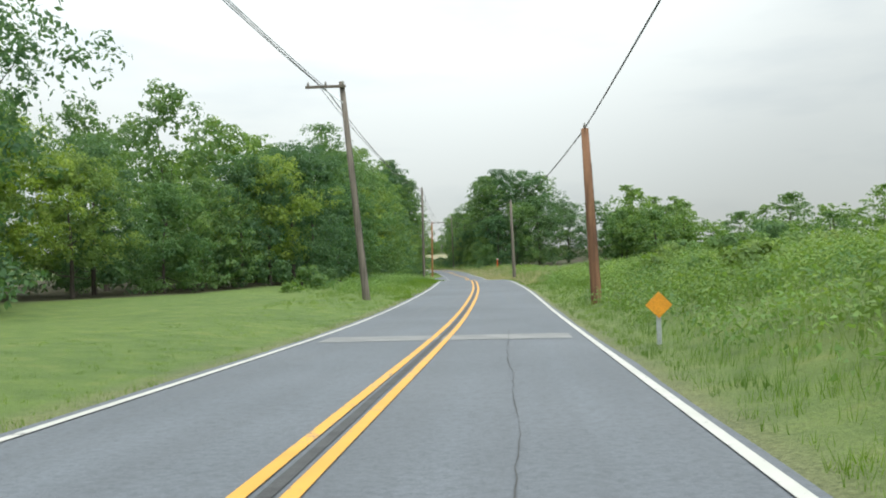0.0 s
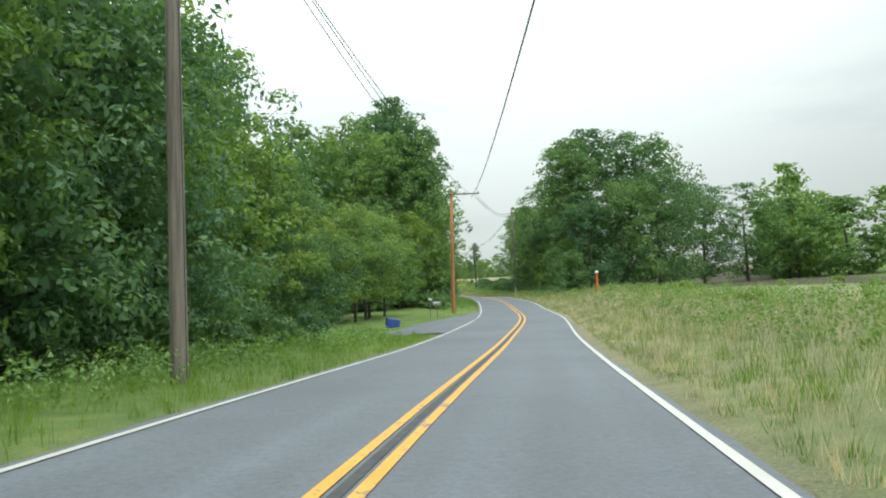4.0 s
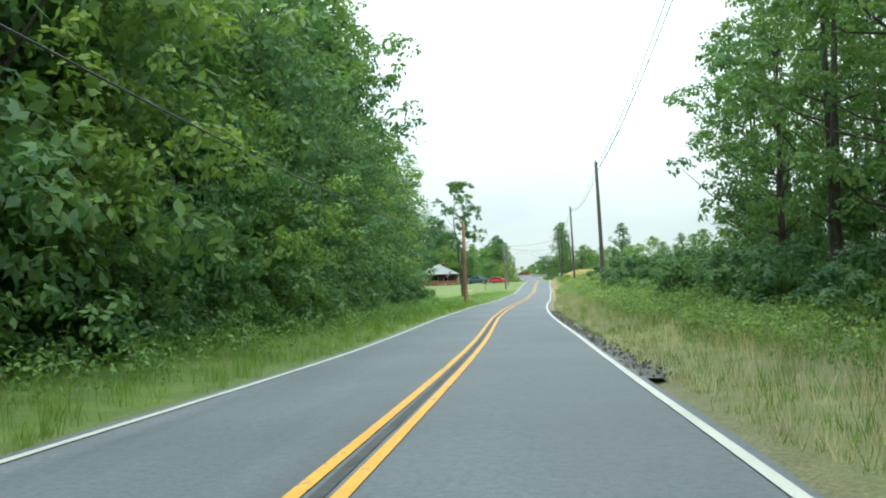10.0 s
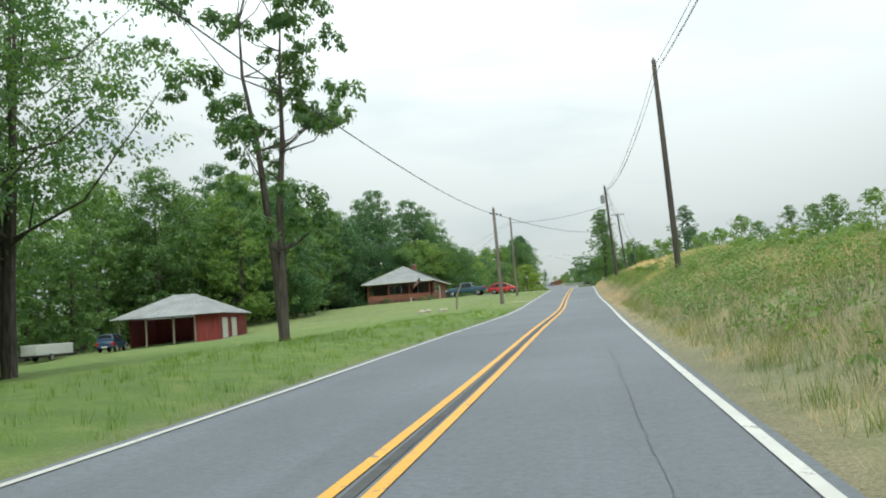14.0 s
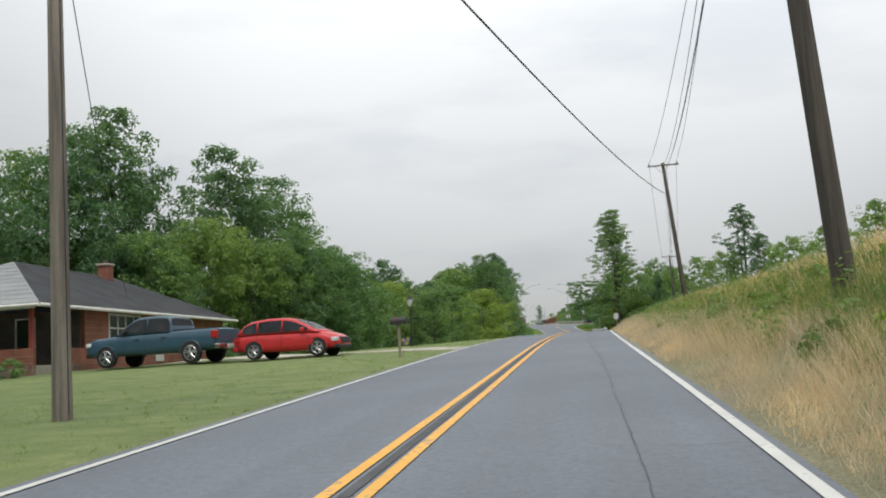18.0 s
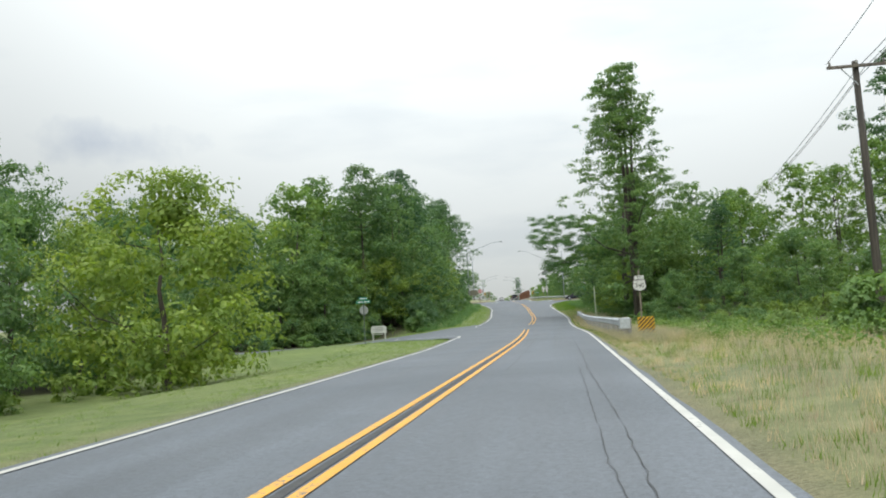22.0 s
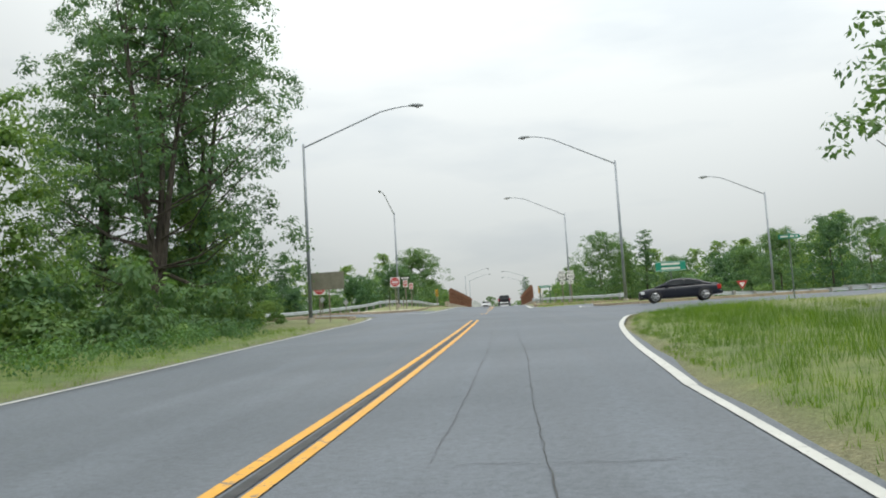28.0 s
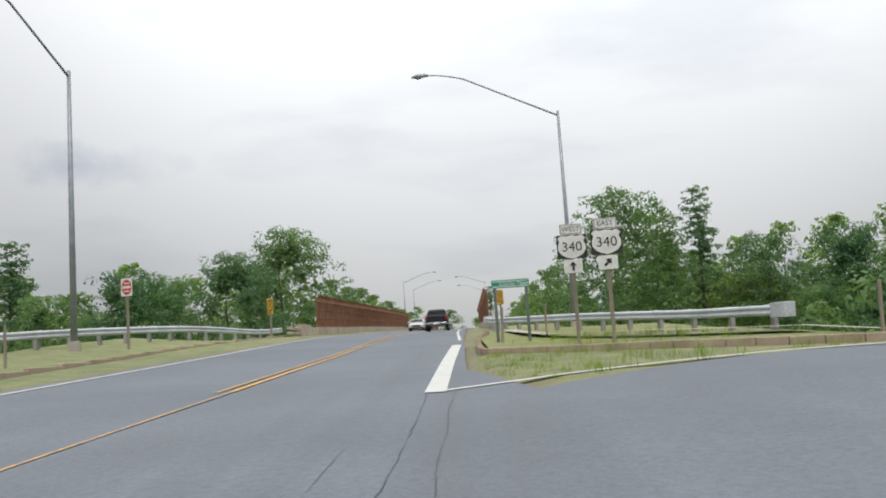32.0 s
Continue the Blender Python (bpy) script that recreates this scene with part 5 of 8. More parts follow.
def ramp(d, w):
    return np.clip(d / w, 0, 1)


meadow("verge_grass", -1, -12, 330, 9500, 0.02, 5.0, lambda s, d: 0.07 + 0.30 * (1 - mown(s)) * (0.4 + 0.6 * ramp(d, 1.0)), GRASS_G, "rough green grass of the verge", 81)
meadow("verge_grass", -1, 330, 705, 9500, 0.02, 7.0, lambda s, d: 0.07 + 0.22 * (1 - mown(s)) * (0.4 + 0.6 * ramp(d, 1.0)), GRASS_G, "short green grass of the verge", 82, 1.3)
meadow("verge_grass", 1, -12, 330, 16000, 0.02, 9.0, lambda s, d: 0.10 + 0.36 * ramp(d, 2.2), GRASS_G, "tall green grass and weeds of the verge", 83)
meadow("dry_grass", 1, 60, 330, 5500, 0.2, 7.0, lambda s, d: 0.16 + 0.4 * ramp(d, 2), GRASS_H, "dry tan grass of the verge", 84)
meadow("dry_grass", 1, 300, 395, 4200, 0.02, 6.0, lambda s, d: 0.12 + 0.3 * ramp(d, 1.4), GRASS_H, "dry tan grass on the bank", 89, 1.2, bend=0.7, skip=0.7)
meadow("dry_grass", 1, 330, 400, 2500, 3.5, 8.0, lambda s, d: 0.4 + 0 * d, GRASS_H, "dry tan grass along the bank's crest", 90, 1.0, bend=0.5)
meadow("dry_grass", 1, 392, 515, 10000, 0.02, 1.6, lambda s, d: 0.14 + 0.34 * ramp(d, 1.0), GRASS_H, "tall dry tan grass at the foot of the bank", 85, 0.9, bend=0.75)
meadow("dry_grass", 1, 392, 515, 14000, 1.3, 8.5, lambda s, d: 0.42 + 0.18 * ramp(d - 2, 3), GRASS_H, "dry seeding grass along the bank's crest", 91, 0.9, bend=0.45)
meadow("verge_grass", 1, 305, 402, 7500, 0.4, 9.0, lambda s, d: 0.26 + 0.2 * ramp(d, 3), GRASS_T, "green weeds among the dry grass of the bank", 86, 1.1)
meadow("verge_grass", 1, 395, 515, 7500, 1.0, 3.6, lambda s, d: 0.42 + 0.12 * ramp(d, 3), GRASS_T, "tall broad-bladed green grass on the bank", 92, 0.9, width=0.016, bend=0.6, skip=0.75)
meadow("verge_grass", 1, 510, 760, 8500, 0.02, 8.0, lambda s, d: 0.09 + 0.22 * ramp(d, 3), GRASS_G, "green grass of the verge", 87)
meadow("dry_grass", 1, 510, 645, 5000, 0.1, 7.0, lambda s, d: 0.10 + 0.30 * ramp(d, 3), GRASS_H, "dry tan grass of the verge", 88)
meadow("dry_grass", 1, 560, 622, 7000, 0.5, 3.4, lambda s, d: 0.2 + 0.3 * ramp(d, 1.2), GRASS_H, "dead tan grass under the guard rail", 93, 1.0, bend=0.6)
meadow("verge_grass", 1, 560, 700, 7000, 0.05, 5.0, lambda s, d: 0.12 + 0.22 * ramp(d, 2), GRASS_G, "green grass round the guard rail's posts", 94, 1.0)


def weeds(name, spans, n, leaf, size, mat, label, seed):
    """Low leafy growth: small clumps hugging the ground over (s0, s1, l0, l1) stretches."""
    rng = np.random.default_rng(seed)
    area = np.array([(b - a) * abs(d - c) for a, b, c, d in spans])
    pick = rng.choice(len(spans), n, p=area / area.sum())
    sp = np.array(spans)[pick]
    s = sp[:, 0] + (sp[:, 1] - sp[:, 0]) * rng.random(n)
    l = sp[:, 2] + (sp[:, 3] - sp[:, 2]) * rng.random(n)
    keep = (from_grid(PAVED, s, l) < 0.2) & (np.sin(s * 0.8 + 2 * np.sin(l * 0.9)) + np.sin(l * 1.1 + s * 0.3) > -1.1)
    s, l = s[keep], l[keep]
    c = np.column_stack([spots(s, l), from_grid(GROUND_Z, s, l)])
    r = 0.22 + 0.3 * rng.random(len(c))
    c[:, 2] += r * 0.6
    me = leaf_mesh(name, c, r, len(c) * leaf, size, mat, rng, shell=0.2, squash=1.1, slim=0.55, corners=3)
    return tagged(new(name, me), label, "weeds", kind="stuff")


weeds("weeds", [(-8, 64, 5.2, 13), (255, 345, 5.5, 11)], 4600, 22, 0.10, LEAF_C, "low bright leafy weeds over the bank", 101)
weeds("weeds", [(-8, 64, 4.4, 12), (44, 140, -9, -5), (188, 320, -8.6, -4.6), (212, 300, 5.5, 9.5), (322, 402, 4.4, 10)], 8200, 20, 0.09, LEAF_A, "low green leafy weeds of the verge", 102)
weeds("weeds", [(405, 505, 4.6, 7.4), (520, 600, 7.5, 14), (60, 210, 6.5, 16)], 5000, 14, 0.10, LEAF_C, "scattered green weeds in the grass", 103)
weeds("weeds", [(612, 700, -11.5, -8), (614, 672, 6.5, 10)], 2800, 18, 0.09, LEAF_A, "low green leafy weeds of the verge", 104)


def overhang(s, l, z, reach, turn, label):
    """A long limb with feathery leaves that hangs out over the road."""
    rng = np.random.default_rng(77)
    x, y = spot(s, l)
    ob = thing("tree_limb", pose(x, y, land(s, l), 0, 0, turn), label, "tree limb")
    pts = [Vector((reach * u, 0.5 * math.sin(3 * u), z + 1.8 * u - 3.4 * u * u)) for u in np.linspace(0, 1, 9)]
    part("limb", bar(pts, [0.16 - 0.017 * i for i in range(9)], 7), BARK, ob)
    part("trunk", bar([(0, 0, -0.3), (0.1, 0, z * 0.5), (0, 0, z + 0.1), (-0.4, 0, z + 6)], [0.34, 0.28, 0.22, 0.12], 9), BARK, ob)
    cs, rs = [], []
    for k in range(110):
        u = 0.2 + 0.8 * rng.random()
        p = pts[min(8, int(u * 8))]
        c = p + Vector((rng.normal() * 0.5, rng.normal() * 1.5, rng.normal() * 0.75 + 0.2))
        cs.append(tuple(c))
        rs.append(0.45 + 0.35 * rng.random())
    for k in range(120):
        cs.append((reach * (0.2 + 0.85 * rng.random()), 2.2 * rng.normal(), z + 1.0 + 3.6 * rng.random()))
        rs.append(0.4 + 0.35 * rng.random())
    me = leaf_mesh("leaves", cs, rs, 46000, 0.15, LEAF_A, rng, shell=0.2, squash=0.5, slim=0.35, droop=0.6)
    o = new("leaves", me)
    o.parent = ob
    return ob


overhang(621, 10.2, 6.4, 9.4, 180 + heading(621), "long feathery limb that hangs out over the road")

# ---- utility poles and wires ----
CERAMIC = rough_mat("grey_porcelain", (0.32, 0.31, 0.30), (0.2, 0.19, 0.18), 6, 30, 0.35, bump=0.05)
TANK = rough_mat("grey_transformer_paint", (0.34, 0.36, 0.38), (0.24, 0.26, 0.28), 3, 25, 0.5, 0.2, 0.1)


def utility_pole(s, l, h, mat, label, lean=(0.0, 0.0), arm=None, foot=0.19, transformer=False, up=None):
    """arm: (from, to) metres across the road at the top; lean: metres the top stands off in x and y; up: the top's height over the road."""
    m = at(s, l)
    if up:
        h = road_z(s) + up - land(s, l)
    ob = thing("utility_pole", m, label, "utility pole", "utility poles")
    top = (lean[0], lean[1], h)
    def on(z):
        return Vector((lean[0] * z / h, lean[1] * z / h, z))
    part("pole", bar([on(-0.4), on(0.0), on(h * 0.5), on(h)], [foot, foot * 0.97, foot * 0.82, foot * 0.66], 12), mat, ob, smooth_it=True)
    if arm:
        a, b = arm
        z = h - 0.25
        c = on(z)
        bm = bmesh.new()
        box(bm, c.x + a, c.y - foot - 0.06, z - 0.06, c.x + b, c.y - foot + 0.05, z + 0.06, 0.01)
        part("crossarm", bm, POLE_GREY, ob)
        for x in np.linspace(a + 0.12, b - 0.12, 3):
            part("insulator", bar([(c.x + x, c.y - foot, z + 0.05), (c.x + x, c.y - foot, z + 0.12), (c.x + x, c.y - foot, z + 0.2), (c.x + x, c.y - foot, z + 0.26)], [0.03, 0.06, 0.045, 0.02], 8), CERAMIC, ob)
        reach = (b if abs(b) > abs(a) else a) * 0.55
        part("brace", bar([(c.x + reach, c.y - foot, z - 0.05), (on(z - 0.8).x, c.y - foot * 0.9, z - 0.8)], 0.022, 6), STEEL, ob)
    else:
        part("insulator", bar([on(h), on(h) + Vector((0, 0, 0.1)), on(h) + Vector((0, 0, 0.2))], [0.05, 0.06, 0.02], 8), CERAMIC, ob)
    if transformer:
        c = on(h - 1.6)
        tank = part("transformer", bar([(c.x - 0.45, c.y - 0.05, c.z - 0.55), (c.x - 0.45, c.y - 0.05, c.z - 0.5), (c.x - 0.45, c.y - 0.05, c.z + 0.4), (c.x - 0.45, c.y - 0.05, c.z + 0.5)], [0.2, 0.26, 0.26, 0.1], 14), TANK, ob, "grey drum transformer")
        part("bushing", bar([(c.x - 0.45, c.y, c.z + 0.45), (c.x - 0.45, c.y, c.z + 0.75)], [0.06, 0.03], 8), CERAMIC, tank)
        part("bracket", bar([(c.x - 0.22, c.y, c.z), (c.x, c.y, c.z)], 0.04, 6), STEEL, tank)
    part("ground_wire", bar([on(0.1) + Vector((foot * 0.9, -0.05, 0)), on(h * 0.8) + Vector((foot * 0.72, -0.05, 0))], 0.008, 5), CABLE, ob)
    return m @ Vector(top)


P_back = Vector((*spot(-28, 5.2), land(-28, 5.2) + 8.0))
P_r1 = utility_pole(30.5, 4.65, 6.1, POLE_RED, "short red-brown stained wooden utility pole in the weeds", (-0.25, 0), foot=0.2)
P_r2 = utility_pole(87.5, 4.42, 7.9, POLE_GREY, "grey weathered wooden utility pole on the verge", (-0.2, 0))
P_l1 = utility_pole(40.4, -4.9, 10.3, POLE_GREY, "leaning grey utility pole with a side arm", (-0.95, 0), (-1.7, 0.2))
P_l2 = utility_pole(112.3, -5.6, 12.2, POLE_GREY, "grey utility pole against the trees", (0, 0))
P_or = utility_pole(176, -5.7, 11.2, POLE_ORANGE, "new orange-brown utility pole with a one-sided crossarm", (0.15, 0), (-0.2, 2.6), 0.2)
P_r4 = utility_pole(247.5, 7.25, 16, POLE_GREY, "tall grey utility pole beside the big trees", (-0.3, 0), up=15.4)
P_l4 = utility_pole(231.7, -4.8, 5.3, POLE_GREY, "grey utility pole overgrown with vines", (0.62, 0), foot=0.15)
P_r5 = utility_pole(315.5, 7.8, 10.2, POLE_DARK, "dark tarred utility pole on the bank", (-0.25, 0), up=12.2)
P_l6 = utility_pole(324.3, -5.2, 8.0, POLE_RED, "red-brown utility pole at the lawn's edge", (-0.05, 0), foot=0.21)
P_r6 = utility_pole(386, 7.05, 10.6, POLE_DARK, "dark tarred utility pole on the bank", (-0.3, 0), up=14.2)
P_h1 = utility_pole(414.6, -5.7, 8.9, POLE_GREY, "weathered utility pole with a heavy cable at its top", (-0.15, 0))
P_h2 = utility_pole(443, -6.45, 9.8, POLE_GREY, "thin grey utility pole on the house's lawn", (-0.1, 0), foot=0.16)
P_r7 = utility_pole(445, 6.0, 10.6, POLE_DARK, "leaning dark utility pole with a drum transformer", (-0.55, 0), foot=0.2, transformer=True, up=12.8)
P_r8 = utility_pole(503, 9.75, 11.4, POLE_DARK, "leaning dark utility pole with a crossarm", (-0.9, 0), (-1.25, 1.25), 0.2, up=13.5)
P_r9 = utility_pole(563, 15.2, 11.0, POLE_DARK, "utility pole with a crossarm among the trees", (-0.1, 0), (-1.2, 1.2))
P_r10 = utility_pole(640, 26, 12.0, POLE_DARK, "utility pole behind the trees", (0, 0), (-1.2, 1.2))
P_front = Vector((*spot(-20, -5.5), land(-20, -5.5) + 10.6))


def wire(a, b, sag=0.6, r=0.016, da=(0, 0, 0), db=(0, 0, 0), label="black overhead wire between poles", knots=0):
    a, b = Vector(a) + Vector(da), Vector(b) + Vector(db)
    n = 18
    pts = [a.lerp(b, i / n) - Vector((0, 0, sag * 4 * (i / n) * (1 - i / n))) for i in range(n + 1)]
    ob = part("power_line", bar(pts, r, 5), CABLE)
    tagged(ob, label, "power line", "overhead wires")
    for k in range(knots):
        u = (k + 1) / (knots + 1)
        p = a.lerp(b, u) - Vector((0, 0, sag * 4 * u * (1 - u)))
        bm = bmesh.new()
        bmesh.ops.create_icosphere(bm, subdivisions=1, radius=r * 3.2, matrix=Matrix.Translation(p))
        part("spacer", bm, CABLE, ob)
    return ob


wire(P_back, P_r1, 0.5, 0.022)
wire(P_r1, P_r2, 0.7, 0.022)
wire(P_r2, P_or, 1.4, 0.022, db=(1.8, 0, -0.6))
for k, dz in enumerate((0.0, -0.12, -0.5)):
    wire(P_front, P_l1, 0.8, 0.016, (-1.2 + 0.3 * k, 0, dz), (-1.2 + 0.3 * k, 0, dz), knots=1 if k == 1 else 0)
    wire(P_l1, P_l2, 1.0, 0.016, (-1.2 + 0.3 * k, 0, dz), (-0.2 + 0.2 * k, 0, dz))
    wire(P_l2, P_or, 0.9, 0.016, (-0.2 + 0.2 * k, 0, dz), (-0.1 + 0.9 * k, 0, dz * 0.5))
CHAIN = (P_or, P_r4, P_r5, P_r6, P_r7, P_r8, P_r9, P_r10)
for a, b in zip(CHAIN, CHAIN[1:]):
    oa, ob_ = (2.2, 0.0) if a is P_or else (0.2, 0), (0.2, 0.0)
    for k, (dx, dz) in enumerate(((-0.12, 0.0), (0.12, -0.05), (0.02, -0.28))):
        wire(a, b, 1.3, 0.015, (oa[0] + dx, 0, dz - 0.3), (ob_[0] + dx, 0, dz - 0.3), knots=3 if k == 1 else 0)
for dx in (-1.1, 1.1):
    wire(P_r8, P_r9, 1.0, 0.014, (dx, 0, 0), (dx, 0, 0))
    wire(P_r7, P_r8, 1.1, 0.014, (0.1, 0, -0.2), (dx, 0, 0))
wire(P_or, P_l4, 0.9, 0.016, db=(0, 0, -0.5))
wire(P_l4, P_l6, 1.6, 0.02, (0, 0, -0.5), (0, 0, -0.4))
wire(P_l6, P_h1, 1.2, 0.02, (0, 0, -0.4), (0, 0, -0.5))
wire(P_h1, P_r8, 1.3, 0.026, (0, 0, -0.5), (0, 0, -2.6), "heavy black cable that crosses the road", 0)
wire(P_h2, P_r7, 0.5, 0.022, (0, 0, -0.6), (0, 0, -2.4), "service cable that crosses the road")
wire(P_h2, (*spot(470, -24), land(470, -24) + 4.0), 0.4, 0.012, (0, 0, -0.4), label="thin service wire to the house")
wire(P_h2, (*spot(471, -21), land(471, -21) + 3.6), 0.5, 0.012, (0, 0, -0.6), label="thin service wire to the house")
wire(P_h2, (*spot(430.8, -6.6), land(430.8, -6.6) + 0.05), 0.0, 0.012, (0, 0, -0.8), label="steel guy wire of the pole")
for k, u in enumerate((-0.14, 0.06, 0.14)):
    p = P_h1 + Vector((0, 0, -0.5)) + ((P_r8 + Vector((0, 0, -2.6))) - P_h1).normalized() * (u * 18 if u > 0 else -1.0)
    d = ((P_r8 + Vector((0, 0, -2.6))) - (P_h1 + Vector((0, 0, -0.5)))).normalized()
    sl = part("cable_splice", bar([p - d * 0.3 + Vector((0, 0, -0.05)), p - d * 0.2, p + d * 0.2, p + d * 0.3 - Vector((0, 0, 0.02))], [0.04, 0.08, 0.08, 0.04], 8), CABLE)
    tagged(sl, "black splice sleeve on the heavy cable", "cable sleeve", "cable sleeves")
guard = bar([(0, 0, 0), (-0.02, 0, 1.0), (0.35, 0, 2.4)], 0.024, 8)
g = part("guy_guard", guard, rough_mat("yellow_plastic", (0.55, 0.45, 0.2), (0.4, 0.33, 0.15), 3, 20, 0.6))
g.matrix_world = at(430.8, -6.6, -0.05)
tagged(g, "pale yellow guard on the guy wire in the lawn", "guy guard")

x, y = spot(231.9, -5.0)
vine_rng = np.random.default_rng(78)
vine = new("vine", leaf_mesh("vine", [(0.62 * z / 5.3 + 0.25 * vine_rng.normal(), 0.25 * vine_rng.normal(), z) for z in np.linspace(0.6, 5.7, 26)], [0.22 + 0.08 * z for z in np.linspace(0.6, 5.7, 26)], 1600, 0.14, LEAF_A, vine_rng, shell=0.2))
vine.matrix_world = pose(x, y, land(231.9, -5.0), 0, 0, heading(231.9))
tagged(vine, "leafy vine that climbs the leaning pole", "vine")

# ---- signs ----
def flat(name, colour, rough=0.5):
    return rough_mat(name, colour, tuple(c * 0.86 for c in colour), 5, 45, rough, bump=0.03)


SIGN_WHITE, SIGN_BLACK = flat("sign_white", (0.72, 0.72, 0.70)), flat("sign_black", (0.02, 0.02, 0.022))
SIGN_RED, SIGN_GREEN = flat("sign_red", (0.50, 0.045, 0.045)), flat("sign_green", (0.01, 0.25, 0.17))
SIGN_YELLOW, SIGN_ORANGE = flat("sign_yellow", (0.80, 0.46, 0.03)), flat("sign_orange", (0.85, 0.36, 0.03))
SIGN_BACK = rough_mat("bare_aluminium", (0.45, 0.46, 0.46), (0.33, 0.34, 0.34), 3, 30, 0.5, 0.6, 0.05)
SIGN_BROWN = rough_mat("brown_grey_board", (0.23, 0.22, 0.17), (0.16, 0.155, 0.12), 2, 25, 0.8)
POST_WOOD = rough_mat("square_wood_post", (0.30, 0.26, 0.20), (0.19, 0.165, 0.13), 2, 25, 0.9, stretch=(5, 5, 0.4))
POST_GREEN = rough_mat("green_steel_post", (0.16, 0.20, 0.17), (0.10, 0.13, 0.11), 3, 25, 0.6, 0.3, 0.1)


def rect(w, h, cx=0.0, cz=0.0, r=0.0):
    if r <= 0:
        return [(cx - w / 2, cz - h / 2), (cx + w / 2, cz - h / 2), (cx + w / 2, cz + h / 2), (cx - w / 2, cz + h / 2)]
    out = []
    for qx, qz, a0 in ((1, -1, -90), (1, 1, 0), (-1, 1, 90), (-1, -1, 180)):
        for a in (0, 30, 60, 90):
            t = radians(a0 + a)
            out.append((cx + qx * (w / 2 - r) + r * math.cos(t), cz + qz * (h / 2 - r) + r * math.sin(t)))
    return out


def shift(y, z=0.0, x=0.0):
    return Matrix.Translation((x, y, z))


def words(text, size, mat, parent, x, y, z, name="lettering", squeeze=1.0):
    """Raised letters that face -y, centred at x, z."""
    cu = bpy.data.curves.new("letters", "FONT")
    cu.body, cu.size, cu.align_x, cu.align_y, cu.extrude = text, size, "CENTER", "CENTER", 0.002
    tmp = bpy.data.objects.new("letters", cu)
    me = bpy.data.meshes.new_from_object(tmp)
    bpy.data.objects.remove(tmp)
    me.transform(pose(x, y, z, 90) @ Matrix.Diagonal((squeeze, 1, 1, 1)))
    me.materials.clear()
    me.materials.append(mat)
    ob = new(name, me)
    ob.parent = parent
    return ob


def post(ob, h, mat=None, w=0.045, x=0.0, name="post"):
    bm = bmesh.new()
    box(bm, x - w, -w * 0.6, -0.3, x + w, w * 0.6, h, 0.006)
    return part(name, bm, mat or POST_WOOD, ob)


SHIELD = [(0, -0.5), (0.18, -0.44), (0.36, -0.32), (0.46, -0.14), (0.46, 0.05), (0.40, 0.22), (0.46, 0.36), (0.36, 0.48), (0.18, 0.44), (0, 0.48),
          (-0.18, 0.44), (-0.36, 0.48), (-0.46, 0.36), (-0.40, 0.22), (-0.46, 0.05), (-0.46, -0.14), (-0.36, -0.32), (-0.18, -0.44)]


def route_panel(ob, z, size, number="340"):
    p = part("shield_plate", plate(rect(size * 1.24, size, 0, z, 0.04), 0.012, shift(-0.06)), SIGN_BLACK, ob)
    part("shield", plate([(x * size * 1.24, z + q * size) for x, q in SHIELD], 0.006, shift(-0.071)), SIGN_WHITE, p)
    words(number, size * 0.56, SIGN_BLACK, p, 0, -0.077, z - 0.02 * size, squeeze=1.02)


def route_sign(s, l, top, number, arrow, label, z0, size=0.62, turn=0.0):
    ob = thing("route_sign", at(s, l, 0, turn), label, "road sign", "route signs")
    post(ob, z0 + size * 1.9, w=0.05)
    if arrow:
        a = part("arrow_plate", plate(rect(0.53, 0.38, 0, z0 + 0.16, 0.03), 0.01, shift(-0.06)), SIGN_WHITE, ob)
        pts = [(-0.035, -0.13), (0.035, -0.13), (0.035, 0.02), (0.11, 0.02), (0, 0.14), (-0.11, 0.02), (-0.035, 0.02)]
        c, q = math.cos(radians(arrow[0])), math.sin(radians(arrow[0]))
        part("arrow", plate([(x * c + z * q, z0 + 0.16 - x * q + z * c) for x, z in pts], 0.005, shift(-0.069)), SIGN_BLACK, a)
    z1 = z0 + (0.38 if arrow else 0.0)
    route_panel(ob, z1 + size / 2, size, number)
    t = part("top_plate", plate(rect(size * 0.92, 0.3, 0, z1 + size + 0.16, 0.03), 0.01, shift(-0.06)), SIGN_WHITE, ob)
    part("border", plate(rect(size * 0.92 - 0.03, 0.27, 0, z1 + size + 0.16, 0.03), 0.004, shift(-0.067)), SIGN_BLACK, t)
    part("field", plate(rect(size * 0.92 - 0.06, 0.24, 0, z1 + size + 0.16, 0.03), 0.004, shift(-0.070)), SIGN_WHITE, t)
    words(top, 0.2, SIGN_BLACK, t, 0, -0.075, z1 + size + 0.16)
    return ob


route_sign(585.5, 8.0, "JCT", "340", None, "white route junction sign on a wooden post", 2.75, 0.74)
route_sign(752.6, 7.95, "WEST", "340", (0,), "white westbound route sign with an arrow straight ahead", 2.1, 0.69)
route_sign(751.4, 8.75, "EAST", "340", (45,), "white eastbound route sign with a slanting arrow", 2.1, 0.69)


def circle(r, cx=0.0, cz=0.0, n=28):
    return [(cx + r * math.cos(6.2832 * k / n), cz + r * math.sin(6.2832 * k / n)) for k in range(n)]


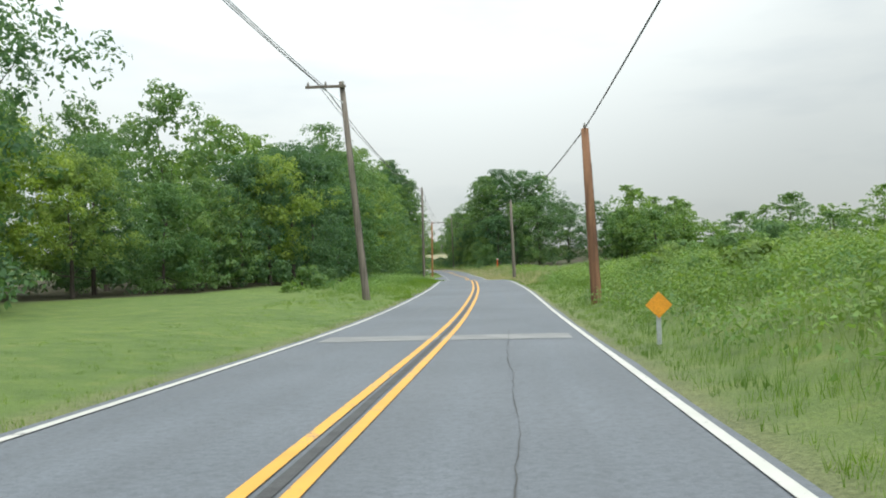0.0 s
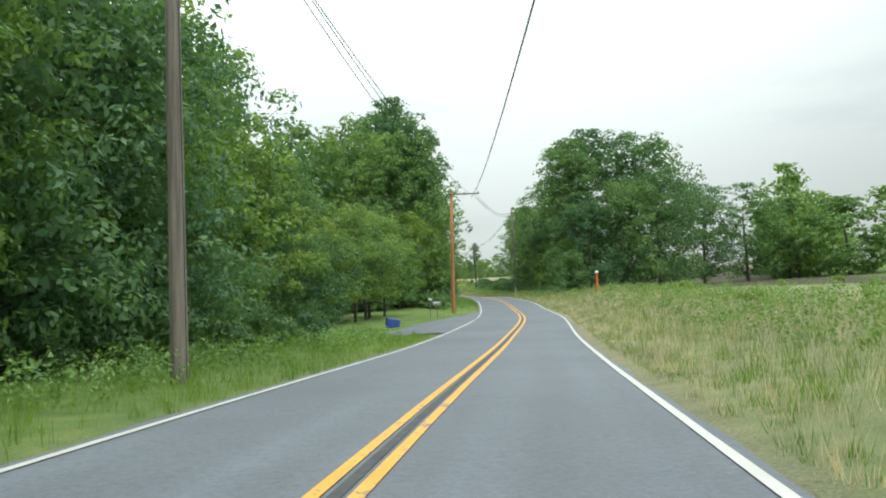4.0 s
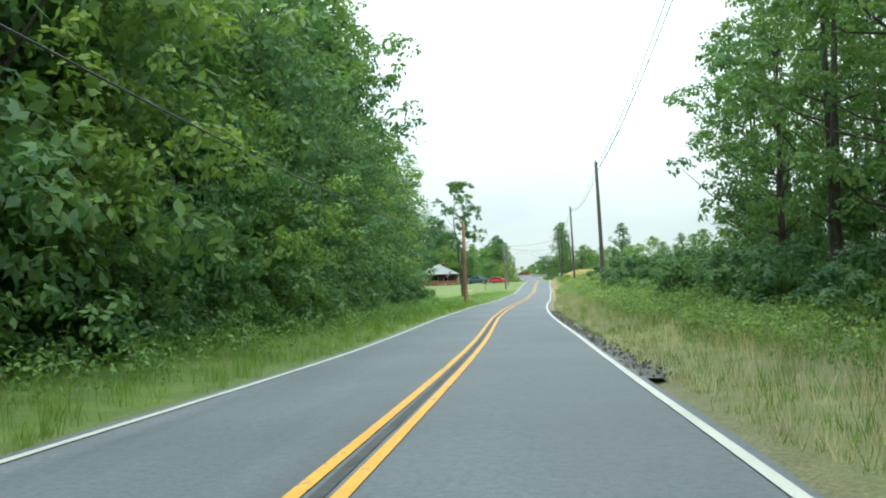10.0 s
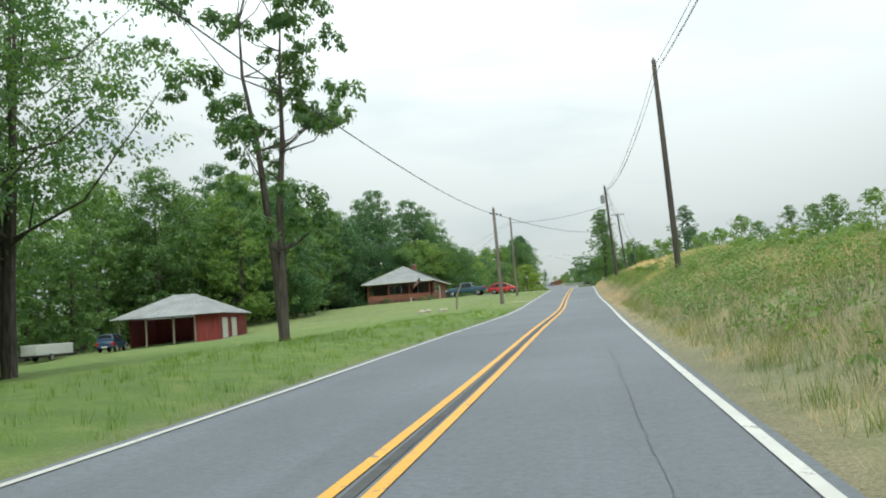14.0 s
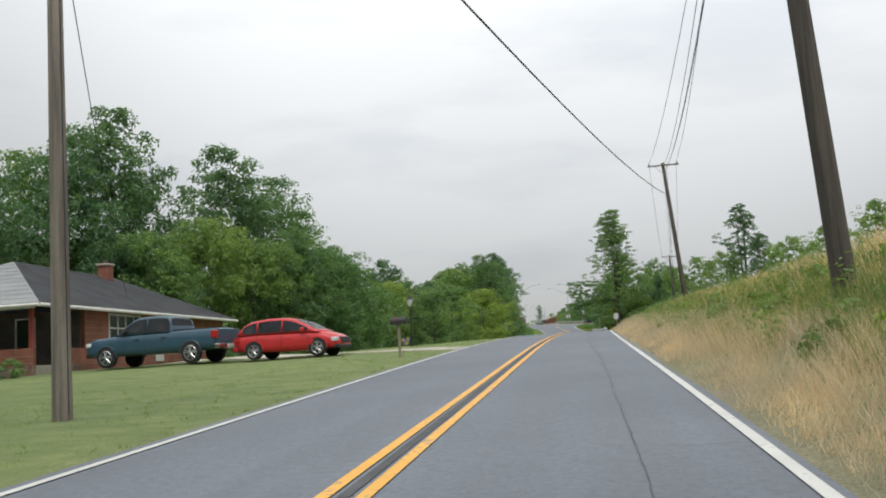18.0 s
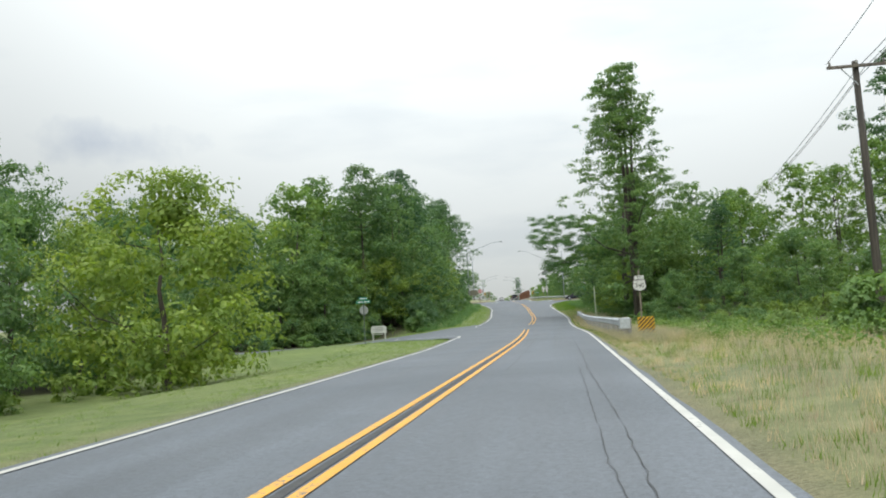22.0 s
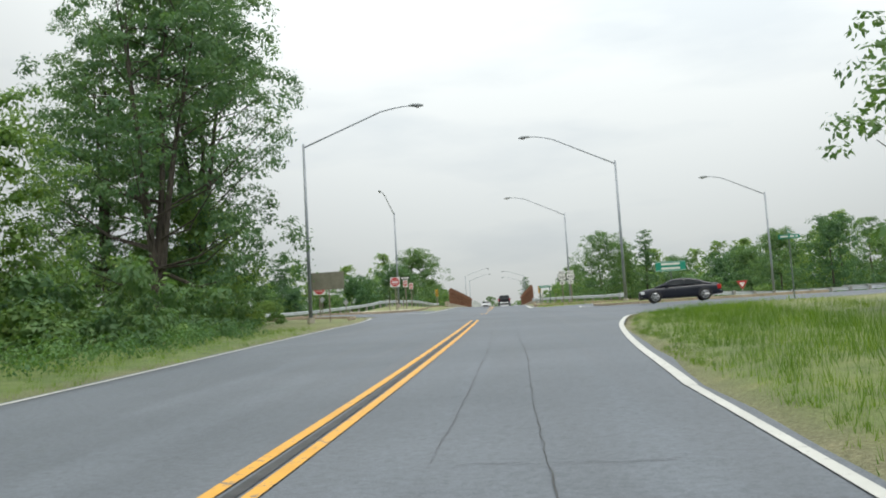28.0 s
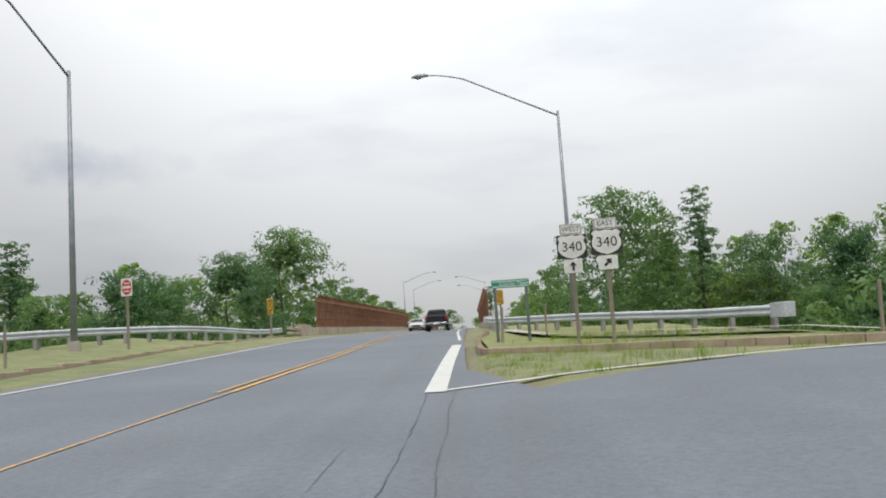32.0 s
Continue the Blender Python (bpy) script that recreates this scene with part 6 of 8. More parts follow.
def no_entry(s, l, z, size=0.92, turn=0.0):
    ob = thing("no_entry_sign", at(s, l, 0, turn), "red and white do-not-enter sign on a steel post", "road sign")
    post(ob, z + size / 2, POST_WOOD, 0.04)
    p = part("panel", plate(rect(size, size, 0, z, 0.05), 0.012, shift(-0.05)), SIGN_WHITE, ob)
    part("disc", plate(circle(size * 0.46, 0, z), 0.005, shift(-0.059)), SIGN_RED, p)
    part("bar", plate(rect(size * 0.68, size * 0.13, 0, z), 0.005, shift(-0.064)), SIGN_WHITE, p)
    words("DO NOT", size * 0.17, SIGN_WHITE, p, 0, -0.065, z + size * 0.2)
    words("ENTER", size * 0.17, SIGN_WHITE, p, 0, -0.065, z - size * 0.2)
    return ob


no_entry(743.2, -8.4, 2.85)
no_entry(727.2, -12.3, 2.3, 0.92, 8)


def wrong_way(s, l, z, one_way=False):
    ob = thing("wrong_way_sign", at(s, l), "small upright red and white warning sign" + (" under a black one-way arrow" if one_way else " on a post"), "road sign", "wrong way signs")
    post(ob, z + 0.55, POST_WOOD, 0.05)
    p = part("panel", plate(rect(0.46, 0.72, 0, z, 0.03), 0.01, shift(-0.06)), SIGN_WHITE, ob)
    part("oval", plate([(x, z + q * 1.5) for x, q in circle(0.205)], 0.005, shift(-0.068)), SIGN_RED, p)
    part("bar", plate(rect(0.34, 0.09, 0, z), 0.004, shift(-0.073)), SIGN_WHITE, p)
    for q in (0.16, -0.16):
        part("text_bar", plate(rect(0.22, 0.05, 0, z + q), 0.004, shift(-0.073)), SIGN_WHITE, p)
    if one_way:
        q = part("one_way_plate", plate(rect(0.98, 0.32, 0, z + 0.55, 0.03), 0.01, shift(-0.06)), SIGN_BLACK, ob, "black one-way plate")
        part("arrow", plate([(-0.44, z + 0.47), (0.2, z + 0.47), (0.2, z + 0.42), (0.45, z + 0.55), (0.2, z + 0.68), (0.2, z + 0.63), (-0.44, z + 0.63)], 0.005, shift(-0.068)), SIGN_WHITE, q)
        words("ONE WAY", 0.14, SIGN_BLACK, q, -0.1, -0.072, z + 0.55)
    return ob


wrong_way(748.4, -8.0, 2.75, True)
wrong_way(762.5, -8.9, 2.5)


def striped(s, l, z, w, h, hand, label, posts=1):
    """A yellow panel with slanting black stripes."""
    ob = thing("hazard_marker", at(s, l), label, "hazard marker", "hazard markers")
    post(ob, z + h / 2 - 0.02, POST_WOOD, 0.06)
    p = part("panel", plate(rect(w, h, 0, z, 0.02), 0.012, shift(-0.06)), SIGN_YELLOW, ob)
    for k in range(-4, 5):
        # a slanting band, cut off at the panel's edges
        c, b = z + k * 0.235 * max(w, h * 0.5), 0.058 * max(w, h * 0.5)
        pts = [(-w, c - hand * w - b), (w, c + hand * w - b), (w, c + hand * w + b), (-w, c - hand * w + b)]
        for axis, lim, sign in ((0, -w / 2 + 0.015, 1), (0, w / 2 - 0.015, -1), (1, z - h / 2 + 0.015, 1), (1, z + h / 2 - 0.015, -1)):
            cut = []
            for p0, p1 in zip(pts, pts[1:] + pts[:1]):
                d0, d1 = sign * (p0[axis] - lim), sign * (p1[axis] - lim)
                if d0 >= 0:
                    cut.append(p0)
                if d0 * d1 < 0:
                    u = d0 / (d0 - d1)
                    cut.append((p0[0] + (p1[0] - p0[0]) * u, p0[1] + (p1[1] - p0[1]) * u))
            pts = cut
        if len(pts) > 2:
            part("stripe", plate(pts, 0.004, shift(-0.069)), SIGN_BLACK, p)
    return ob


striped(566.6, 6.1, 0.66, 0.76, 0.76, 0.95, "square yellow and black striped marker at the rail's end")
striped(780.7, -7.3, 2.0, 0.36, 0.95, 1.0, "tall yellow and black striped marker by the bridge")
striped(784, 6.9, 2.0, 0.42, 0.95, -1.0, "tall yellow and black striped marker by the bridge")


def street_names(s, l, z, label, lower=True):
    ob = thing("street_name_sign", at(s, l), label, "street sign", "street signs")
    post(ob, z, POST_GREEN, 0.035)
    for k, (dz, tn, w) in enumerate(((0.10, 0, 1.05), (0.34, 62, 0.95))):
        m = Matrix.Translation((0, -0.045, z + dz)) @ Matrix.Rotation(radians(tn), 4, "Z")
        p = part("name_plate", plate(rect(w, 0.2, 0, 0, 0.02), 0.01, m), SIGN_GREEN, ob, "green name plate")
        for x, bw in ((-0.22, 0.38), (0.14, 0.2), (0.36, 0.12)):
            part("text_bar", plate(rect(bw, 0.085, x * w, 0), 0.004, m @ shift(-0.008)), SIGN_WHITE, p)
    if lower:
        part("sign_back", plate([(0.34 * math.cos(radians(22.5 + 45 * k)), z - 0.5 + 0.34 * math.sin(radians(22.5 + 45 * k))) for k in range(8)], 0.01, shift(0.05)), SIGN_BACK, ob, "bare grey back of an octagonal sign")
    return ob


street_names(587.5, -11.5, 2.95, "green crossed street-name plates over a stop sign's back")
street_names(706, 16.2, 3.0, "green crossed street-name plates on a thin post", False)


def green_board(s, l, w, h, z, label, text=None, posts=(0,), turn=0.0):
    ob = thing("direction_sign", at(s, l, 0, turn), label, "direction sign")
    for x in posts:
        post(ob, z + h / 2 - 0.02, POST_GREEN, 0.05, x)
    p = part("board", plate(rect(w, h, 0, z, 0.05), 0.015, shift(-0.06)), SIGN_GREEN, ob)
    for a, b, c, d in ((w - 0.06, 0.025, 0, h / 2 - 0.05), (w - 0.06, 0.025, 0, -h / 2 + 0.05)):
        part("border", plate(rect(a, b, c, z + d), 0.004, shift(-0.07)), SIGN_WHITE, p)
    if text:
        words(text, h * 0.62, SIGN_WHITE, p, 0.12, -0.071, z)
    else:
        for zz, bw in ((0.22, 0.62), (-0.22, 0.62)):
            part("text_bar", plate(rect(w * bw, h * 0.2, 0, z + h * zz), 0.004, shift(-0.07)), SIGN_WHITE, p)
    return ob


green_board(756.5, 6.3, 1.25, 0.27, 2.0, "narrow green place-name sign on two posts", "Charles Town", (-0.52, 0.52))
green_board(732.6, 15.3, 2.4, 0.8, 2.75, "green direction board on a post at the side road")


def plain_sign(name, s, l, outline, z, mat, label, h=None, thick=0.012, turn=0.0, tilt=0.0, wood=None, posts=(0,)):
    m = at(s, l, 0, turn) @ pose(0, 0, 0, 0, tilt, 0)
    ob = thing(name, m, label, "road sign")
    for x in posts:
        post(ob, h or z, wood or POST_WOOD, 0.04, x)
    part("panel", plate([(x, z + q) for x, q in outline], thick, shift(-0.05)), mat, ob)
    return ob


diamond = [(0, -0.48), (0.48, 0), (0, 0.48), (-0.48, 0)]
plain_sign("warning_sign", 15.2, 4.05, [(x * 0.48, z * 0.48) for x, z in diamond], 0.72, SIGN_ORANGE, "orange diamond warning sign low in the weeds", 0.9, wood=STEEL)
plain_sign("warning_sign", 222.6, -6.0, rect(0.27, 0.42), 1.2, SIGN_ORANGE, "small orange-yellow sign at the edge of the trees", 1.2, wood=STEEL)
plain_sign("sign_back", 653, -11.0, rect(0.62, 0.76), 2.15, SIGN_BACK, "bare grey back of a tilted road sign", 2.1, tilt=-14, wood=STEEL)
plain_sign("board_sign", 718.1, -9.75, rect(2.2, 1.15), 2.72, SIGN_BROWN, "brown-grey back of a large board sign", 3.1, posts=(0.06,))
plain_sign("marker_sign", 745.5, -13.6, [(x * 0.55, z * 0.7) for x, z in diamond], 1.1, SIGN_BACK, "small grey diamond marker on a post by the guard rail", 0.95)
give_way = plain_sign("yield_sign", 751.7, 26.0, [(0, -0.5), (0.55, 0.42), (-0.55, 0.42)], 2.1, SIGN_RED, "red and white yield triangle on a steel post", 2.0, wood=STEEL)
part("white_field", plate([(0, 1.86), (0.28, 2.34), (-0.28, 2.34)], 0.006, shift(-0.06)), SIGN_WHITE, give_way, "white centre")
plain_sign("marker_diamond", 742, -15.2, [(x * 0.6, z * 0.6) for x, z in diamond], 1.55, SIGN_BACK, "grey back of a small diamond marker", 1.5)


def welcome_board(s, l, label):
    """A white board on two legs, with a smaller one beside it."""
    ob = thing("notice_board", at(s, l), label, "notice board")
    wood = flat("white_board", (0.68, 0.69, 0.66))
    for x in (-0.62, 0.62):
        post(ob, 1.25, wood, 0.06, x, "leg")
    bm = plate([(-0.78, 0.62), (0.78, 0.62), (0.78, 1.2), (0.6, 1.34), (-0.6, 1.34), (-0.78, 1.2)], 0.06, shift(-0.07))
    p = part("panel", bm, wood, ob)
    for k, (z, w) in enumerate(((1.16, 0.9), (1.0, 1.1), (0.84, 0.8))):
        part("text_bar", plate(rect(w, 0.07, 0, z), 0.004, shift(-0.104)), SIGN_BACK, p)
    part("slat", plate(rect(1.2, 0.05, 0, 0.5), 0.03, shift(-0.02)), wood, ob)
    return ob


welcome_board(611.0, -15.2, "white wooden notice board on two legs beside the lane")


def stake(name, s, l, h, w, mat, label, cat, tilt=0.0):
    ob = part(name, bar([(0, 0, -0.3), (0, 0, 0), (tilt, 0, h - 0.03), (tilt, 0, h)], [w, w, w * 0.95, w * 0.6], 8), mat)
    ob.matrix_world = at(s, l)
    return tagged(ob, label, cat)


PLASTIC = flat("white_plastic_post", (0.62, 0.63, 0.60))
ORANGE_P = flat("orange_plastic", (0.78, 0.13, 0.03))
stake("marker_post", 232.4, 4.85, 1.35, 0.05, PLASTIC, "white marker post in the grass", "marker post")
rp = thing("pipeline_marker", at(178.2, 7.8), "orange-red marker post with a white cap in tall grass", "marker post")
part("post", bar([(0, 0, -0.3), (0, 0, 1.75)], [0.085, 0.085], 10), ORANGE_P, rp)
part("cap", bar([(0, 0, 1.75), (0, 0, 1.86), (0, 0, 1.98)], [0.17, 0.17, 0.05], 10), SIGN_WHITE, rp)
stake("fence_stake", 527.6, -9.2, 1.1, 0.03, POLE_DARK, "thin dark stake in the lawn", "stake")
stake("marker_post", 600.5, 5.85, 3.4, 0.045, flat("pale_green_post", (0.42, 0.46, 0.34)), "tall thin pale green post behind the guard rail", "post")
for k, (s, l) in enumerate(((741.5, -8.8), (746, -8.6), (753, -8.8), (756.0, 5.9), (759, 7.6), (746.5, 13.6))):
    stake("delineator", s, l, 1.25, 0.045, POST_WOOD, "slim grey-brown delineator post by the island", "marker post", 0.05 * (k % 2))

# ---- street lamps ----
def street_lamp(s, l, h, arm, rise, label, toward=0.0, r=0.13):
    """arm: length of the bracket; toward: turn of the bracket from the road's right, degrees."""
    ob = thing("street_lamp", at(s, l, 0, toward), label, "street lamp", "street lamps")
    part("base", bar([(0, 0, -0.1), (0, 0, 0.35), (0, 0, 0.36)], [r * 1.9, r * 1.8, r * 1.1], 10), CONCRETE, ob)
    part("pole", bar([(0, 0, 0.3), (0, 0, h * 0.5), (0, 0, h)], [r, r * 0.8, r * 0.55], 12), LAMP_GREY, ob, smooth_it=True)
    pts = [(arm * u, 0, h - 0.25 + rise * (u / 0.72 * 0.88 if u < 0.72 else 0.88 + 0.12 * math.sin((u - 0.72) / 0.28 * math.pi / 2))) for u in (0, 0.25, 0.5, 0.72, 0.79, 0.86, 0.93, 1.0)]
    br = part("bracket", bar(pts, [0.05, 0.048, 0.046, 0.044, 0.042, 0.04, 0.036, 0.034], 8), LAMP_GREY, ob, smooth_it=True)
    x, z = pts[-1][0], pts[-1][2]
    d = 1 if arm > 0 else -1
    hd = part("head", bar([(x - 0.1 * d, 0, z), (x + 0.1 * d, 0, z + 0.02), (x + 0.55 * d, 0, z), (x + 0.85 * d, 0, z - 0.05)], [0.05, 0.10, 0.115, 0.05], 10), TANK, br)
    part("lens", bar([(x + 0.3 * d, 0, z - 0.08), (x + 0.5 * d, 0, z - 0.12), (x + 0.65 * d, 0, z - 0.08)], [0.05, 0.08, 0.04], 8), CERAMIC, hd)
    return ob


street_lamp(716.2, -10.55, 11.6, 7.1, 2.25, "tall grey street lamp with a long bracket arm over the road")
street_lamp(731.5, 11.4, 11.5, -6.8, 2.7, "tall grey street lamp with a long bracket arm over the road")
street_lamp(773, 10.3, 11.5, -6.8, 2.7, "tall grey street lamp beside the route signs")
street_lamp(751, 28.9, 11.5, -5.6, 2.2, "grey street lamp by the side road")
street_lamp(760.5, -10.2, 11.0, 4.6, 2.0, "grey street lamp with its arm towards the ramp", -100)
for s, l, a in ((905, -8.5, 6), (935, -8.5, 6), (925, 8.5, -6), (960, 8.5, -6)):
    street_lamp(s, l, 10.5, a, 1.8, "distant grey street lamp beyond the bridge")

# ---- guard rails ----
def guard_rail(path, label, ends=True, gap=1.9, lift=None):
    """A W-beam along (s, l) points, on posts; lift: (s, metres over the road) where the ground falls away below it."""
    k = spline([(a, b, 0) for a, b in path], 10)
    P = [Vector((*spot(a, b), pave_z(a, b) + lerp(a, lift) if lift else max(land(a, b), pave_z(a, b) - 0.5))) for a, b, _ in k]
    ob = thing("guard_rail", Matrix(), label, "guard rail", "guard rails")
    prof = [(0.0, 0.42), (0.05, 0.445), (0.075, 0.475), (0.075, 0.515), (0.05, 0.545), (0.03, 0.5775), (0.05, 0.61), (0.075, 0.64), (0.075, 0.68), (0.05, 0.71), (0.0, 0.735)]
    bm = bmesh.new()
    rings = []
    for i, p in enumerate(P):
        d = (P[min(i + 1, len(P) - 1)] - P[max(0, i - 1)]).normalized()
        n = Vector((-d.y, d.x, 0)).normalized()
        n = n if path[0][1] > 0 else -n
        rings.append([[bm.verts.new(p + n * (x + t) + Vector((0, 0, z))) for x, z in prof] for t in (0.0, -0.012)])
    for a, b in zip(rings, rings[1:]):
        for f in (0, 1):
            for j in range(len(prof) - 1):
                bm.faces.new((a[f][j], a[f][j + 1], b[f][j + 1], b[f][j]))
    part("beam", bm, STEEL, ob, smooth_it=True)
    L = [0.0]
    for a, b in zip(P, P[1:]):
        L.append(L[-1] + (b - a).length)
    for q in np.arange(0.4, L[-1] - 0.2, gap):
        i = next(j for j in range(1, len(L)) if L[j] >= q)
        p = P[i - 1].lerp(P[i], (q - L[i - 1]) / (L[i] - L[i - 1]))
        d = (P[i] - P[i - 1]).normalized()
        n = Vector((-d.y, d.x, 0)).normalized()
        n = n if path[0][1] > 0 else -n
        m = Matrix(((d.x, n.x, 0, p.x), (d.y, n.y, 0, p.y), (0, 0, 1, p.z), (0, 0, 0, 1)))
        bm = bmesh.new()
        box(bm, -0.075, -0.32, -0.6, 0.075, -0.15, 0.75, 0.01, m)
        po = part("post", bm, POST_GREY, ob)
        bm = bmesh.new()
        box(bm, -0.07, -0.15, 0.43, 0.07, -0.015, 0.755, 0.008, m)
        part("block", bm, STEEL, po)
    if ends:
        for i, j in ((0, 1), (-1, -2)):
            d = (P[i] - P[j]).normalized()
            n = Vector((-d.y, d.x, 0))
            m = Matrix(((d.x, n.x, 0, P[i].x), (d.y, n.y, 0, P[i].y), (0, 0, 1, P[i].z), (0, 0, 0, 1)))
            bm = bmesh.new()
            box(bm, -0.05, -0.22, 0.36, 0.55, 0.2, 0.80, 0.02, m)
            part("end_piece", bm, STEEL, ob, "boxy steel end piece")
    return ob


guard_rail([(562, 4.75), (575, 4.75), (590, 4.75), (605, 4.8), (617.6, 4.85)], "galvanised guard rail on weathered posts along the verge", lift=[(560, 0.09), (600, 0.08), (608, 0.0), (618, -0.06)])
guard_rail([(728, -31), (738, -23), (748, -15.5), (758, -12.0), (770, -9.4), (784, -7.4)], "galvanised guard rail in front of the bushes", False)
guard_rail([(753.6, 13.9), (757.8, 12.1), (764.5, 9.2), (772, 6.3), (780, 5.9)], "galvanised guard rail behind the traffic island", True)
guard_rail([(736.5, 13.2), (735.5, 16), (736, 21), (739, 30), (742, 42)], "galvanised guard rail with a turned-down end on the island", False)
guard_rail([(752, 36), (750, 46), (748, 60), (744, 80)], "galvanised guard rail along the ramp", False)

# ---- traffic islands and kerbs ----
KERB = rough_mat("worn_concrete_kerb", (0.42, 0.34, 0.25), (0.30, 0.24, 0.17), 1.5, 25, 0.9)


def kerb(path, label, closed=False, h=0.16, w=0.17, tall=2.6):
    """Kerb stones laid end to end along (s, l) points."""
    k = spline([(a, b, 0) for a, b in path], 6)
    P = [Vector((*spot(a, b), surface(a, b))) for a, b, _ in k]
    ob = thing("kerb", Matrix(), label, "kerb", kind="structure")
    run = 0
    for a, b in zip(P, P[1:]):
        d = b - a
        if d.length < 0.05:
            continue
        d.normalize()
        n = Vector((-d.y, d.x, 0))
        m = Matrix(((d.x, n.x, 0, a.x), (d.y, n.y, 0, a.y), (0, 0, 1, a.z), (0, 0, 0, 1)))
        bm = bmesh.new()
        box(bm, 0.006, -w / 2, -0.1, (b - a).length - 0.006, w / 2, h, 0.018, m)
        part("kerb_stone", bm, KERB, ob)
    return ob


def island(outline, label):
    """Turf inside a kerb, a little under the kerb's top."""
    verts = [(*spot(a, b), surface(a, b) + 0.13) for a, b in outline]
    n = len(verts)
    c = np.mean(np.array(verts), 0)
    me = mesh_of("island_turf", [*verts, tuple(c + np.array((0, 0, 0.08)))], [(i, (i + 1) % n, n) for i in range(n)], ISLAND)
    tagged(new("island_turf", me), label, "grass", kind="structure")


ISLAND = rough_mat("dry_island_turf", (0.26, 0.25, 0.10), (0.15, 0.18, 0.06), 1.4, 20, 0.95, bump=0.7, depth=0.03)
west = [(751.6, 5.4), (750.0, 7.2), (748.2, 9.6), (746, 13), (744.6, 18), (744.4, 30), (752, 30), (757, 20), (764, 12), (771, 6.6), (761, 5.2), (751.6, 5.4)]
kerb(west[:6], "worn concrete kerb of the signposted island")
kerb([(771, 5.7), (761, 5.2), (753, 5.15), (751.6, 5.4)], "worn concrete kerb of the signposted island")
island(west[:-1], "dry grass of the signposted traffic island")
east = [(723, 24), (723.2, 14.5), (724.6, 10.4), (728, 8.9), (732, 9.0), (734.6, 10.6), (736, 14.5), (736.4, 24)]
kerb(east, "worn concrete kerb of the lamp's island")
island(east, "dry grass of the lamp's traffic island")
left_i = [(738, -20), (738.4, -12.0), (740.5, -8.0), (744, -7.0), (754, -6.8), (765, -7.0), (784, -6.6)]
kerb(left_i, "worn concrete kerb beside the no-entry signs")
kerb([(721.5, -9.1), (724.6, -9.2), (726.0, -10.2), (726.5, -12.5), (726.6, -20)], "worn concrete kerb of the ramp mouth")
part_c = [(738.6, -12.0), (740.7, -8.2), (744, -7.2), (750, -7.1), (747, -8.4), (742.5, -9.5), (741, -12.5)]
me = mesh_of("island_paving", [(*spot(a, b), surface(a, b) + 0.165) for a, b in part_c], [tuple(range(len(part_c)))], CONCRETE)
tagged(new("island_paving", me), "bare concrete tip of the island", "paving", kind="structure")
footpath = spline([(768, 6.7, 0), (760, 7.6, 0), (755.5, 10.2, 0), (751.8, 14, 0), (749.5, 20, 0), (749, 29, 0)], 8)
me = mesh_of("footpath", [(*spot(a + e, b + e * 0.5), surface(a, b) + 0.17 + 0.012 * math.sin(a)) for a, b, _ in footpath for e in (-0.7, 0.7)], [(2 * i, 2 * i + 1, 2 * i + 3, 2 * i + 2) for i in range(len(footpath) - 1)], CONCRETE)
tagged(new("footpath", me), "pale worn concrete footpath across the island", "footpath", kind="structure")

# ---- bridge ----
RUST = rough_mat("rusty_brown_fence", (0.27, 0.13, 0.075), (0.16, 0.075, 0.045), 1.5, 25, 0.85)
PARAPET = rough_mat("stained_concrete", (0.50, 0.43, 0.34), (0.36, 0.30, 0.23), 0.8, 20, 0.9)


def bridge_side(side):
    ob = thing("bridge_parapet", Matrix(), "stained concrete bridge parapet with a rusty brown mesh fence", "bridge parapet", "bridge parapets")
    l = side * 6.2
    for k, s in enumerate(np.arange(784, 880, 3.2)):
        m = on_road(s, l)
        bm = bmesh.new()
        box(bm, -0.17, 0.0, -0.6, 0.17, 3.19, 0.62 if k else 0.85, 0.02, m)
        part("parapet_block", bm, PARAPET, ob)
        if k < 2:
            continue
        part("fence_post", bar([m @ Vector((0, 0, 0.6)), m @ Vector((0, 0, 2.55)), m @ Vector((-0.25 * side, 0, 2.95))], 0.045, 6), RUST, ob)
        bm = bmesh.new()
        for y in np.arange(0.08, 3.2, 0.12):
            tube(bm, [m @ Vector((0, y, 0.62)), m @ Vector((0, y, 2.55)), m @ Vector((-0.25 * side, y, 2.95))], 0.022, 3, False)
        for z in (0.7, 1.3, 1.9, 2.5):
            tube(bm, [m @ Vector((0, 0, z)), m @ Vector((0, 3.2, z))], 0.028, 4, False)
        part("fence_panel", bm, RUST, ob)
    m = on_road(780.5, l)
    for z in (0.25, 0.55):
        bm = bmesh.new()
        box(bm, -0.1, 0, z, 0.1, 3.4, z + 0.16, 0.015, m)
        part("end_rail", bm, PARAPET, ob)
    return ob


bridge_side(-1)
bridge_side(1)

# ---- the house ----
BRICK = rough_mat("red_brick", (0.30, 0.12, 0.075), (0.20, 0.075, 0.05), 1.2, 30, 0.9)
BRICK_B = rough_mat("mortar", (0.34, 0.30, 0.26), (0.26, 0.23, 0.20), 2, 30, 0.95)
ROOF_DARK = rough_mat("dark_shingles", (0.12, 0.125, 0.135), (0.075, 0.08, 0.088), 0.8, 14, 0.9, bump=0.5)
ROOF_PALE = rough_mat("pale_roof_panels", (0.55, 0.57, 0.58), (0.43, 0.45, 0.46), 0.8, 16, 0.55, bump=0.1)
TRIM = flat("white_trim", (0.70, 0.69, 0.66), 0.6)
DARK_GLASS, _n, _l, _b = material("window_glass", 0.08)
_b.inputs["Base Color"].default_value = (0.02, 0.025, 0.03, 1)
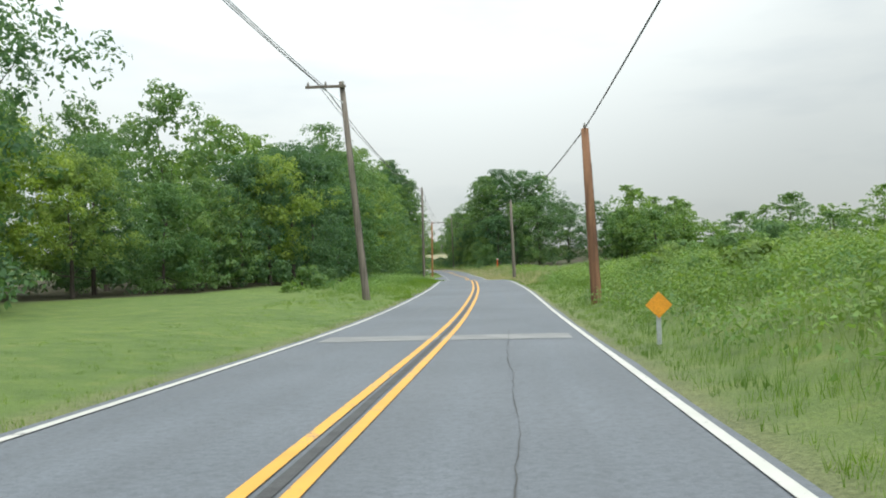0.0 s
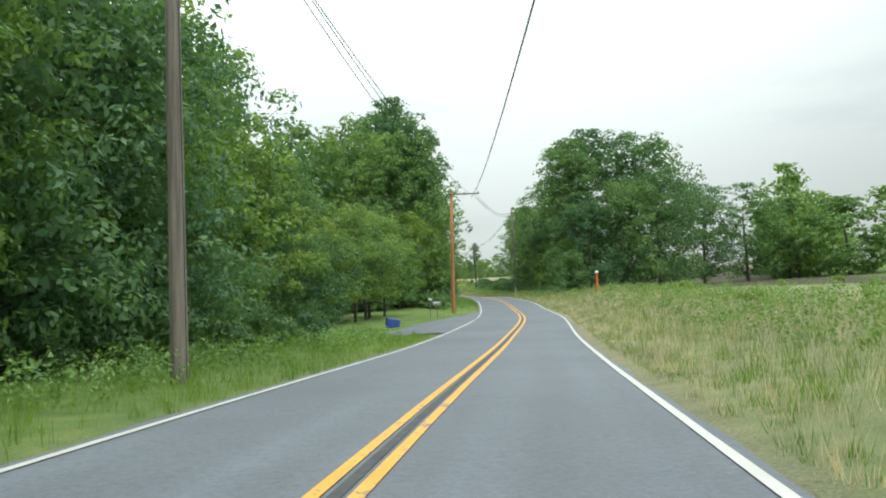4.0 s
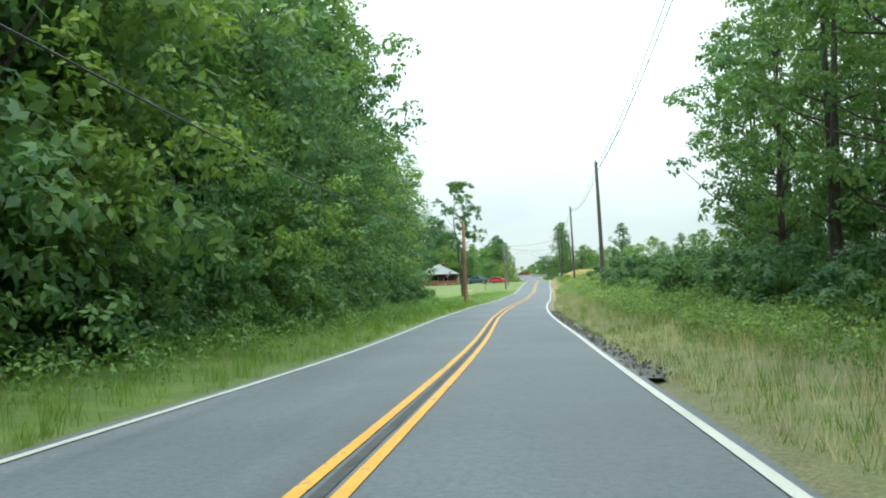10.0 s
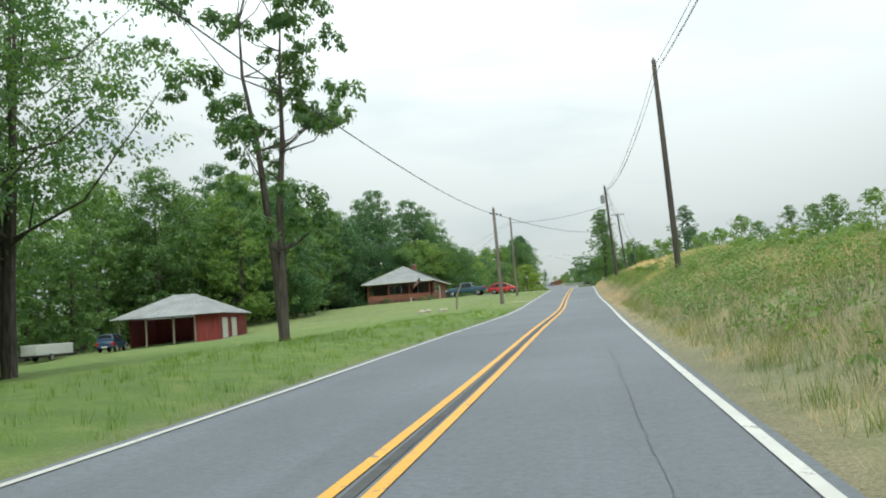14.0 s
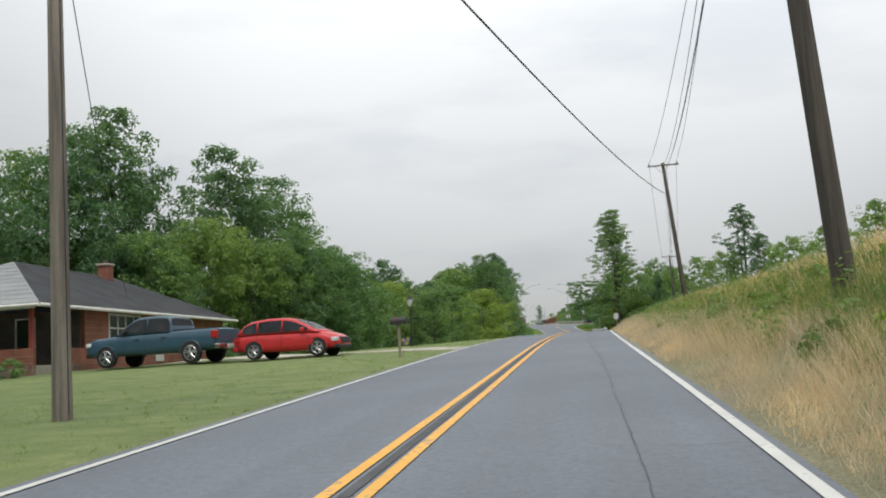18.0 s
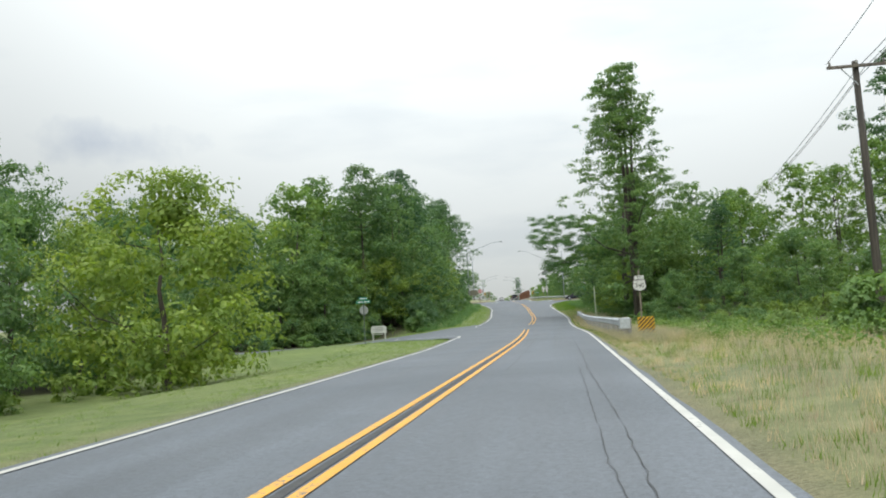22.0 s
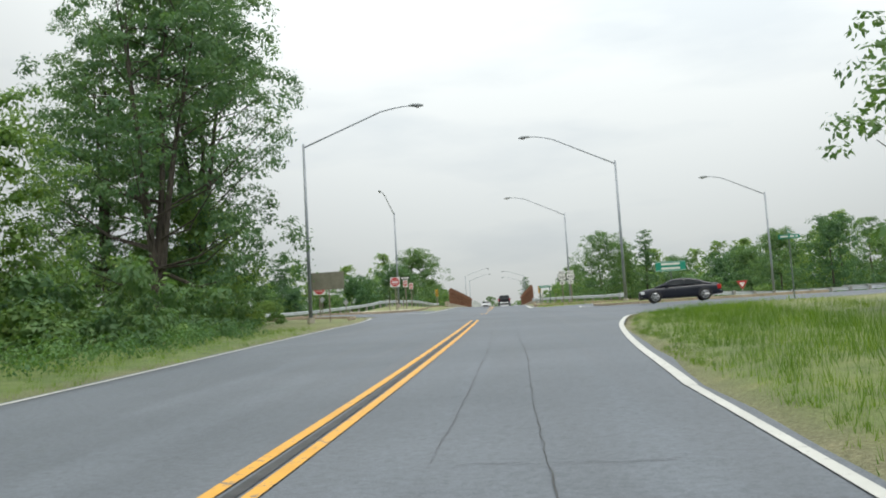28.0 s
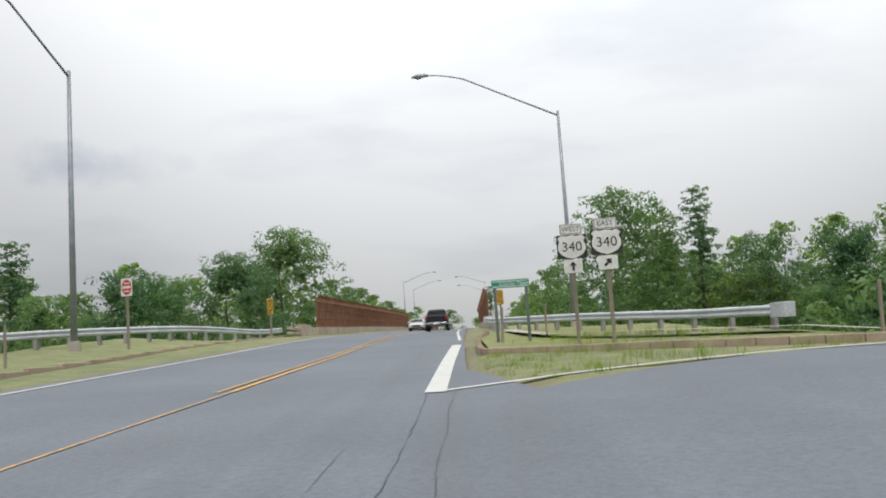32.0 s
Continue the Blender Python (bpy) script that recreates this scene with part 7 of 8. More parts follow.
_b.inputs["Specular IOR Level"].default_value = 0.6
RED_POST = flat("red_painted_wood", (0.30, 0.055, 0.04), 0.7)
# the porch's shade, put into a dark colour
SHADE = rough_mat("painted_porch_shade", (0.12, 0.10, 0.09), (0.07, 0.06, 0.055), 1.5, 20, 0.9)


def window(ob, x0, y, z0, w, h, panes=2, face=-1, side=None):
    """side None: in a wall along x; else in a wall along y at x = x0."""
    m = Matrix() if side is None else Matrix.Translation((x0, y, 0)) @ Matrix.Rotation(radians(90 * side), 4, "Z") @ Matrix.Translation((-x0, -y, 0))
    bm = bmesh.new()
    for a, b, c, d in ((x0, z0, w, 0.07), (x0, z0 + h - 0.07, w, 0.07), (x0, z0, 0.07, h), (x0 + w - 0.07, z0, 0.07, h)):
        box(bm, a, y - 0.05, b, a + c, y + 0.04, b + d, 0, m)
    win = part("window", bm, TRIM, ob)
    step = (w - 0.07) / panes
    for k in range(panes):
        bm = bmesh.new()
        box(bm, x0 + 0.06 + k * step, y - 0.012, z0 + 0.06, x0 + (k + 1) * step - 0.0, y + 0.0, z0 + h - 0.06, 0, m)
        part("pane", bm, DARK_GLASS, win)
        bm = bmesh.new()
        box(bm, x0 + 0.05 + (k + 1) * step - 0.025, y - 0.04, z0, x0 + 0.05 + (k + 1) * step + 0.025, y + 0.03, z0 + h, 0, m)
        part("mullion", bm, TRIM, win)
    return win


def house():
    z = land(466, -22) + 0.35
    x0, y0 = spot(463.5, -21.0)
    # x runs right of the road, y along it; the porch end faces the road's start
    ob = thing("house", pose(x0, y0, z, 0, 0, heading(466) + 3), "low red brick house with a dark roof and porch", "house")
    W, D = 9.6, 22.0
    bm = bmesh.new()
    box(bm, -W, 4.2, -1.2, 0, D, 2.55)
    part("wall", bm, BRICK, ob, "red brick walls")
    # courses of the road-facing wall
    for k in range(9):
        bm = bmesh.new()
        box(bm, 0.004, 4.2, 0.02 + k * 0.28, 0.012, D, 0.035 + k * 0.28)
        part("mortar_course", bm, BRICK_B, ob)
    porch = bmesh.new()
    box(porch, -W, 0, -1.3, 0, 0.22, 0.75, 0.01)
    box(porch, -W, 0.22, -1.3, -W + 0.22, 4.2, 0.75, 0.01)
    box(porch, -0.22, 2.4, -1.3, 0, 4.2, 0.75, 0.01)
    part("porch_wall", porch, BRICK, ob, "low red brick porch wall")
    for k in range(6):
        bm = bmesh.new()
        box(bm, -W, -0.006, -1.1 + k * 0.3, 0, -0.001, -1.085 + k * 0.3)
        part("mortar_course", bm, BRICK_B, ob)
    bm = bmesh.new()
    box(bm, -W, 0, -1.2, 0, 4.2, 0.02)
    part("porch_floor", bm, CONCRETE, ob)
    for x in (-W + 0.12, -W * 0.66, -W * 0.33, -0.12):
        bm = bmesh.new()
        box(bm, x - 0.09, 0.02, 0.7, x + 0.09, 0.2, 2.55, 0.01)
        part("porch_post", bm, RED_POST, ob, "red wooden porch post")
    bm = bmesh.new()
    box(bm, -W, 0.0, 2.42, 0, 0.2, 2.62, 0.01)
    part("porch_beam", bm, TRIM, ob)
    # dark sheet just before the bricks paints the shade under the porch roof
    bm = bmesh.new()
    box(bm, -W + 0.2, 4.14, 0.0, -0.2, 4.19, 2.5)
    part("porch_shade_panel", bm, SHADE, ob, "dark panel that paints the porch's shade on its back wall")
    window(ob, -7.2, 4.12, 0.9, 2.2, 1.3, 2)
    window(ob, -3.4, 4.12, 0.2, 1.0, 2.1, 1)
    # hipped roof with wide eaves
    e, r = 0.75, 5.35
    rx = -W / 2
    a, b, c, d = (-W - e, -e, 2.6), (e, -e, 2.6), (e, D + e, 2.6), (-W - e, D + e, 2.6)
    p, q = (rx, 6.2, r), (rx, D - 6.2, r)
    for nm, pts, mat, lab in (("roof_front", (a, b, p, p), ROOF_PALE, "pale hip of the roof over the porch"), ("roof_side", (b, c, q, p), ROOF_DARK, "dark shingle slope"),
                              ("roof_back", (c, d, q, q), ROOF_DARK, ""), ("roof_side", (d, a, p, q), ROOF_DARK, "dark shingle slope")):
        bm = bmesh.new()
        v = [bm.verts.new(x) for x in pts[:3]] if pts[2] == pts[3] else [bm.verts.new(x) for x in pts]
        bm.faces.new(v)
        bmesh.ops.solidify(bm, geom=bm.faces[:], thickness=0.09)
        part(nm, bm, mat, ob, lab)
    for k in range(1, 11):
        u = k / 11
        bm = bmesh.new()
        la, lb = Vector(a).lerp(Vector(p), u), Vector(b).lerp(Vector(p), u)
        tube(bm, [la + Vector((0.1, -0.015, 0.012)), lb + Vector((-0.1, -0.015, 0.012))], 0.016, 4)
        part("roof_seam", bm, ROOF_PALE, ob)
    for pts in ((a, b), (b, c)):
        bm = bmesh.new()
        d0 = Vector(pts[1]) - Vector(pts[0])
        tube(bm, [Vector(pts[0]) + Vector((0, 0, -0.1)), Vector(pts[1]) + Vector((0, 0, -0.1))], 0.09, 6)
        part("gutter", bm, TRIM, ob, "white gutter")
    bm = bmesh.new()
    box(bm, -4.6, 14.1, 3.6, -3.95, 14.75, 5.95, 0.02)
    ch = part("chimney", bm, BRICK, ob, "red brick chimney")
    bm = bmesh.new()
    box(bm, -4.68, 14.02, 5.84, -3.87, 14.83, 5.97, 0.02)
    part("cap", bm, CONCRETE, ch)
    part("flue", bar([(-4.27, 14.4, 5.9), (-4.27, 14.4, 6.2)], 0.16, 10), POLE_DARK, ch)
    bm = bmesh.new()
    box(bm, -0.02, 6.4, 1.0, 0.05, 9.9, 2.45)
    bay = part("bay_frame", bm, TRIM, ob, "white window frame beside the driveway")
    for k in range(4):
        for j in range(2):
            bm = bmesh.new()
            box(bm, 0.052, 6.52 + k * 0.85, 1.1 + j * 0.66, 0.06, 7.25 + k * 0.85, 1.68 + j * 0.66)
            part("pane", bm, DARK_GLASS, bay)
    bm = bmesh.new()
    box(bm, -0.02, 11.6, 0.0, 0.06, 12.6, 2.1)
    part("door", bm, TRIM, ob, "white side door")
    return ob


house()


def flag():
    ob = thing("flag", at(462.6, -22.4) , "striped flag on a slanting pole at the porch", "flag")
    base, tip = Vector((0, 0.2, 2.5)), Vector((0.35, -0.9, 3.5))
    part("pole", bar([base, tip], 0.018, 6), TRIM, ob)
    fr, fb, fw = flat("flag_red", (0.5, 0.03, 0.05), 0.8), flat("flag_blue", (0.03, 0.05, 0.2), 0.8), flat("flag_white", (0.7, 0.7, 0.7), 0.8)
    up = (base - tip).normalized()
    out = Vector((-0.75, 0.05, -0.6)).normalized()
    for k in range(13):
        bm = bmesh.new()
        rows = []
        for i in range(9):
            x = i / 8 * 1.45
            w = 0.05 * math.sin(i * 1.3)
            rows.append([bm.verts.new(tip + up * (0.06 + (k + t) * 0.07) + out * x + Vector((0, w, -0.02 * i))) for t in (0, 1)])
        for p, q in zip(rows, rows[1:]):
            bm.faces.new((p[0], q[0], q[1], p[1]))
        bmesh.ops.solidify(bm, geom=bm.faces[:], thickness=0.006)
        part("stripe", bm, fw if k % 2 else fr, ob)
    bm = bmesh.new()
    c = [tip + up * (0.06 + t * 0.07) + out * x + Vector((0, 0.03, 0.0)) for t, x in ((0, 0), (7, 0), (7, 0.6), (0, 0.6))]
    for off in (-0.06, 0.06):
        bm.faces.new([bm.verts.new(p + Vector((0, off, 0))) for p in c])
    part("canton", bm, fb, ob)
    return ob


flag()


# ---- the open barn ----
def barn():
    x0, y0 = spot(412.2, -32.2)
    z = land(413, -37)
    ob = thing("barn", pose(x0, y0, z, 0, 0, heading(412) + 8), "open-fronted red shed with pale metal roof, white doors", "barn")
    W, D, H = 9.6, 10.5, 2.7
    red = rough_mat("red_barn_boards", (0.28, 0.05, 0.045), (0.18, 0.03, 0.03), 1.0, 18, 0.85, stretch=(8, 8, 0.4))
    for nm, b in (("side_wall", (-0.12, 0, -0.6, 0, D, H)), ("back_wall", (-W, D - 0.12, -0.8, 0, D, H)), ("end_wall", (-W, 3.0, -0.8, -W + 0.12, D, H)), ("front_panel", (-2.2, 0, -0.6, -0.12, 0.12, H))):
        bm = bmesh.new()
        box(bm, *b)
        part(nm, bm, red, ob)
    for k in range(26):
        bm = bmesh.new()
        box(bm, 0.002, 0.1 + k * 0.43, -0.4, 0.02, 0.13 + k * 0.43, H)
        part("batten", bm, red, ob)
    for k, y in enumerate((1.0, 4.4)):
        bm = bmesh.new()
        box(bm, 0.022, y, -0.3, 0.05, y + 1.9, 2.25, 0.01)
        d = part("door", bm, TRIM, ob, "white panelled door")
        for j in range(3):
            bm = bmesh.new()
            box(bm, 0.052, y + 0.2, 0.0 + j * 0.72, 0.06, y + 1.7, 0.5 + j * 0.72)
            part("panel", bm, TRIM, d)
    for x in (-W + 0.1, -W * 0.72, -W * 0.45, -2.3):
        bm = bmesh.new()
        box(bm, x - 0.08, 0.0, -0.8, x + 0.08, 0.16, H, 0.01)
        part("post", bm, POST_WOOD, ob)
    e, r = 0.6, 4.9
    a, b, c, d = (-W - e, -e, H), (e, -e, H), (e, D + e, H), (-W - e, D + e, H)
    p, q = (-W * 0.62, D / 2, r), (-W * 0.38, D / 2, r)
    for pts in ((a, b, q, p), (b, c, q), (c, d, p, q), (d, a, p)):
        bm = bmesh.new()
        bm.faces.new([bm.verts.new(x) for x in pts])
        bmesh.ops.solidify(bm, geom=bm.faces[:], thickness=0.06)
        part("roof_slope", bm, ROOF_PALE, ob, "pale metal roof slope")
    for k in range(1, 14):
        u = k / 14
        bm = bmesh.new()
        tube(bm, [Vector(a).lerp(Vector(b), u) + Vector((0, 0, 0.02)), Vector(p).lerp(Vector(q), u) + Vector((0, 0, 0.02))], 0.025, 4)
        part("roof_rib", bm, ROOF_PALE, ob)
    return ob


barn()

# ---- vehicles ----
RUBBER = rough_mat("tyre_rubber", (0.03, 0.03, 0.032), (0.018, 0.018, 0.02), 6, 40, 0.9)
RIM = rough_mat("alloy_rim", (0.55, 0.56, 0.58), (0.4, 0.41, 0.43), 4, 30, 0.3, 0.8, 0.05)
LAMP_RED = flat("red_lamp", (0.45, 0.02, 0.02), 0.25)
LAMP_CLEAR = flat("clear_lamp", (0.7, 0.72, 0.74), 0.15)
CHROME = rough_mat("chrome", (0.6, 0.6, 0.62), (0.5, 0.5, 0.52), 4, 30, 0.15, 0.95, 0.02)
TRIM_BLACK = flat("black_plastic", (0.02, 0.02, 0.022), 0.6)


def paint(name, colour):
    m, n, l, b = material(name, 0.32)
    co = n.new("ShaderNodeTexCoord").outputs["Object"]
    f = noise_node(n, l, co, 2.5, 4)
    l.new(ramp_node(n, l, f, [(0.3, tuple(c * 0.85 for c in colour)), (0.7, colour)]), b.inputs["Base Color"])
    b.inputs["Coat Weight"].default_value = 0.25
    b.inputs["Specular IOR Level"].default_value = 0.3
    return m


def loft(sections):
    """A shell through cross sections: each (x, [(y, z), ...]), closed at both ends."""
    bm = bmesh.new()
    rings = [[bm.verts.new((x, y, z)) for y, z in pts] for x, pts in sections]
    n = len(rings[0])
    for a, b in zip(rings, rings[1:]):
        for k in range(n):
            bm.faces.new((a[k], a[(k + 1) % n], b[(k + 1) % n], b[k]))
    bm.faces.new(rings[0][::-1])
    bm.faces.new(rings[-1])
    return bm


def ring(w, z0, z1):
    """Section of a body from sill to shoulder, a little crowned on top."""
    h = z1 - z0
    half = [(w - 0.10, z0), (w - 0.02, z0 + 0.12 * h), (w, z0 + 0.34 * h), (w - 0.004, z0 + 0.62 * h), (w - 0.025, z1 - 0.11), (w - 0.10, z1 - 0.02), (w * 0.5, z1 + 0.018)]
    return [(-y, z) for y, z in half] + half[::-1]


def wheel(ob, x, y, r, w):
    side = 1 if y > 0 else -1
    ty = part("tyre", bar([(x, y - side * w, r), (x, y - side * w * 0.85, r), (x, y - side * 0.02, r), (x, y, r)], [r * 0.86, r, r, r * 0.86], 24), RUBBER, ob, smooth_it=False)
    rim = part("rim", bar([(x, y - side * 0.03, r), (x, y + side * 0.006, r)], [r * 0.68, r * 0.66], 20), TRIM_BLACK, ty)
    hoop = [(x + math.cos(t) * r * 0.66, y + side * 0.010, r + math.sin(t) * r * 0.66) for t in np.linspace(0, 2 * math.pi, 21)]
    part("rim_lip", tube(bmesh.new(), hoop, r * 0.05, 5, False), RIM, ty)
    for k in range(5):
        t = 1.2566 * k + 0.3
        bm = bmesh.new()
        for e in (-0.2, 0.2):
            tube(bm, [(x, y + side * 0.016, r), (x + math.cos(t + e) * r * 0.64, y + side * 0.012, r + math.sin(t + e) * r * 0.64)], [r * 0.08, r * 0.06], 5)
        part("spoke", bm, RIM, ty)
    return ty


def vehicle(name, m, colour, label, cat, W, wr, axle, body, roof, pillars, screens, pickup=False):
    """body: (x, half width, low, high) from tail to nose; roof: (x, z) from the rear window's foot to the windscreen's;
    pillars: x of the posts between side windows; screens: x ranges of the rear window and the windscreen."""
    ob = thing(name, m, label, cat, "vehicles")
    pm = paint("car_paint", colour)
    cols = list(zip(*body))

    def lower(x):
        return [float(np.interp(x, cols[0], cols[i])) for i in (1, 2, 3)]

    line = spline([(x, z, 0) for x, z in roof], 8)

    def top(x):
        return float(np.interp(x, line[:, 0], line[:, 1]))

    tail, nose, w = body[0][0], body[-1][0], W / 2
    part("body", loft([(x, ring(*lower(x))) for x in np.linspace(tail, nose, 34)]), pm, ob, smooth_it=True)
    belt = lower((roof[0][0] + roof[-1][0]) / 2)[2] - 0.03
    wide = w * 0.945

    def side_y(z):
        return wide - 0.30 * max(0.0, z - belt)

    sections = []
    for x in np.linspace(roof[0][0], roof[-1][0], 26):
        z = max(top(x), belt + 0.03)
        half = [(wide, belt - 0.02), (side_y(z - 0.05), max(belt, z - 0.05)), (side_y(z) - 0.07, z), (side_y(z) * 0.5, z + 0.015)]
        sections.append((x, [(-p, q) for p, q in half] + half[::-1]))
    part("cabin", loft(sections), pm, ob, smooth_it=True)
    for sd in (-1, 1):
        for xa, xb in zip(pillars, pillars[1:]):
            xs = [x for x in np.linspace(xa + 0.035, xb - 0.035, 10) if top(x) - 0.085 > belt + 0.08]
            pts = [(x, belt + 0.055) for x in xs] + [(x, top(x) - 0.085) for x in xs[::-1]]
            bm = bmesh.new()
            bm.faces.new([bm.verts.new((x, sd * (side_y(z) + 0.008), z)) for x, z in pts])
            bmesh.ops.solidify(bm, geom=bm.faces[:], thickness=0.006)
            part("side_window", bm, DARK_GLASS, ob)
        front = pillars[-1]
        bm = bmesh.new()
        box(bm, front - 0.30, sd * (w + 0.03) - 0.10, belt + 0.02, front - 0.16, sd * (w + 0.03) + 0.09, belt + 0.17, 0.035)
        part("mirror", bm, TRIM_BLACK if pickup else pm, ob)
        for x in pillars[1:]:
            bw, low, high = lower(x)
            bm = bmesh.new()
            box(bm, x - 0.007, sd * bw - 0.003, low + 0.12, x + 0.007, sd * bw + 0.002, high - 0.1)
            part("door_seam", bm, TRIM_BLACK, ob)
            bm = bmesh.new()
            box(bm, x - 1.02 + 0.12, sd * bw - 0.01, high - 0.24, x - 1.02 + 0.32, sd * bw + 0.02, high - 0.19, 0.008)
            part("door_handle", bm, pm if not pickup else TRIM_BLACK, ob)
        for x in axle:
            bw, low, high = lower(x)
            r = wr + 0.06
            arch = [(x + r * math.cos(t), wr + r * math.sin(t)) for t in np.linspace(0, math.pi, 15)]
            # flat black plate on the body side paints the arch's dark hollow
            part("wheel_well_shade_plate", plate([(x + r, low + 0.01)] + arch + [(x - r, low + 0.01)], 0.05, Matrix.Translation((0, sd * (bw - 0.018), 0))), TRIM_BLACK, ob)
            part("wheel_arch", tube(bmesh.new(), [(p, sd * (bw - 0.004), q) for p, q in arch], 0.022, 5), pm, ob)
            wheel(ob, x, sd * (bw + 0.012), wr, 0.22)
    for (xa, xb), nm in zip(screens, ("rear_window", "windscreen")):
        bm = bmesh.new()
        rows = []
        for x in np.linspace(xa, xb, 8):
            z = top(x)
            y = (side_y(z) - 0.05) * 0.93
            rows.append([bm.verts.new((x, -y, z + 0.012)), bm.verts.new((x, 0, z + 0.03)), bm.verts.new((x, y, z + 0.012))])
        for p, q in zip(rows, rows[1:]):
            for k in (0, 1):
                bm.faces.new((p[k], q[k], q[k + 1], p[k + 1]))
        bmesh.ops.solidify(bm, geom=bm.faces[:], thickness=0.008)
        part(nm, bm, DARK_GLASS, ob)
    (tw, tl, tz), (nw, nl, nz) = lower(tail + 0.12), lower(nose - 0.22)
    for sd in (-1, 1):
        bm = bmesh.new()
        box(bm, tail - 0.02, sd * (tw - 0.11) - 0.13, tz - 0.40, tail + 0.22, sd * (tw - 0.11) + 0.125, tz - 0.10, 0.03)
        part("tail_lamp", bm, LAMP_RED, ob)
        bm = bmesh.new()
        box(bm, nose - 0.34, sd * (nw - 0.16) - 0.17, nz - 0.26, nose - 0.06, sd * (nw - 0.16) + 0.165, nz - 0.09, 0.04)
        part("head_lamp", bm, LAMP_CLEAR, ob)
    bm = bmesh.new()
    box(bm, nose - 0.12, -0.52, nl + 0.16, nose + 0.015, 0.52, nl + 0.40, 0.03)
    part("grille", bm, TRIM_BLACK, ob)
    bm = bmesh.new()
    box(bm, nose - 0.30, -nw * 0.94, nl - 0.03, nose + 0.01, nw * 0.94, nl + 0.13, 0.05)
    part("bumper", bm, TRIM_BLACK, ob)
    bm = bmesh.new()
    box(bm, tail - 0.10, -tw * 0.97, tl + 0.0, tail + 0.12, tw * 0.97, tl + 0.2, 0.05)
    part("bumper", bm, CHROME if pickup else pm, ob)
    bm = bmesh.new()
    box(bm, tail - 0.125, -0.26, tl + 0.03, tail - 0.10, 0.26, tl + 0.16)
    part("number_plate", bm, SIGN_WHITE, ob, "plain pale number plate")
    if pickup:
        bm = bmesh.new()
        box(bm, tail + 0.14, -w + 0.16, tz - 0.05, roof[0][0] - 0.04, w - 0.16, tz + 0.022)
        part("bed", bm, TRIM_BLACK, ob, "black bed cover")
        bm = bmesh.new()
        box(bm, tail - 0.03, -tw + 0.16, tl + 0.22, tail + 0.02, tw - 0.16, tz - 0.04, 0.02)
        part("tailgate", bm, pm, ob)
    return ob


TRUCK = [(-2.95, 0.88, 0.62, 1.26), (-2.85, 0.97, 0.52, 1.32), (-1.0, 1.0, 0.46, 1.30), (1.2, 1.0, 0.46, 1.27), (1.6, 1.0, 0.46, 1.25), (2.45, 0.97, 0.46, 1.19), (2.8, 0.92, 0.48, 1.10), (2.95, 0.80, 0.52, 0.98)]
TRUCK_ROOF = [(-0.98, 1.30), (-0.93, 1.62), (-0.82, 1.86), (-0.4, 1.93), (0.35, 1.93), (0.72, 1.86), (1.1, 1.6), (1.5, 1.26)]
TRUCK_FORM = (2.0, 0.41, (-1.85, 1.92), TRUCK, TRUCK_ROOF, (-0.95, 0.12, 1.32), ((-0.95, -0.86), (0.78, 1.42)), True)
HATCH = [(-2.1, 0.70, 0.44, 0.86), (-2.0, 0.84, 0.34, 0.98), (-1.3, 0.88, 0.28, 1.0), (0.2, 0.885, 0.25, 0.97), (1.1, 0.88, 0.26, 0.95), (1.55, 0.85, 0.28, 0.90), (1.95, 0.76, 0.30, 0.78), (2.15, 0.58, 0.34, 0.66)]
HATCH_FORM = (1.78, 0.335, (-1.28, 1.32), HATCH, [(-2.0, 0.99), (-1.78, 1.26), (-1.5, 1.44), (-0.9, 1.53), (-0.2, 1.54), (0.3, 1.46), (0.8, 1.26), (1.35, 0.95)], (-1.78, -1.15, -0.12, 0.98), ((-1.9, -1.58), (0.36, 1.22)))
SEDAN = [(-2.5, 0.76, 0.46, 0.92), (-2.38, 0.90, 0.36, 1.04), (-1.5, 0.95, 0.28, 1.06), (0.3, 0.95, 0.25, 1.0), (1.2, 0.94, 0.26, 0.97), (1.7, 0.93, 0.27, 0.93), (2.25, 0.88, 0.29, 0.82), (2.48, 0.70, 0.34, 0.70)]
SEDAN_FORM = (1.9, 0.36, (-1.52, 1.53), SEDAN, [(-2.0, 1.05), (-1.6, 1.17), (-1.1, 1.35), (-0.55, 1.45), (0.0, 1.47), (0.45, 1.40), (0.95, 1.19), (1.5, 0.98)], (-1.42, -0.30, 1.02), ((-1.85, -1.08), (0.46, 1.36)))
JEEP = [(-1.9, 0.7, 0.45, 0.95), (-1.8, 0.8, 0.4, 1.0), (0.4, 0.82, 0.4, 1.0), (1.1, 0.8, 0.4, 0.98), (1.8, 0.76, 0.42, 0.9), (1.9, 0.6, 0.5, 0.8)]
vehicle("pickup_truck", at(464.3, -15.6, 0.02, 174) @ Matrix.Scale(1.04, 4), (0.040, 0.085, 0.125), "blue crew-cab pickup truck parked beside the house", "pickup truck", *TRUCK_FORM)
vehicle("hatchback", at(464.6, -10.0, 0.02, -4) @ Matrix.Scale(1.05, 4), (0.50, 0.03, 0.035), "red compact hatchback parked on the driveway", "car", *HATCH_FORM)
vehicle("sedan", at(718.0, 12.9, 0.03, 174), (0.012, 0.014, 0.024), "dark navy saloon car waiting at the junction", "car", *SEDAN_FORM)
vehicle("pickup_truck", on_road(806, 1.9, 0.01, 90), (0.010, 0.012, 0.016), "black pickup truck driving ahead on the road", "pickup truck", *TRUCK_FORM)
vehicle("sedan", on_road(835, -1.8, 0.01, -90), (0.5, 0.51, 0.52), "silver saloon car on the bridge", "car", *SEDAN_FORM)
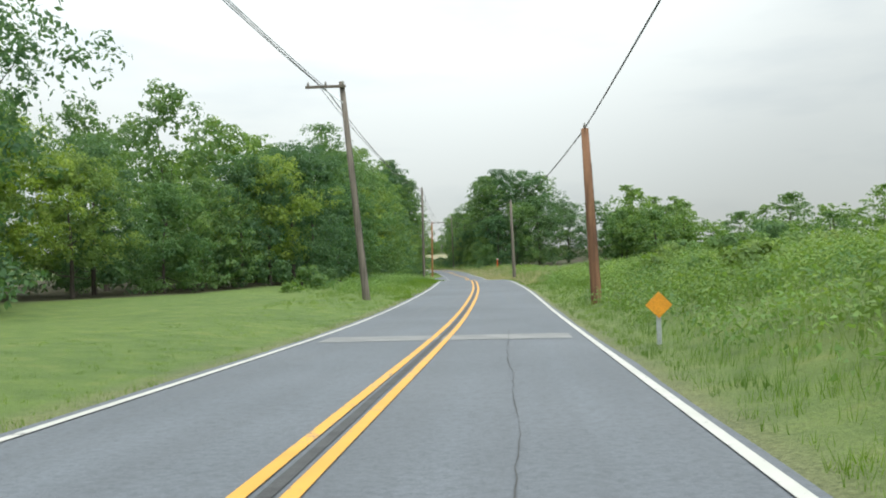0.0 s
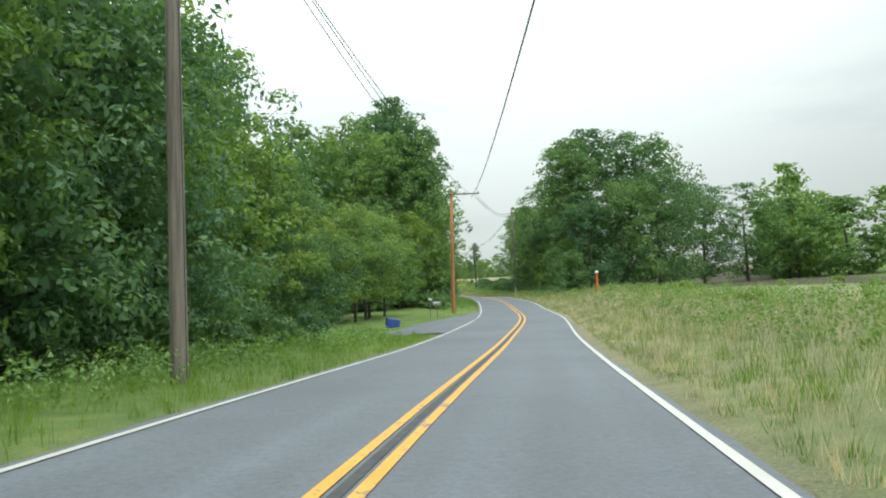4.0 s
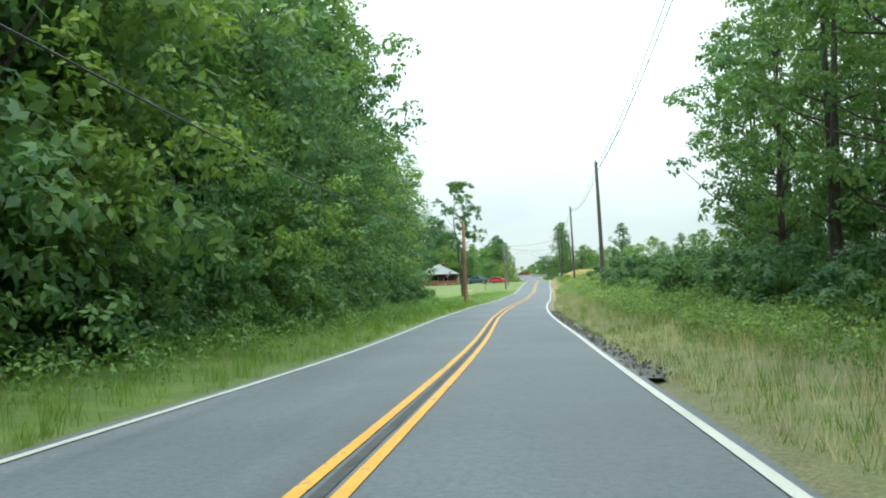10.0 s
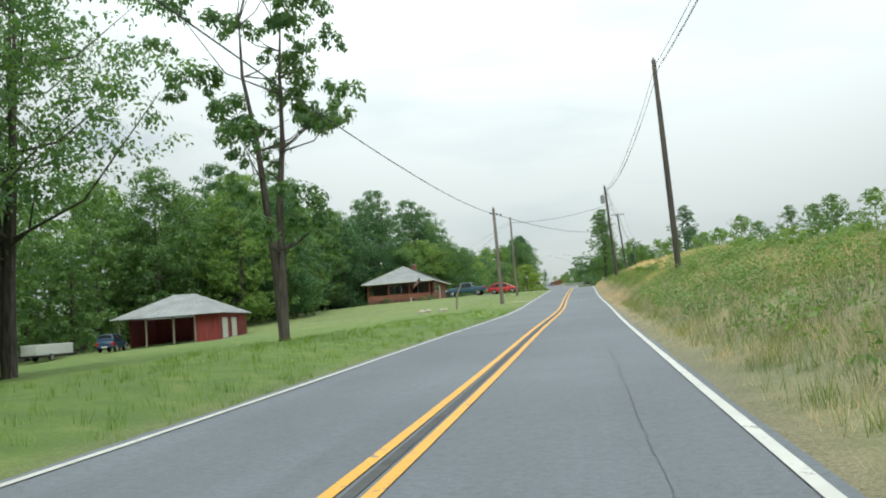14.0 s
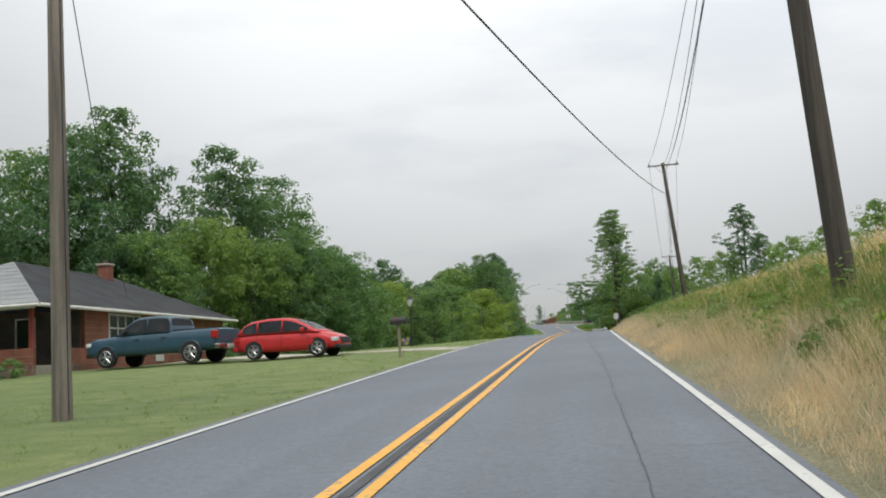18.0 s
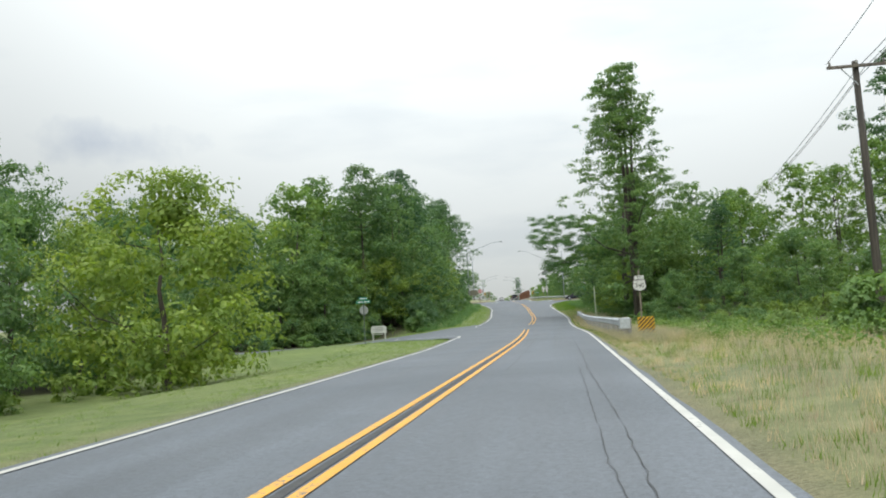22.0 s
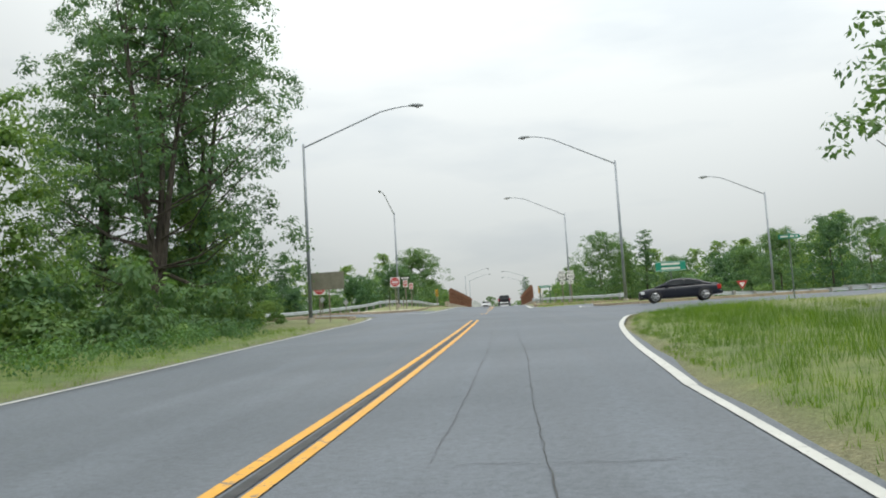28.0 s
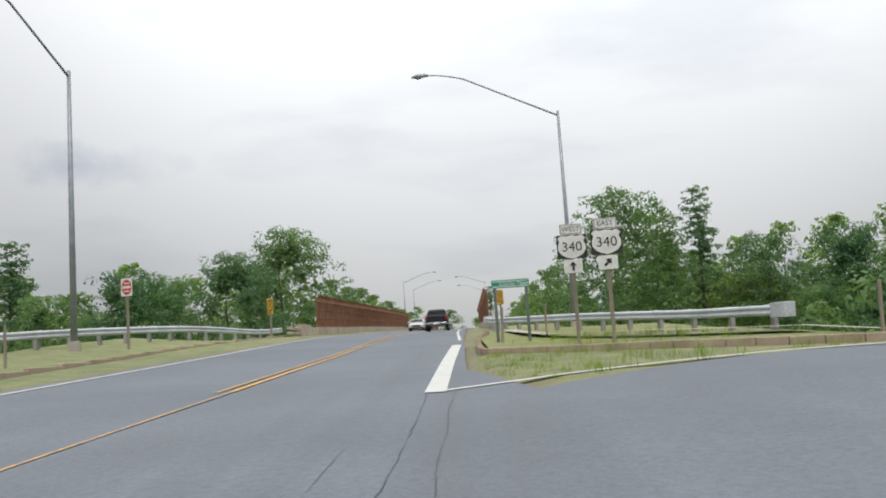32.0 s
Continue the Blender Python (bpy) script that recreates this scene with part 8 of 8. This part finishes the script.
# things stored round the barn
vehicle("jeep", at(409.5, -41.5, 0.02, 100), (0.03, 0.06, 0.11), "small blue utility vehicle under the shed's eave", "car", 1.7, 0.36, (-1.15, 1.15), JEEP, [(-1.72, 0.98), (-1.68, 1.4), (-1.5, 1.6), (-0.6, 1.64), (0.2, 1.6), (0.5, 1.3), (0.72, 0.99)], (-1.66, -0.5, 0.6), ((-1.7, -1.6), (0.28, 0.66)))


def trailer():
    ob = thing("utility_trailer", at(406.5, -46, 0.0, 80), "white boxy trailer with a low rack beside the shed", "trailer")
    bm = bmesh.new()
    box(bm, -2.2, -0.9, 0.55, 2.2, 0.9, 1.5, 0.05)
    part("body", bm, flat("trailer_white", (0.62, 0.63, 0.62)), ob)
    bm = bmesh.new()
    box(bm, -2.4, -0.95, 0.42, 2.6, 0.95, 0.55, 0.02)
    part("frame", bm, TRIM_BLACK, ob)
    for y in (-1.0, 1.0):
        wheel(ob, -0.5, y, 0.32, 0.18)
    part("tow_bar", bar([(2.5, 0, 0.48), (3.6, 0, 0.42)], 0.05, 6), STEEL, ob)
    return ob


trailer()

# ---- garden and roadside things ----
def mailbox(s, l, colour, label, turn=0.0, h=1.05):
    ob = thing("mailbox", at(s, l, 0, turn), label, "mailbox", "mailboxes")
    post(ob, h, POST_WOOD, 0.05)
    bm = bmesh.new()
    prof = [(-0.11, 0), (0.11, 0), (0.11, 0.14), (0.08, 0.22), (0, 0.25), (-0.08, 0.22), (-0.11, 0.14)]
    a = [bm.verts.new((-0.28, y, h + z)) for y, z in prof]
    b = [bm.verts.new((0.28, y, h + z)) for y, z in prof]
    for k in range(len(prof)):
        bm.faces.new((a[k], a[(k + 1) % 7], b[(k + 1) % 7], b[k]))
    bm.faces.new(a[::-1])
    bm.faces.new(b)
    bx = part("box", bm, colour, ob)
    bm = bmesh.new()
    box(bm, 0.281, -0.105, h + 0.01, 0.295, 0.105, h + 0.21, 0.004)
    part("door", bm, SIGN_WHITE if colour is not SIGN_BLACK else colour, bx)
    bm = bmesh.new()
    box(bm, -0.1, -0.125, h + 0.1, -0.07, -0.113, h + 0.3)
    part("signal_flag", bm, SIGN_RED, bx, "small red flag")
    return ob


mailbox(163.0, -6.4, SIGN_BACK, "grey metal mailbox on a wooden post by the driveway", 180)
mailbox(460.2, -4.6, SIGN_BLACK, "black mailbox on a wooden post beside the road", 0, 1.15)
nb = thing("newspaper_tube", at(163.9, -7.0), "small pale box on a thin stake beside the mailbox", "box")
post(nb, 1.5, POST_WOOD, 0.03)
bm = bmesh.new()
box(bm, -0.12, -0.15, 1.4, 0.12, 0.15, 1.58, 0.02)
part("box", bm, SIGN_WHITE, nb)


def tub(s, l):
    """An open tub that lies on its side."""
    ob = thing("recycling_bin", at(s, l, 0.33, 0) @ pose(0, 0, 0, 0, -86, 20), "blue plastic bin lying on its side by the driveway", "bin")
    blue = flat("blue_bin_plastic", (0.03, 0.07, 0.32))
    bm = bmesh.new()
    low, high = rect(0.46, 0.40, r=0.06), rect(0.62, 0.56, r=0.07)
    rings = [[bm.verts.new((x * k, y * k, z)) for x, y in o] for o, z, k in ((low, 0.0, 1), (high, 0.8, 1), (high, 0.8, 0.94), (low, 0.03, 0.93))]
    for p, q in zip(rings, rings[1:]):
        for i in range(len(p)):
            bm.faces.new((p[i], p[(i + 1) % len(p)], q[(i + 1) % len(p)], q[i]))
    bm.faces.new(rings[0][::-1])
    bm.faces.new(rings[-1])
    part("body", bm, blue, ob)
    part("rim", tube(bmesh.new(), [(x * 1.02, y * 1.02, 0.78) for x, y in high + high[:1]], 0.018, 5, False), blue, ob)
    return ob


tub(147.5, -7.2)


def yard_lamp():
    ob = thing("yard_lamp", at(475, -7.2), "dark post lamp with a glass lantern on the lawn", "lamp")
    part("post", bar([(0, 0, -0.2), (0, 0, 0.4), (0, 0, 2.1)], [0.05, 0.045, 0.038], 8), TRIM_BLACK, ob)
    part("crossbar", bar([(-0.4, 0, 1.45), (0.4, 0, 1.45)], 0.018, 6), TRIM_BLACK, ob)
    ln = part("lantern", bar([(0, 0, 2.1), (0, 0, 2.2), (0, 0, 2.46)], [0.05, 0.11, 0.17], 8), LAMP_CLEAR, ob, "clear glass lantern")
    part("cap", bar([(0, 0, 2.46), (0, 0, 2.48), (0, 0, 2.6), (0, 0, 2.68)], [0.2, 0.2, 0.07, 0.02], 8), TRIM_BLACK, ln)
    return ob


yard_lamp()


def pinwheels(s, l):
    ob = thing("garden_pinwheel", at(s, l), "bright toy pinwheels in many colours on sticks", "pinwheel")
    cols = [flat("pink_plastic", (0.7, 0.08, 0.3)), flat("blue_plastic", (0.04, 0.3, 0.6)), flat("lime_plastic", (0.4, 0.6, 0.08)), flat("amber_plastic", (0.75, 0.4, 0.03))]
    for k, (x, z) in enumerate(((-0.13, 0.34), (0.12, 0.4), (0.0, 0.24))):
        st = part("stick", bar([(x, 0, -0.1), (x, 0, z)], 0.012, 5), SIGN_WHITE, ob)
        for j in range(6):
            t = 1.047 * j
            c, q = math.cos(t), math.sin(t)
            part("petal", plate([(x, z), (x + 0.09 * math.cos(t - 0.4), z + 0.09 * math.sin(t - 0.4)), (x + 0.13 * c, z + 0.13 * q), (x + 0.09 * math.cos(t + 0.4), z + 0.09 * math.sin(t + 0.4))], 0.01, shift(-0.03 - 0.004 * j)), cols[(j + k) % 4], st)
    return ob


pinwheels(475, -7.5)


def rock(s, l, r, label):
    bm = bmesh.new()
    bmesh.ops.create_icosphere(bm, subdivisions=3, radius=r)
    for v in bm.verts:
        v.co *= 1 + 0.35 * noise.noise(v.co * 2.2 / r * 0.5 + Vector((s, l, 0)))
        v.co.z *= 0.55
    ob = part("rock", bm, rough_mat("pale_stone", (0.48, 0.43, 0.36), (0.33, 0.29, 0.24), 2, 25, 0.9), None, "", True)
    ob.matrix_world = at(s, l, r * 0.22)
    return tagged(ob, label, "rock", "lawn stones")


for s, l, r in ((415.6, -12.8, 0.28), (415.2, -13.4, 0.35), (416.2, -13.2, 0.22), (409, -10.5, 0.3), (409.6, -10.2, 0.22)):
    rock(s, l, r, "pale stone lying on the lawn")
lg = part("old_post", bar([(0, 0, -0.2), (0.1, 0, 1.2), (0.62, 0, 2.3)], [0.1, 0.09, 0.06], 8), POST_WOOD)
lg.matrix_world = at(413.3, -9.8)
tagged(lg, "leaning weathered post wound with vines", "post")
bt = thing("bird_bath", at(461, -23.5), "small white stone bird bath on the lawn", "bird bath")
part("stem", bar([(0, 0, -0.05), (0, 0, 0.05), (0, 0, 0.5)], [0.18, 0.1, 0.07], 10), SIGN_WHITE, bt)
part("bowl", bar([(0, 0, 0.5), (0, 0, 0.6), (0, 0, 0.62)], [0.08, 0.25, 0.24], 14), SIGN_WHITE, bt)
for k, (s, l) in enumerate(((461.2, -27.5), (461.8, -22.0), (461.5, -20.6))):
    x, y = spot(s, l)
    fl = new("flower_bush", SHRUBS[k % 2 * 2])
    fl.matrix_world = pose(x, y, land(s, l), 0, 0, 40 * k) @ Matrix.Diagonal((0.5, 0.5, 0.5, 1))
    tagged(fl, "small garden bush beside the porch", "bush", "porch bushes")


# ---- far buildings ----
def church():
    ob = thing("church", at(905, -150, 0, 20), "distant white church with a dark pointed steeple", "church")
    bm = bmesh.new()
    box(bm, -4, -3, -2, 4, 3, 7)
    part("wall", bm, TRIM, ob)
    bm = bmesh.new()
    box(bm, -2.4, -2.4, 7, 2.4, 2.4, 15)
    part("tower", bm, TRIM, ob)
    part("steeple", bar([(0, 0, 15), (0, 0, 15.2), (0, 0, 26)], [3.3, 3.2, 0.1], 8), ROOF_DARK, ob)
    return ob


church()


def far_house(s, l):
    ob = thing("house", at(s, l, 0, 10), "distant small red house with a pale gable", "house")
    bm = bmesh.new()
    box(bm, -4, -4, -1, 4, 4, 3.2)
    part("wall", bm, BRICK, ob)
    bm = bmesh.new()
    slab(bm, [(-4.5, -4.4), (4.5, -4.4), (4.5, 4.4), (-4.5, 4.4)], 3.2, 3.35)
    part("eave", bm, TRIM, ob)
    bm = plate([(-4.5, 3.3), (4.5, 3.3), (0, 6.2)], 8.6)
    part("roof", bm, ROOF_PALE, ob)
    window(ob, -2.6, -4.02, 0.8, 1.2, 1.4)
    window(ob, 1.2, -4.02, 0.8, 1.2, 1.4)
    return ob


far_house(1010, -10.5)


# ---- cracks, patches and litter of the road ----
def crack(s0, s1, l, width, seed, wander=0.25, label="dark meandering crack in the asphalt"):
    rng = np.random.default_rng(seed)
    n = int((s1 - s0) / 0.12)
    ss = np.linspace(s0, s1, n)
    ll = l + wander * np.array([noise.noise((s * 0.1, seed, 0)) + 0.35 * noise.noise((s * 0.5, seed, 4)) + 0.22 * noise.noise((s * 2.6, seed, 7)) for s in ss])
    w = width * 0.5 * np.array([max(0.05, 0.75 + 1.5 * noise.noise((s * 0.9, seed, 9)) + 0.5 * noise.noise((s * 6, seed, 2))) for s in ss])
    verts = []
    for s, a, b in zip(ss, ll, w):
        for q in (a - b / 2, a + b / 2):
            verts.append((*spot(s, q), surface(s, q) + 0.009))
    me = mesh_of("road_crack", verts, [(2 * i, 2 * i + 1, 2 * i + 3, 2 * i + 2) for i in range(n - 1)], TAR)
    return tagged(new("road_crack", me), label, "road crack", "road cracks", "structure")


def cross_crack(s, l0, l1, width, seed):
    n = int(abs(l1 - l0) / 0.15) + 2
    ll = np.linspace(l0, l1, n)
    verts = []
    for l in ll:
        q = s + 0.35 * noise.noise((l * 0.9, seed, 0)) + 0.12 * noise.noise((l * 4, seed, 1))
        w = width * (0.5 + 0.5 * abs(noise.noise((l * 3, seed, 2))) * 2)
        for e in (-w / 2, w / 2):
            verts.append((*spot(q + e, l), surface(q + e, l) + 0.009))
    me = mesh_of("road_crack", verts, [(2 * i, 2 * i + 1, 2 * i + 3, 2 * i + 2) for i in range(n - 1)], TAR)
    return tagged(new("road_crack", me), "dark crack across the lane", "road crack", "road cracks", "structure")


for k, (a, b, l, w) in enumerate(((3, 20, 1.5, 0.03), (60, 80, 2.2, 0.02), (190, 222, 1.75, 0.035), (218, 236, 2.2, 0.02), (285, 330, 1.75, 0.03), (330, 352, 2.1, 0.02), (395, 470, 2.15, 0.025),
                                  (400, 425, 1.2, 0.02), (455, 500, 2.0, 0.03), (470, 500, 1.5, 0.02), (495, 545, 2.5, 0.03), (530, 575, 2.7, 0.028), (545, 575, 0.9, 0.03), (560, 600, 1.9, 0.025), (575, 640, 2.2, 0.03),
                                  (598, 640, 0.4, 0.03), (655, 700, 2.1, 0.03), (668, 690, 1.3, 0.02), (692, 736, 3.6, 0.02), (700, 742, 4.6, 0.022), (715, 745, 4.2, 0.028), (690, 727, -0.3, 0.03))):
    crack(a, b, l, w * 0.72, 200 + k, 0.12)
rngc = np.random.default_rng(91)
for k in range(46):
    s = (20 + 700 * rngc.random()) if k < 16 else (450 + 285 * rngc.random())
    l0 = 0.4 + 1.8 * rngc.random()
    cross_crack(s, l0, l0 + 0.5 + 1.4 * rngc.random(), 0.014, 300 + k)
PATCH = rough_mat("pale_asphalt_patch", (0.27, 0.275, 0.28), (0.20, 0.205, 0.21), 1.5, 40, 0.85, bump=0.4)
ribbon("road_patch", [((s, left_line(s) + 0.3), (s, right_line(s) - 0.3), 0.007) for s in (17.2, 17.9, 18.6)], PATCH, "paler asphalt strip across both lanes", "road patch")
ribbon("shoulder", [((s, right_line(s) + 0.10), (s, right_line(s) + 0.5 + 0.25 * noise.noise((s * 0.5, 2, 0))), -0.02) for s in np.arange(252, 292, 0.8)], GRAVEL, "broken asphalt and gravel at the road's edge", "shoulder")


def chunks():
    """Broken asphalt lumps at the crumbling edge."""
    rng = np.random.default_rng(95)
    bm = bmesh.new()
    for _ in range(800):
        s = 252 + 40 * rng.random()
        l = right_line(s) + 0.12 + 0.55 * rng.random() ** 1.4
        r = 0.008 + 0.028 * rng.random() ** 2
        x, y = spot(s, l)
        m = Matrix.Translation((x, y, surface(s, l) + r * 0.2)) @ Euler(rng.random(3) * 6).to_matrix().to_4x4() @ Matrix.Diagonal((r * 1.4, r, r * 0.6, 1))
        bmesh.ops.create_cube(bm, size=1.4, matrix=m)
    ob = part("asphalt_rubble", bm, GRAVEL)
    return tagged(ob, "broken asphalt lumps along the crumbling road edge", "rubble", kind="stuff")


chunks()


def lawn_patch(name, s0, slant, l0, deep, half, taper, label):
    """A worn slab of paving that lies flush in the lawn's edge."""
    n = 9
    verts = []
    for i in range(n):
        u = i / (n - 1)
        w = half * (1 - taper * u) * (0.9 + 0.15 * noise.noise((i * 0.8, 4, 0)))
        for j in range(n):
            v = j / (n - 1) * 2 - 1
            a, b = s0 + slant * u + v * w, l0 - deep * u
            verts.append((*spot(a, b), float(from_grid(GROUND_Z, np.array([a]), np.array([b]))[0]) + 0.018 - 0.05 * max(0.0, 1 - 10 * u)))
    me = mesh_of(name, verts, [(i * n + j, i * n + j + 1, (i + 1) * n + j + 1, (i + 1) * n + j) for i in range(n - 1) for j in range(n - 1)], CONCRETE)
    return tagged(new(name, me), label, name, kind="structure")


lawn_patch("paving", 419.1, 0.6, -3.15, 3.1, 1.25, 0.6, "small pale paved patch at the lawn's edge")
lawn_patch("driveway", 468.3, 0.6, -3.2, 17.0, 2.4, 0.0, "pale concrete driveway beside the house")
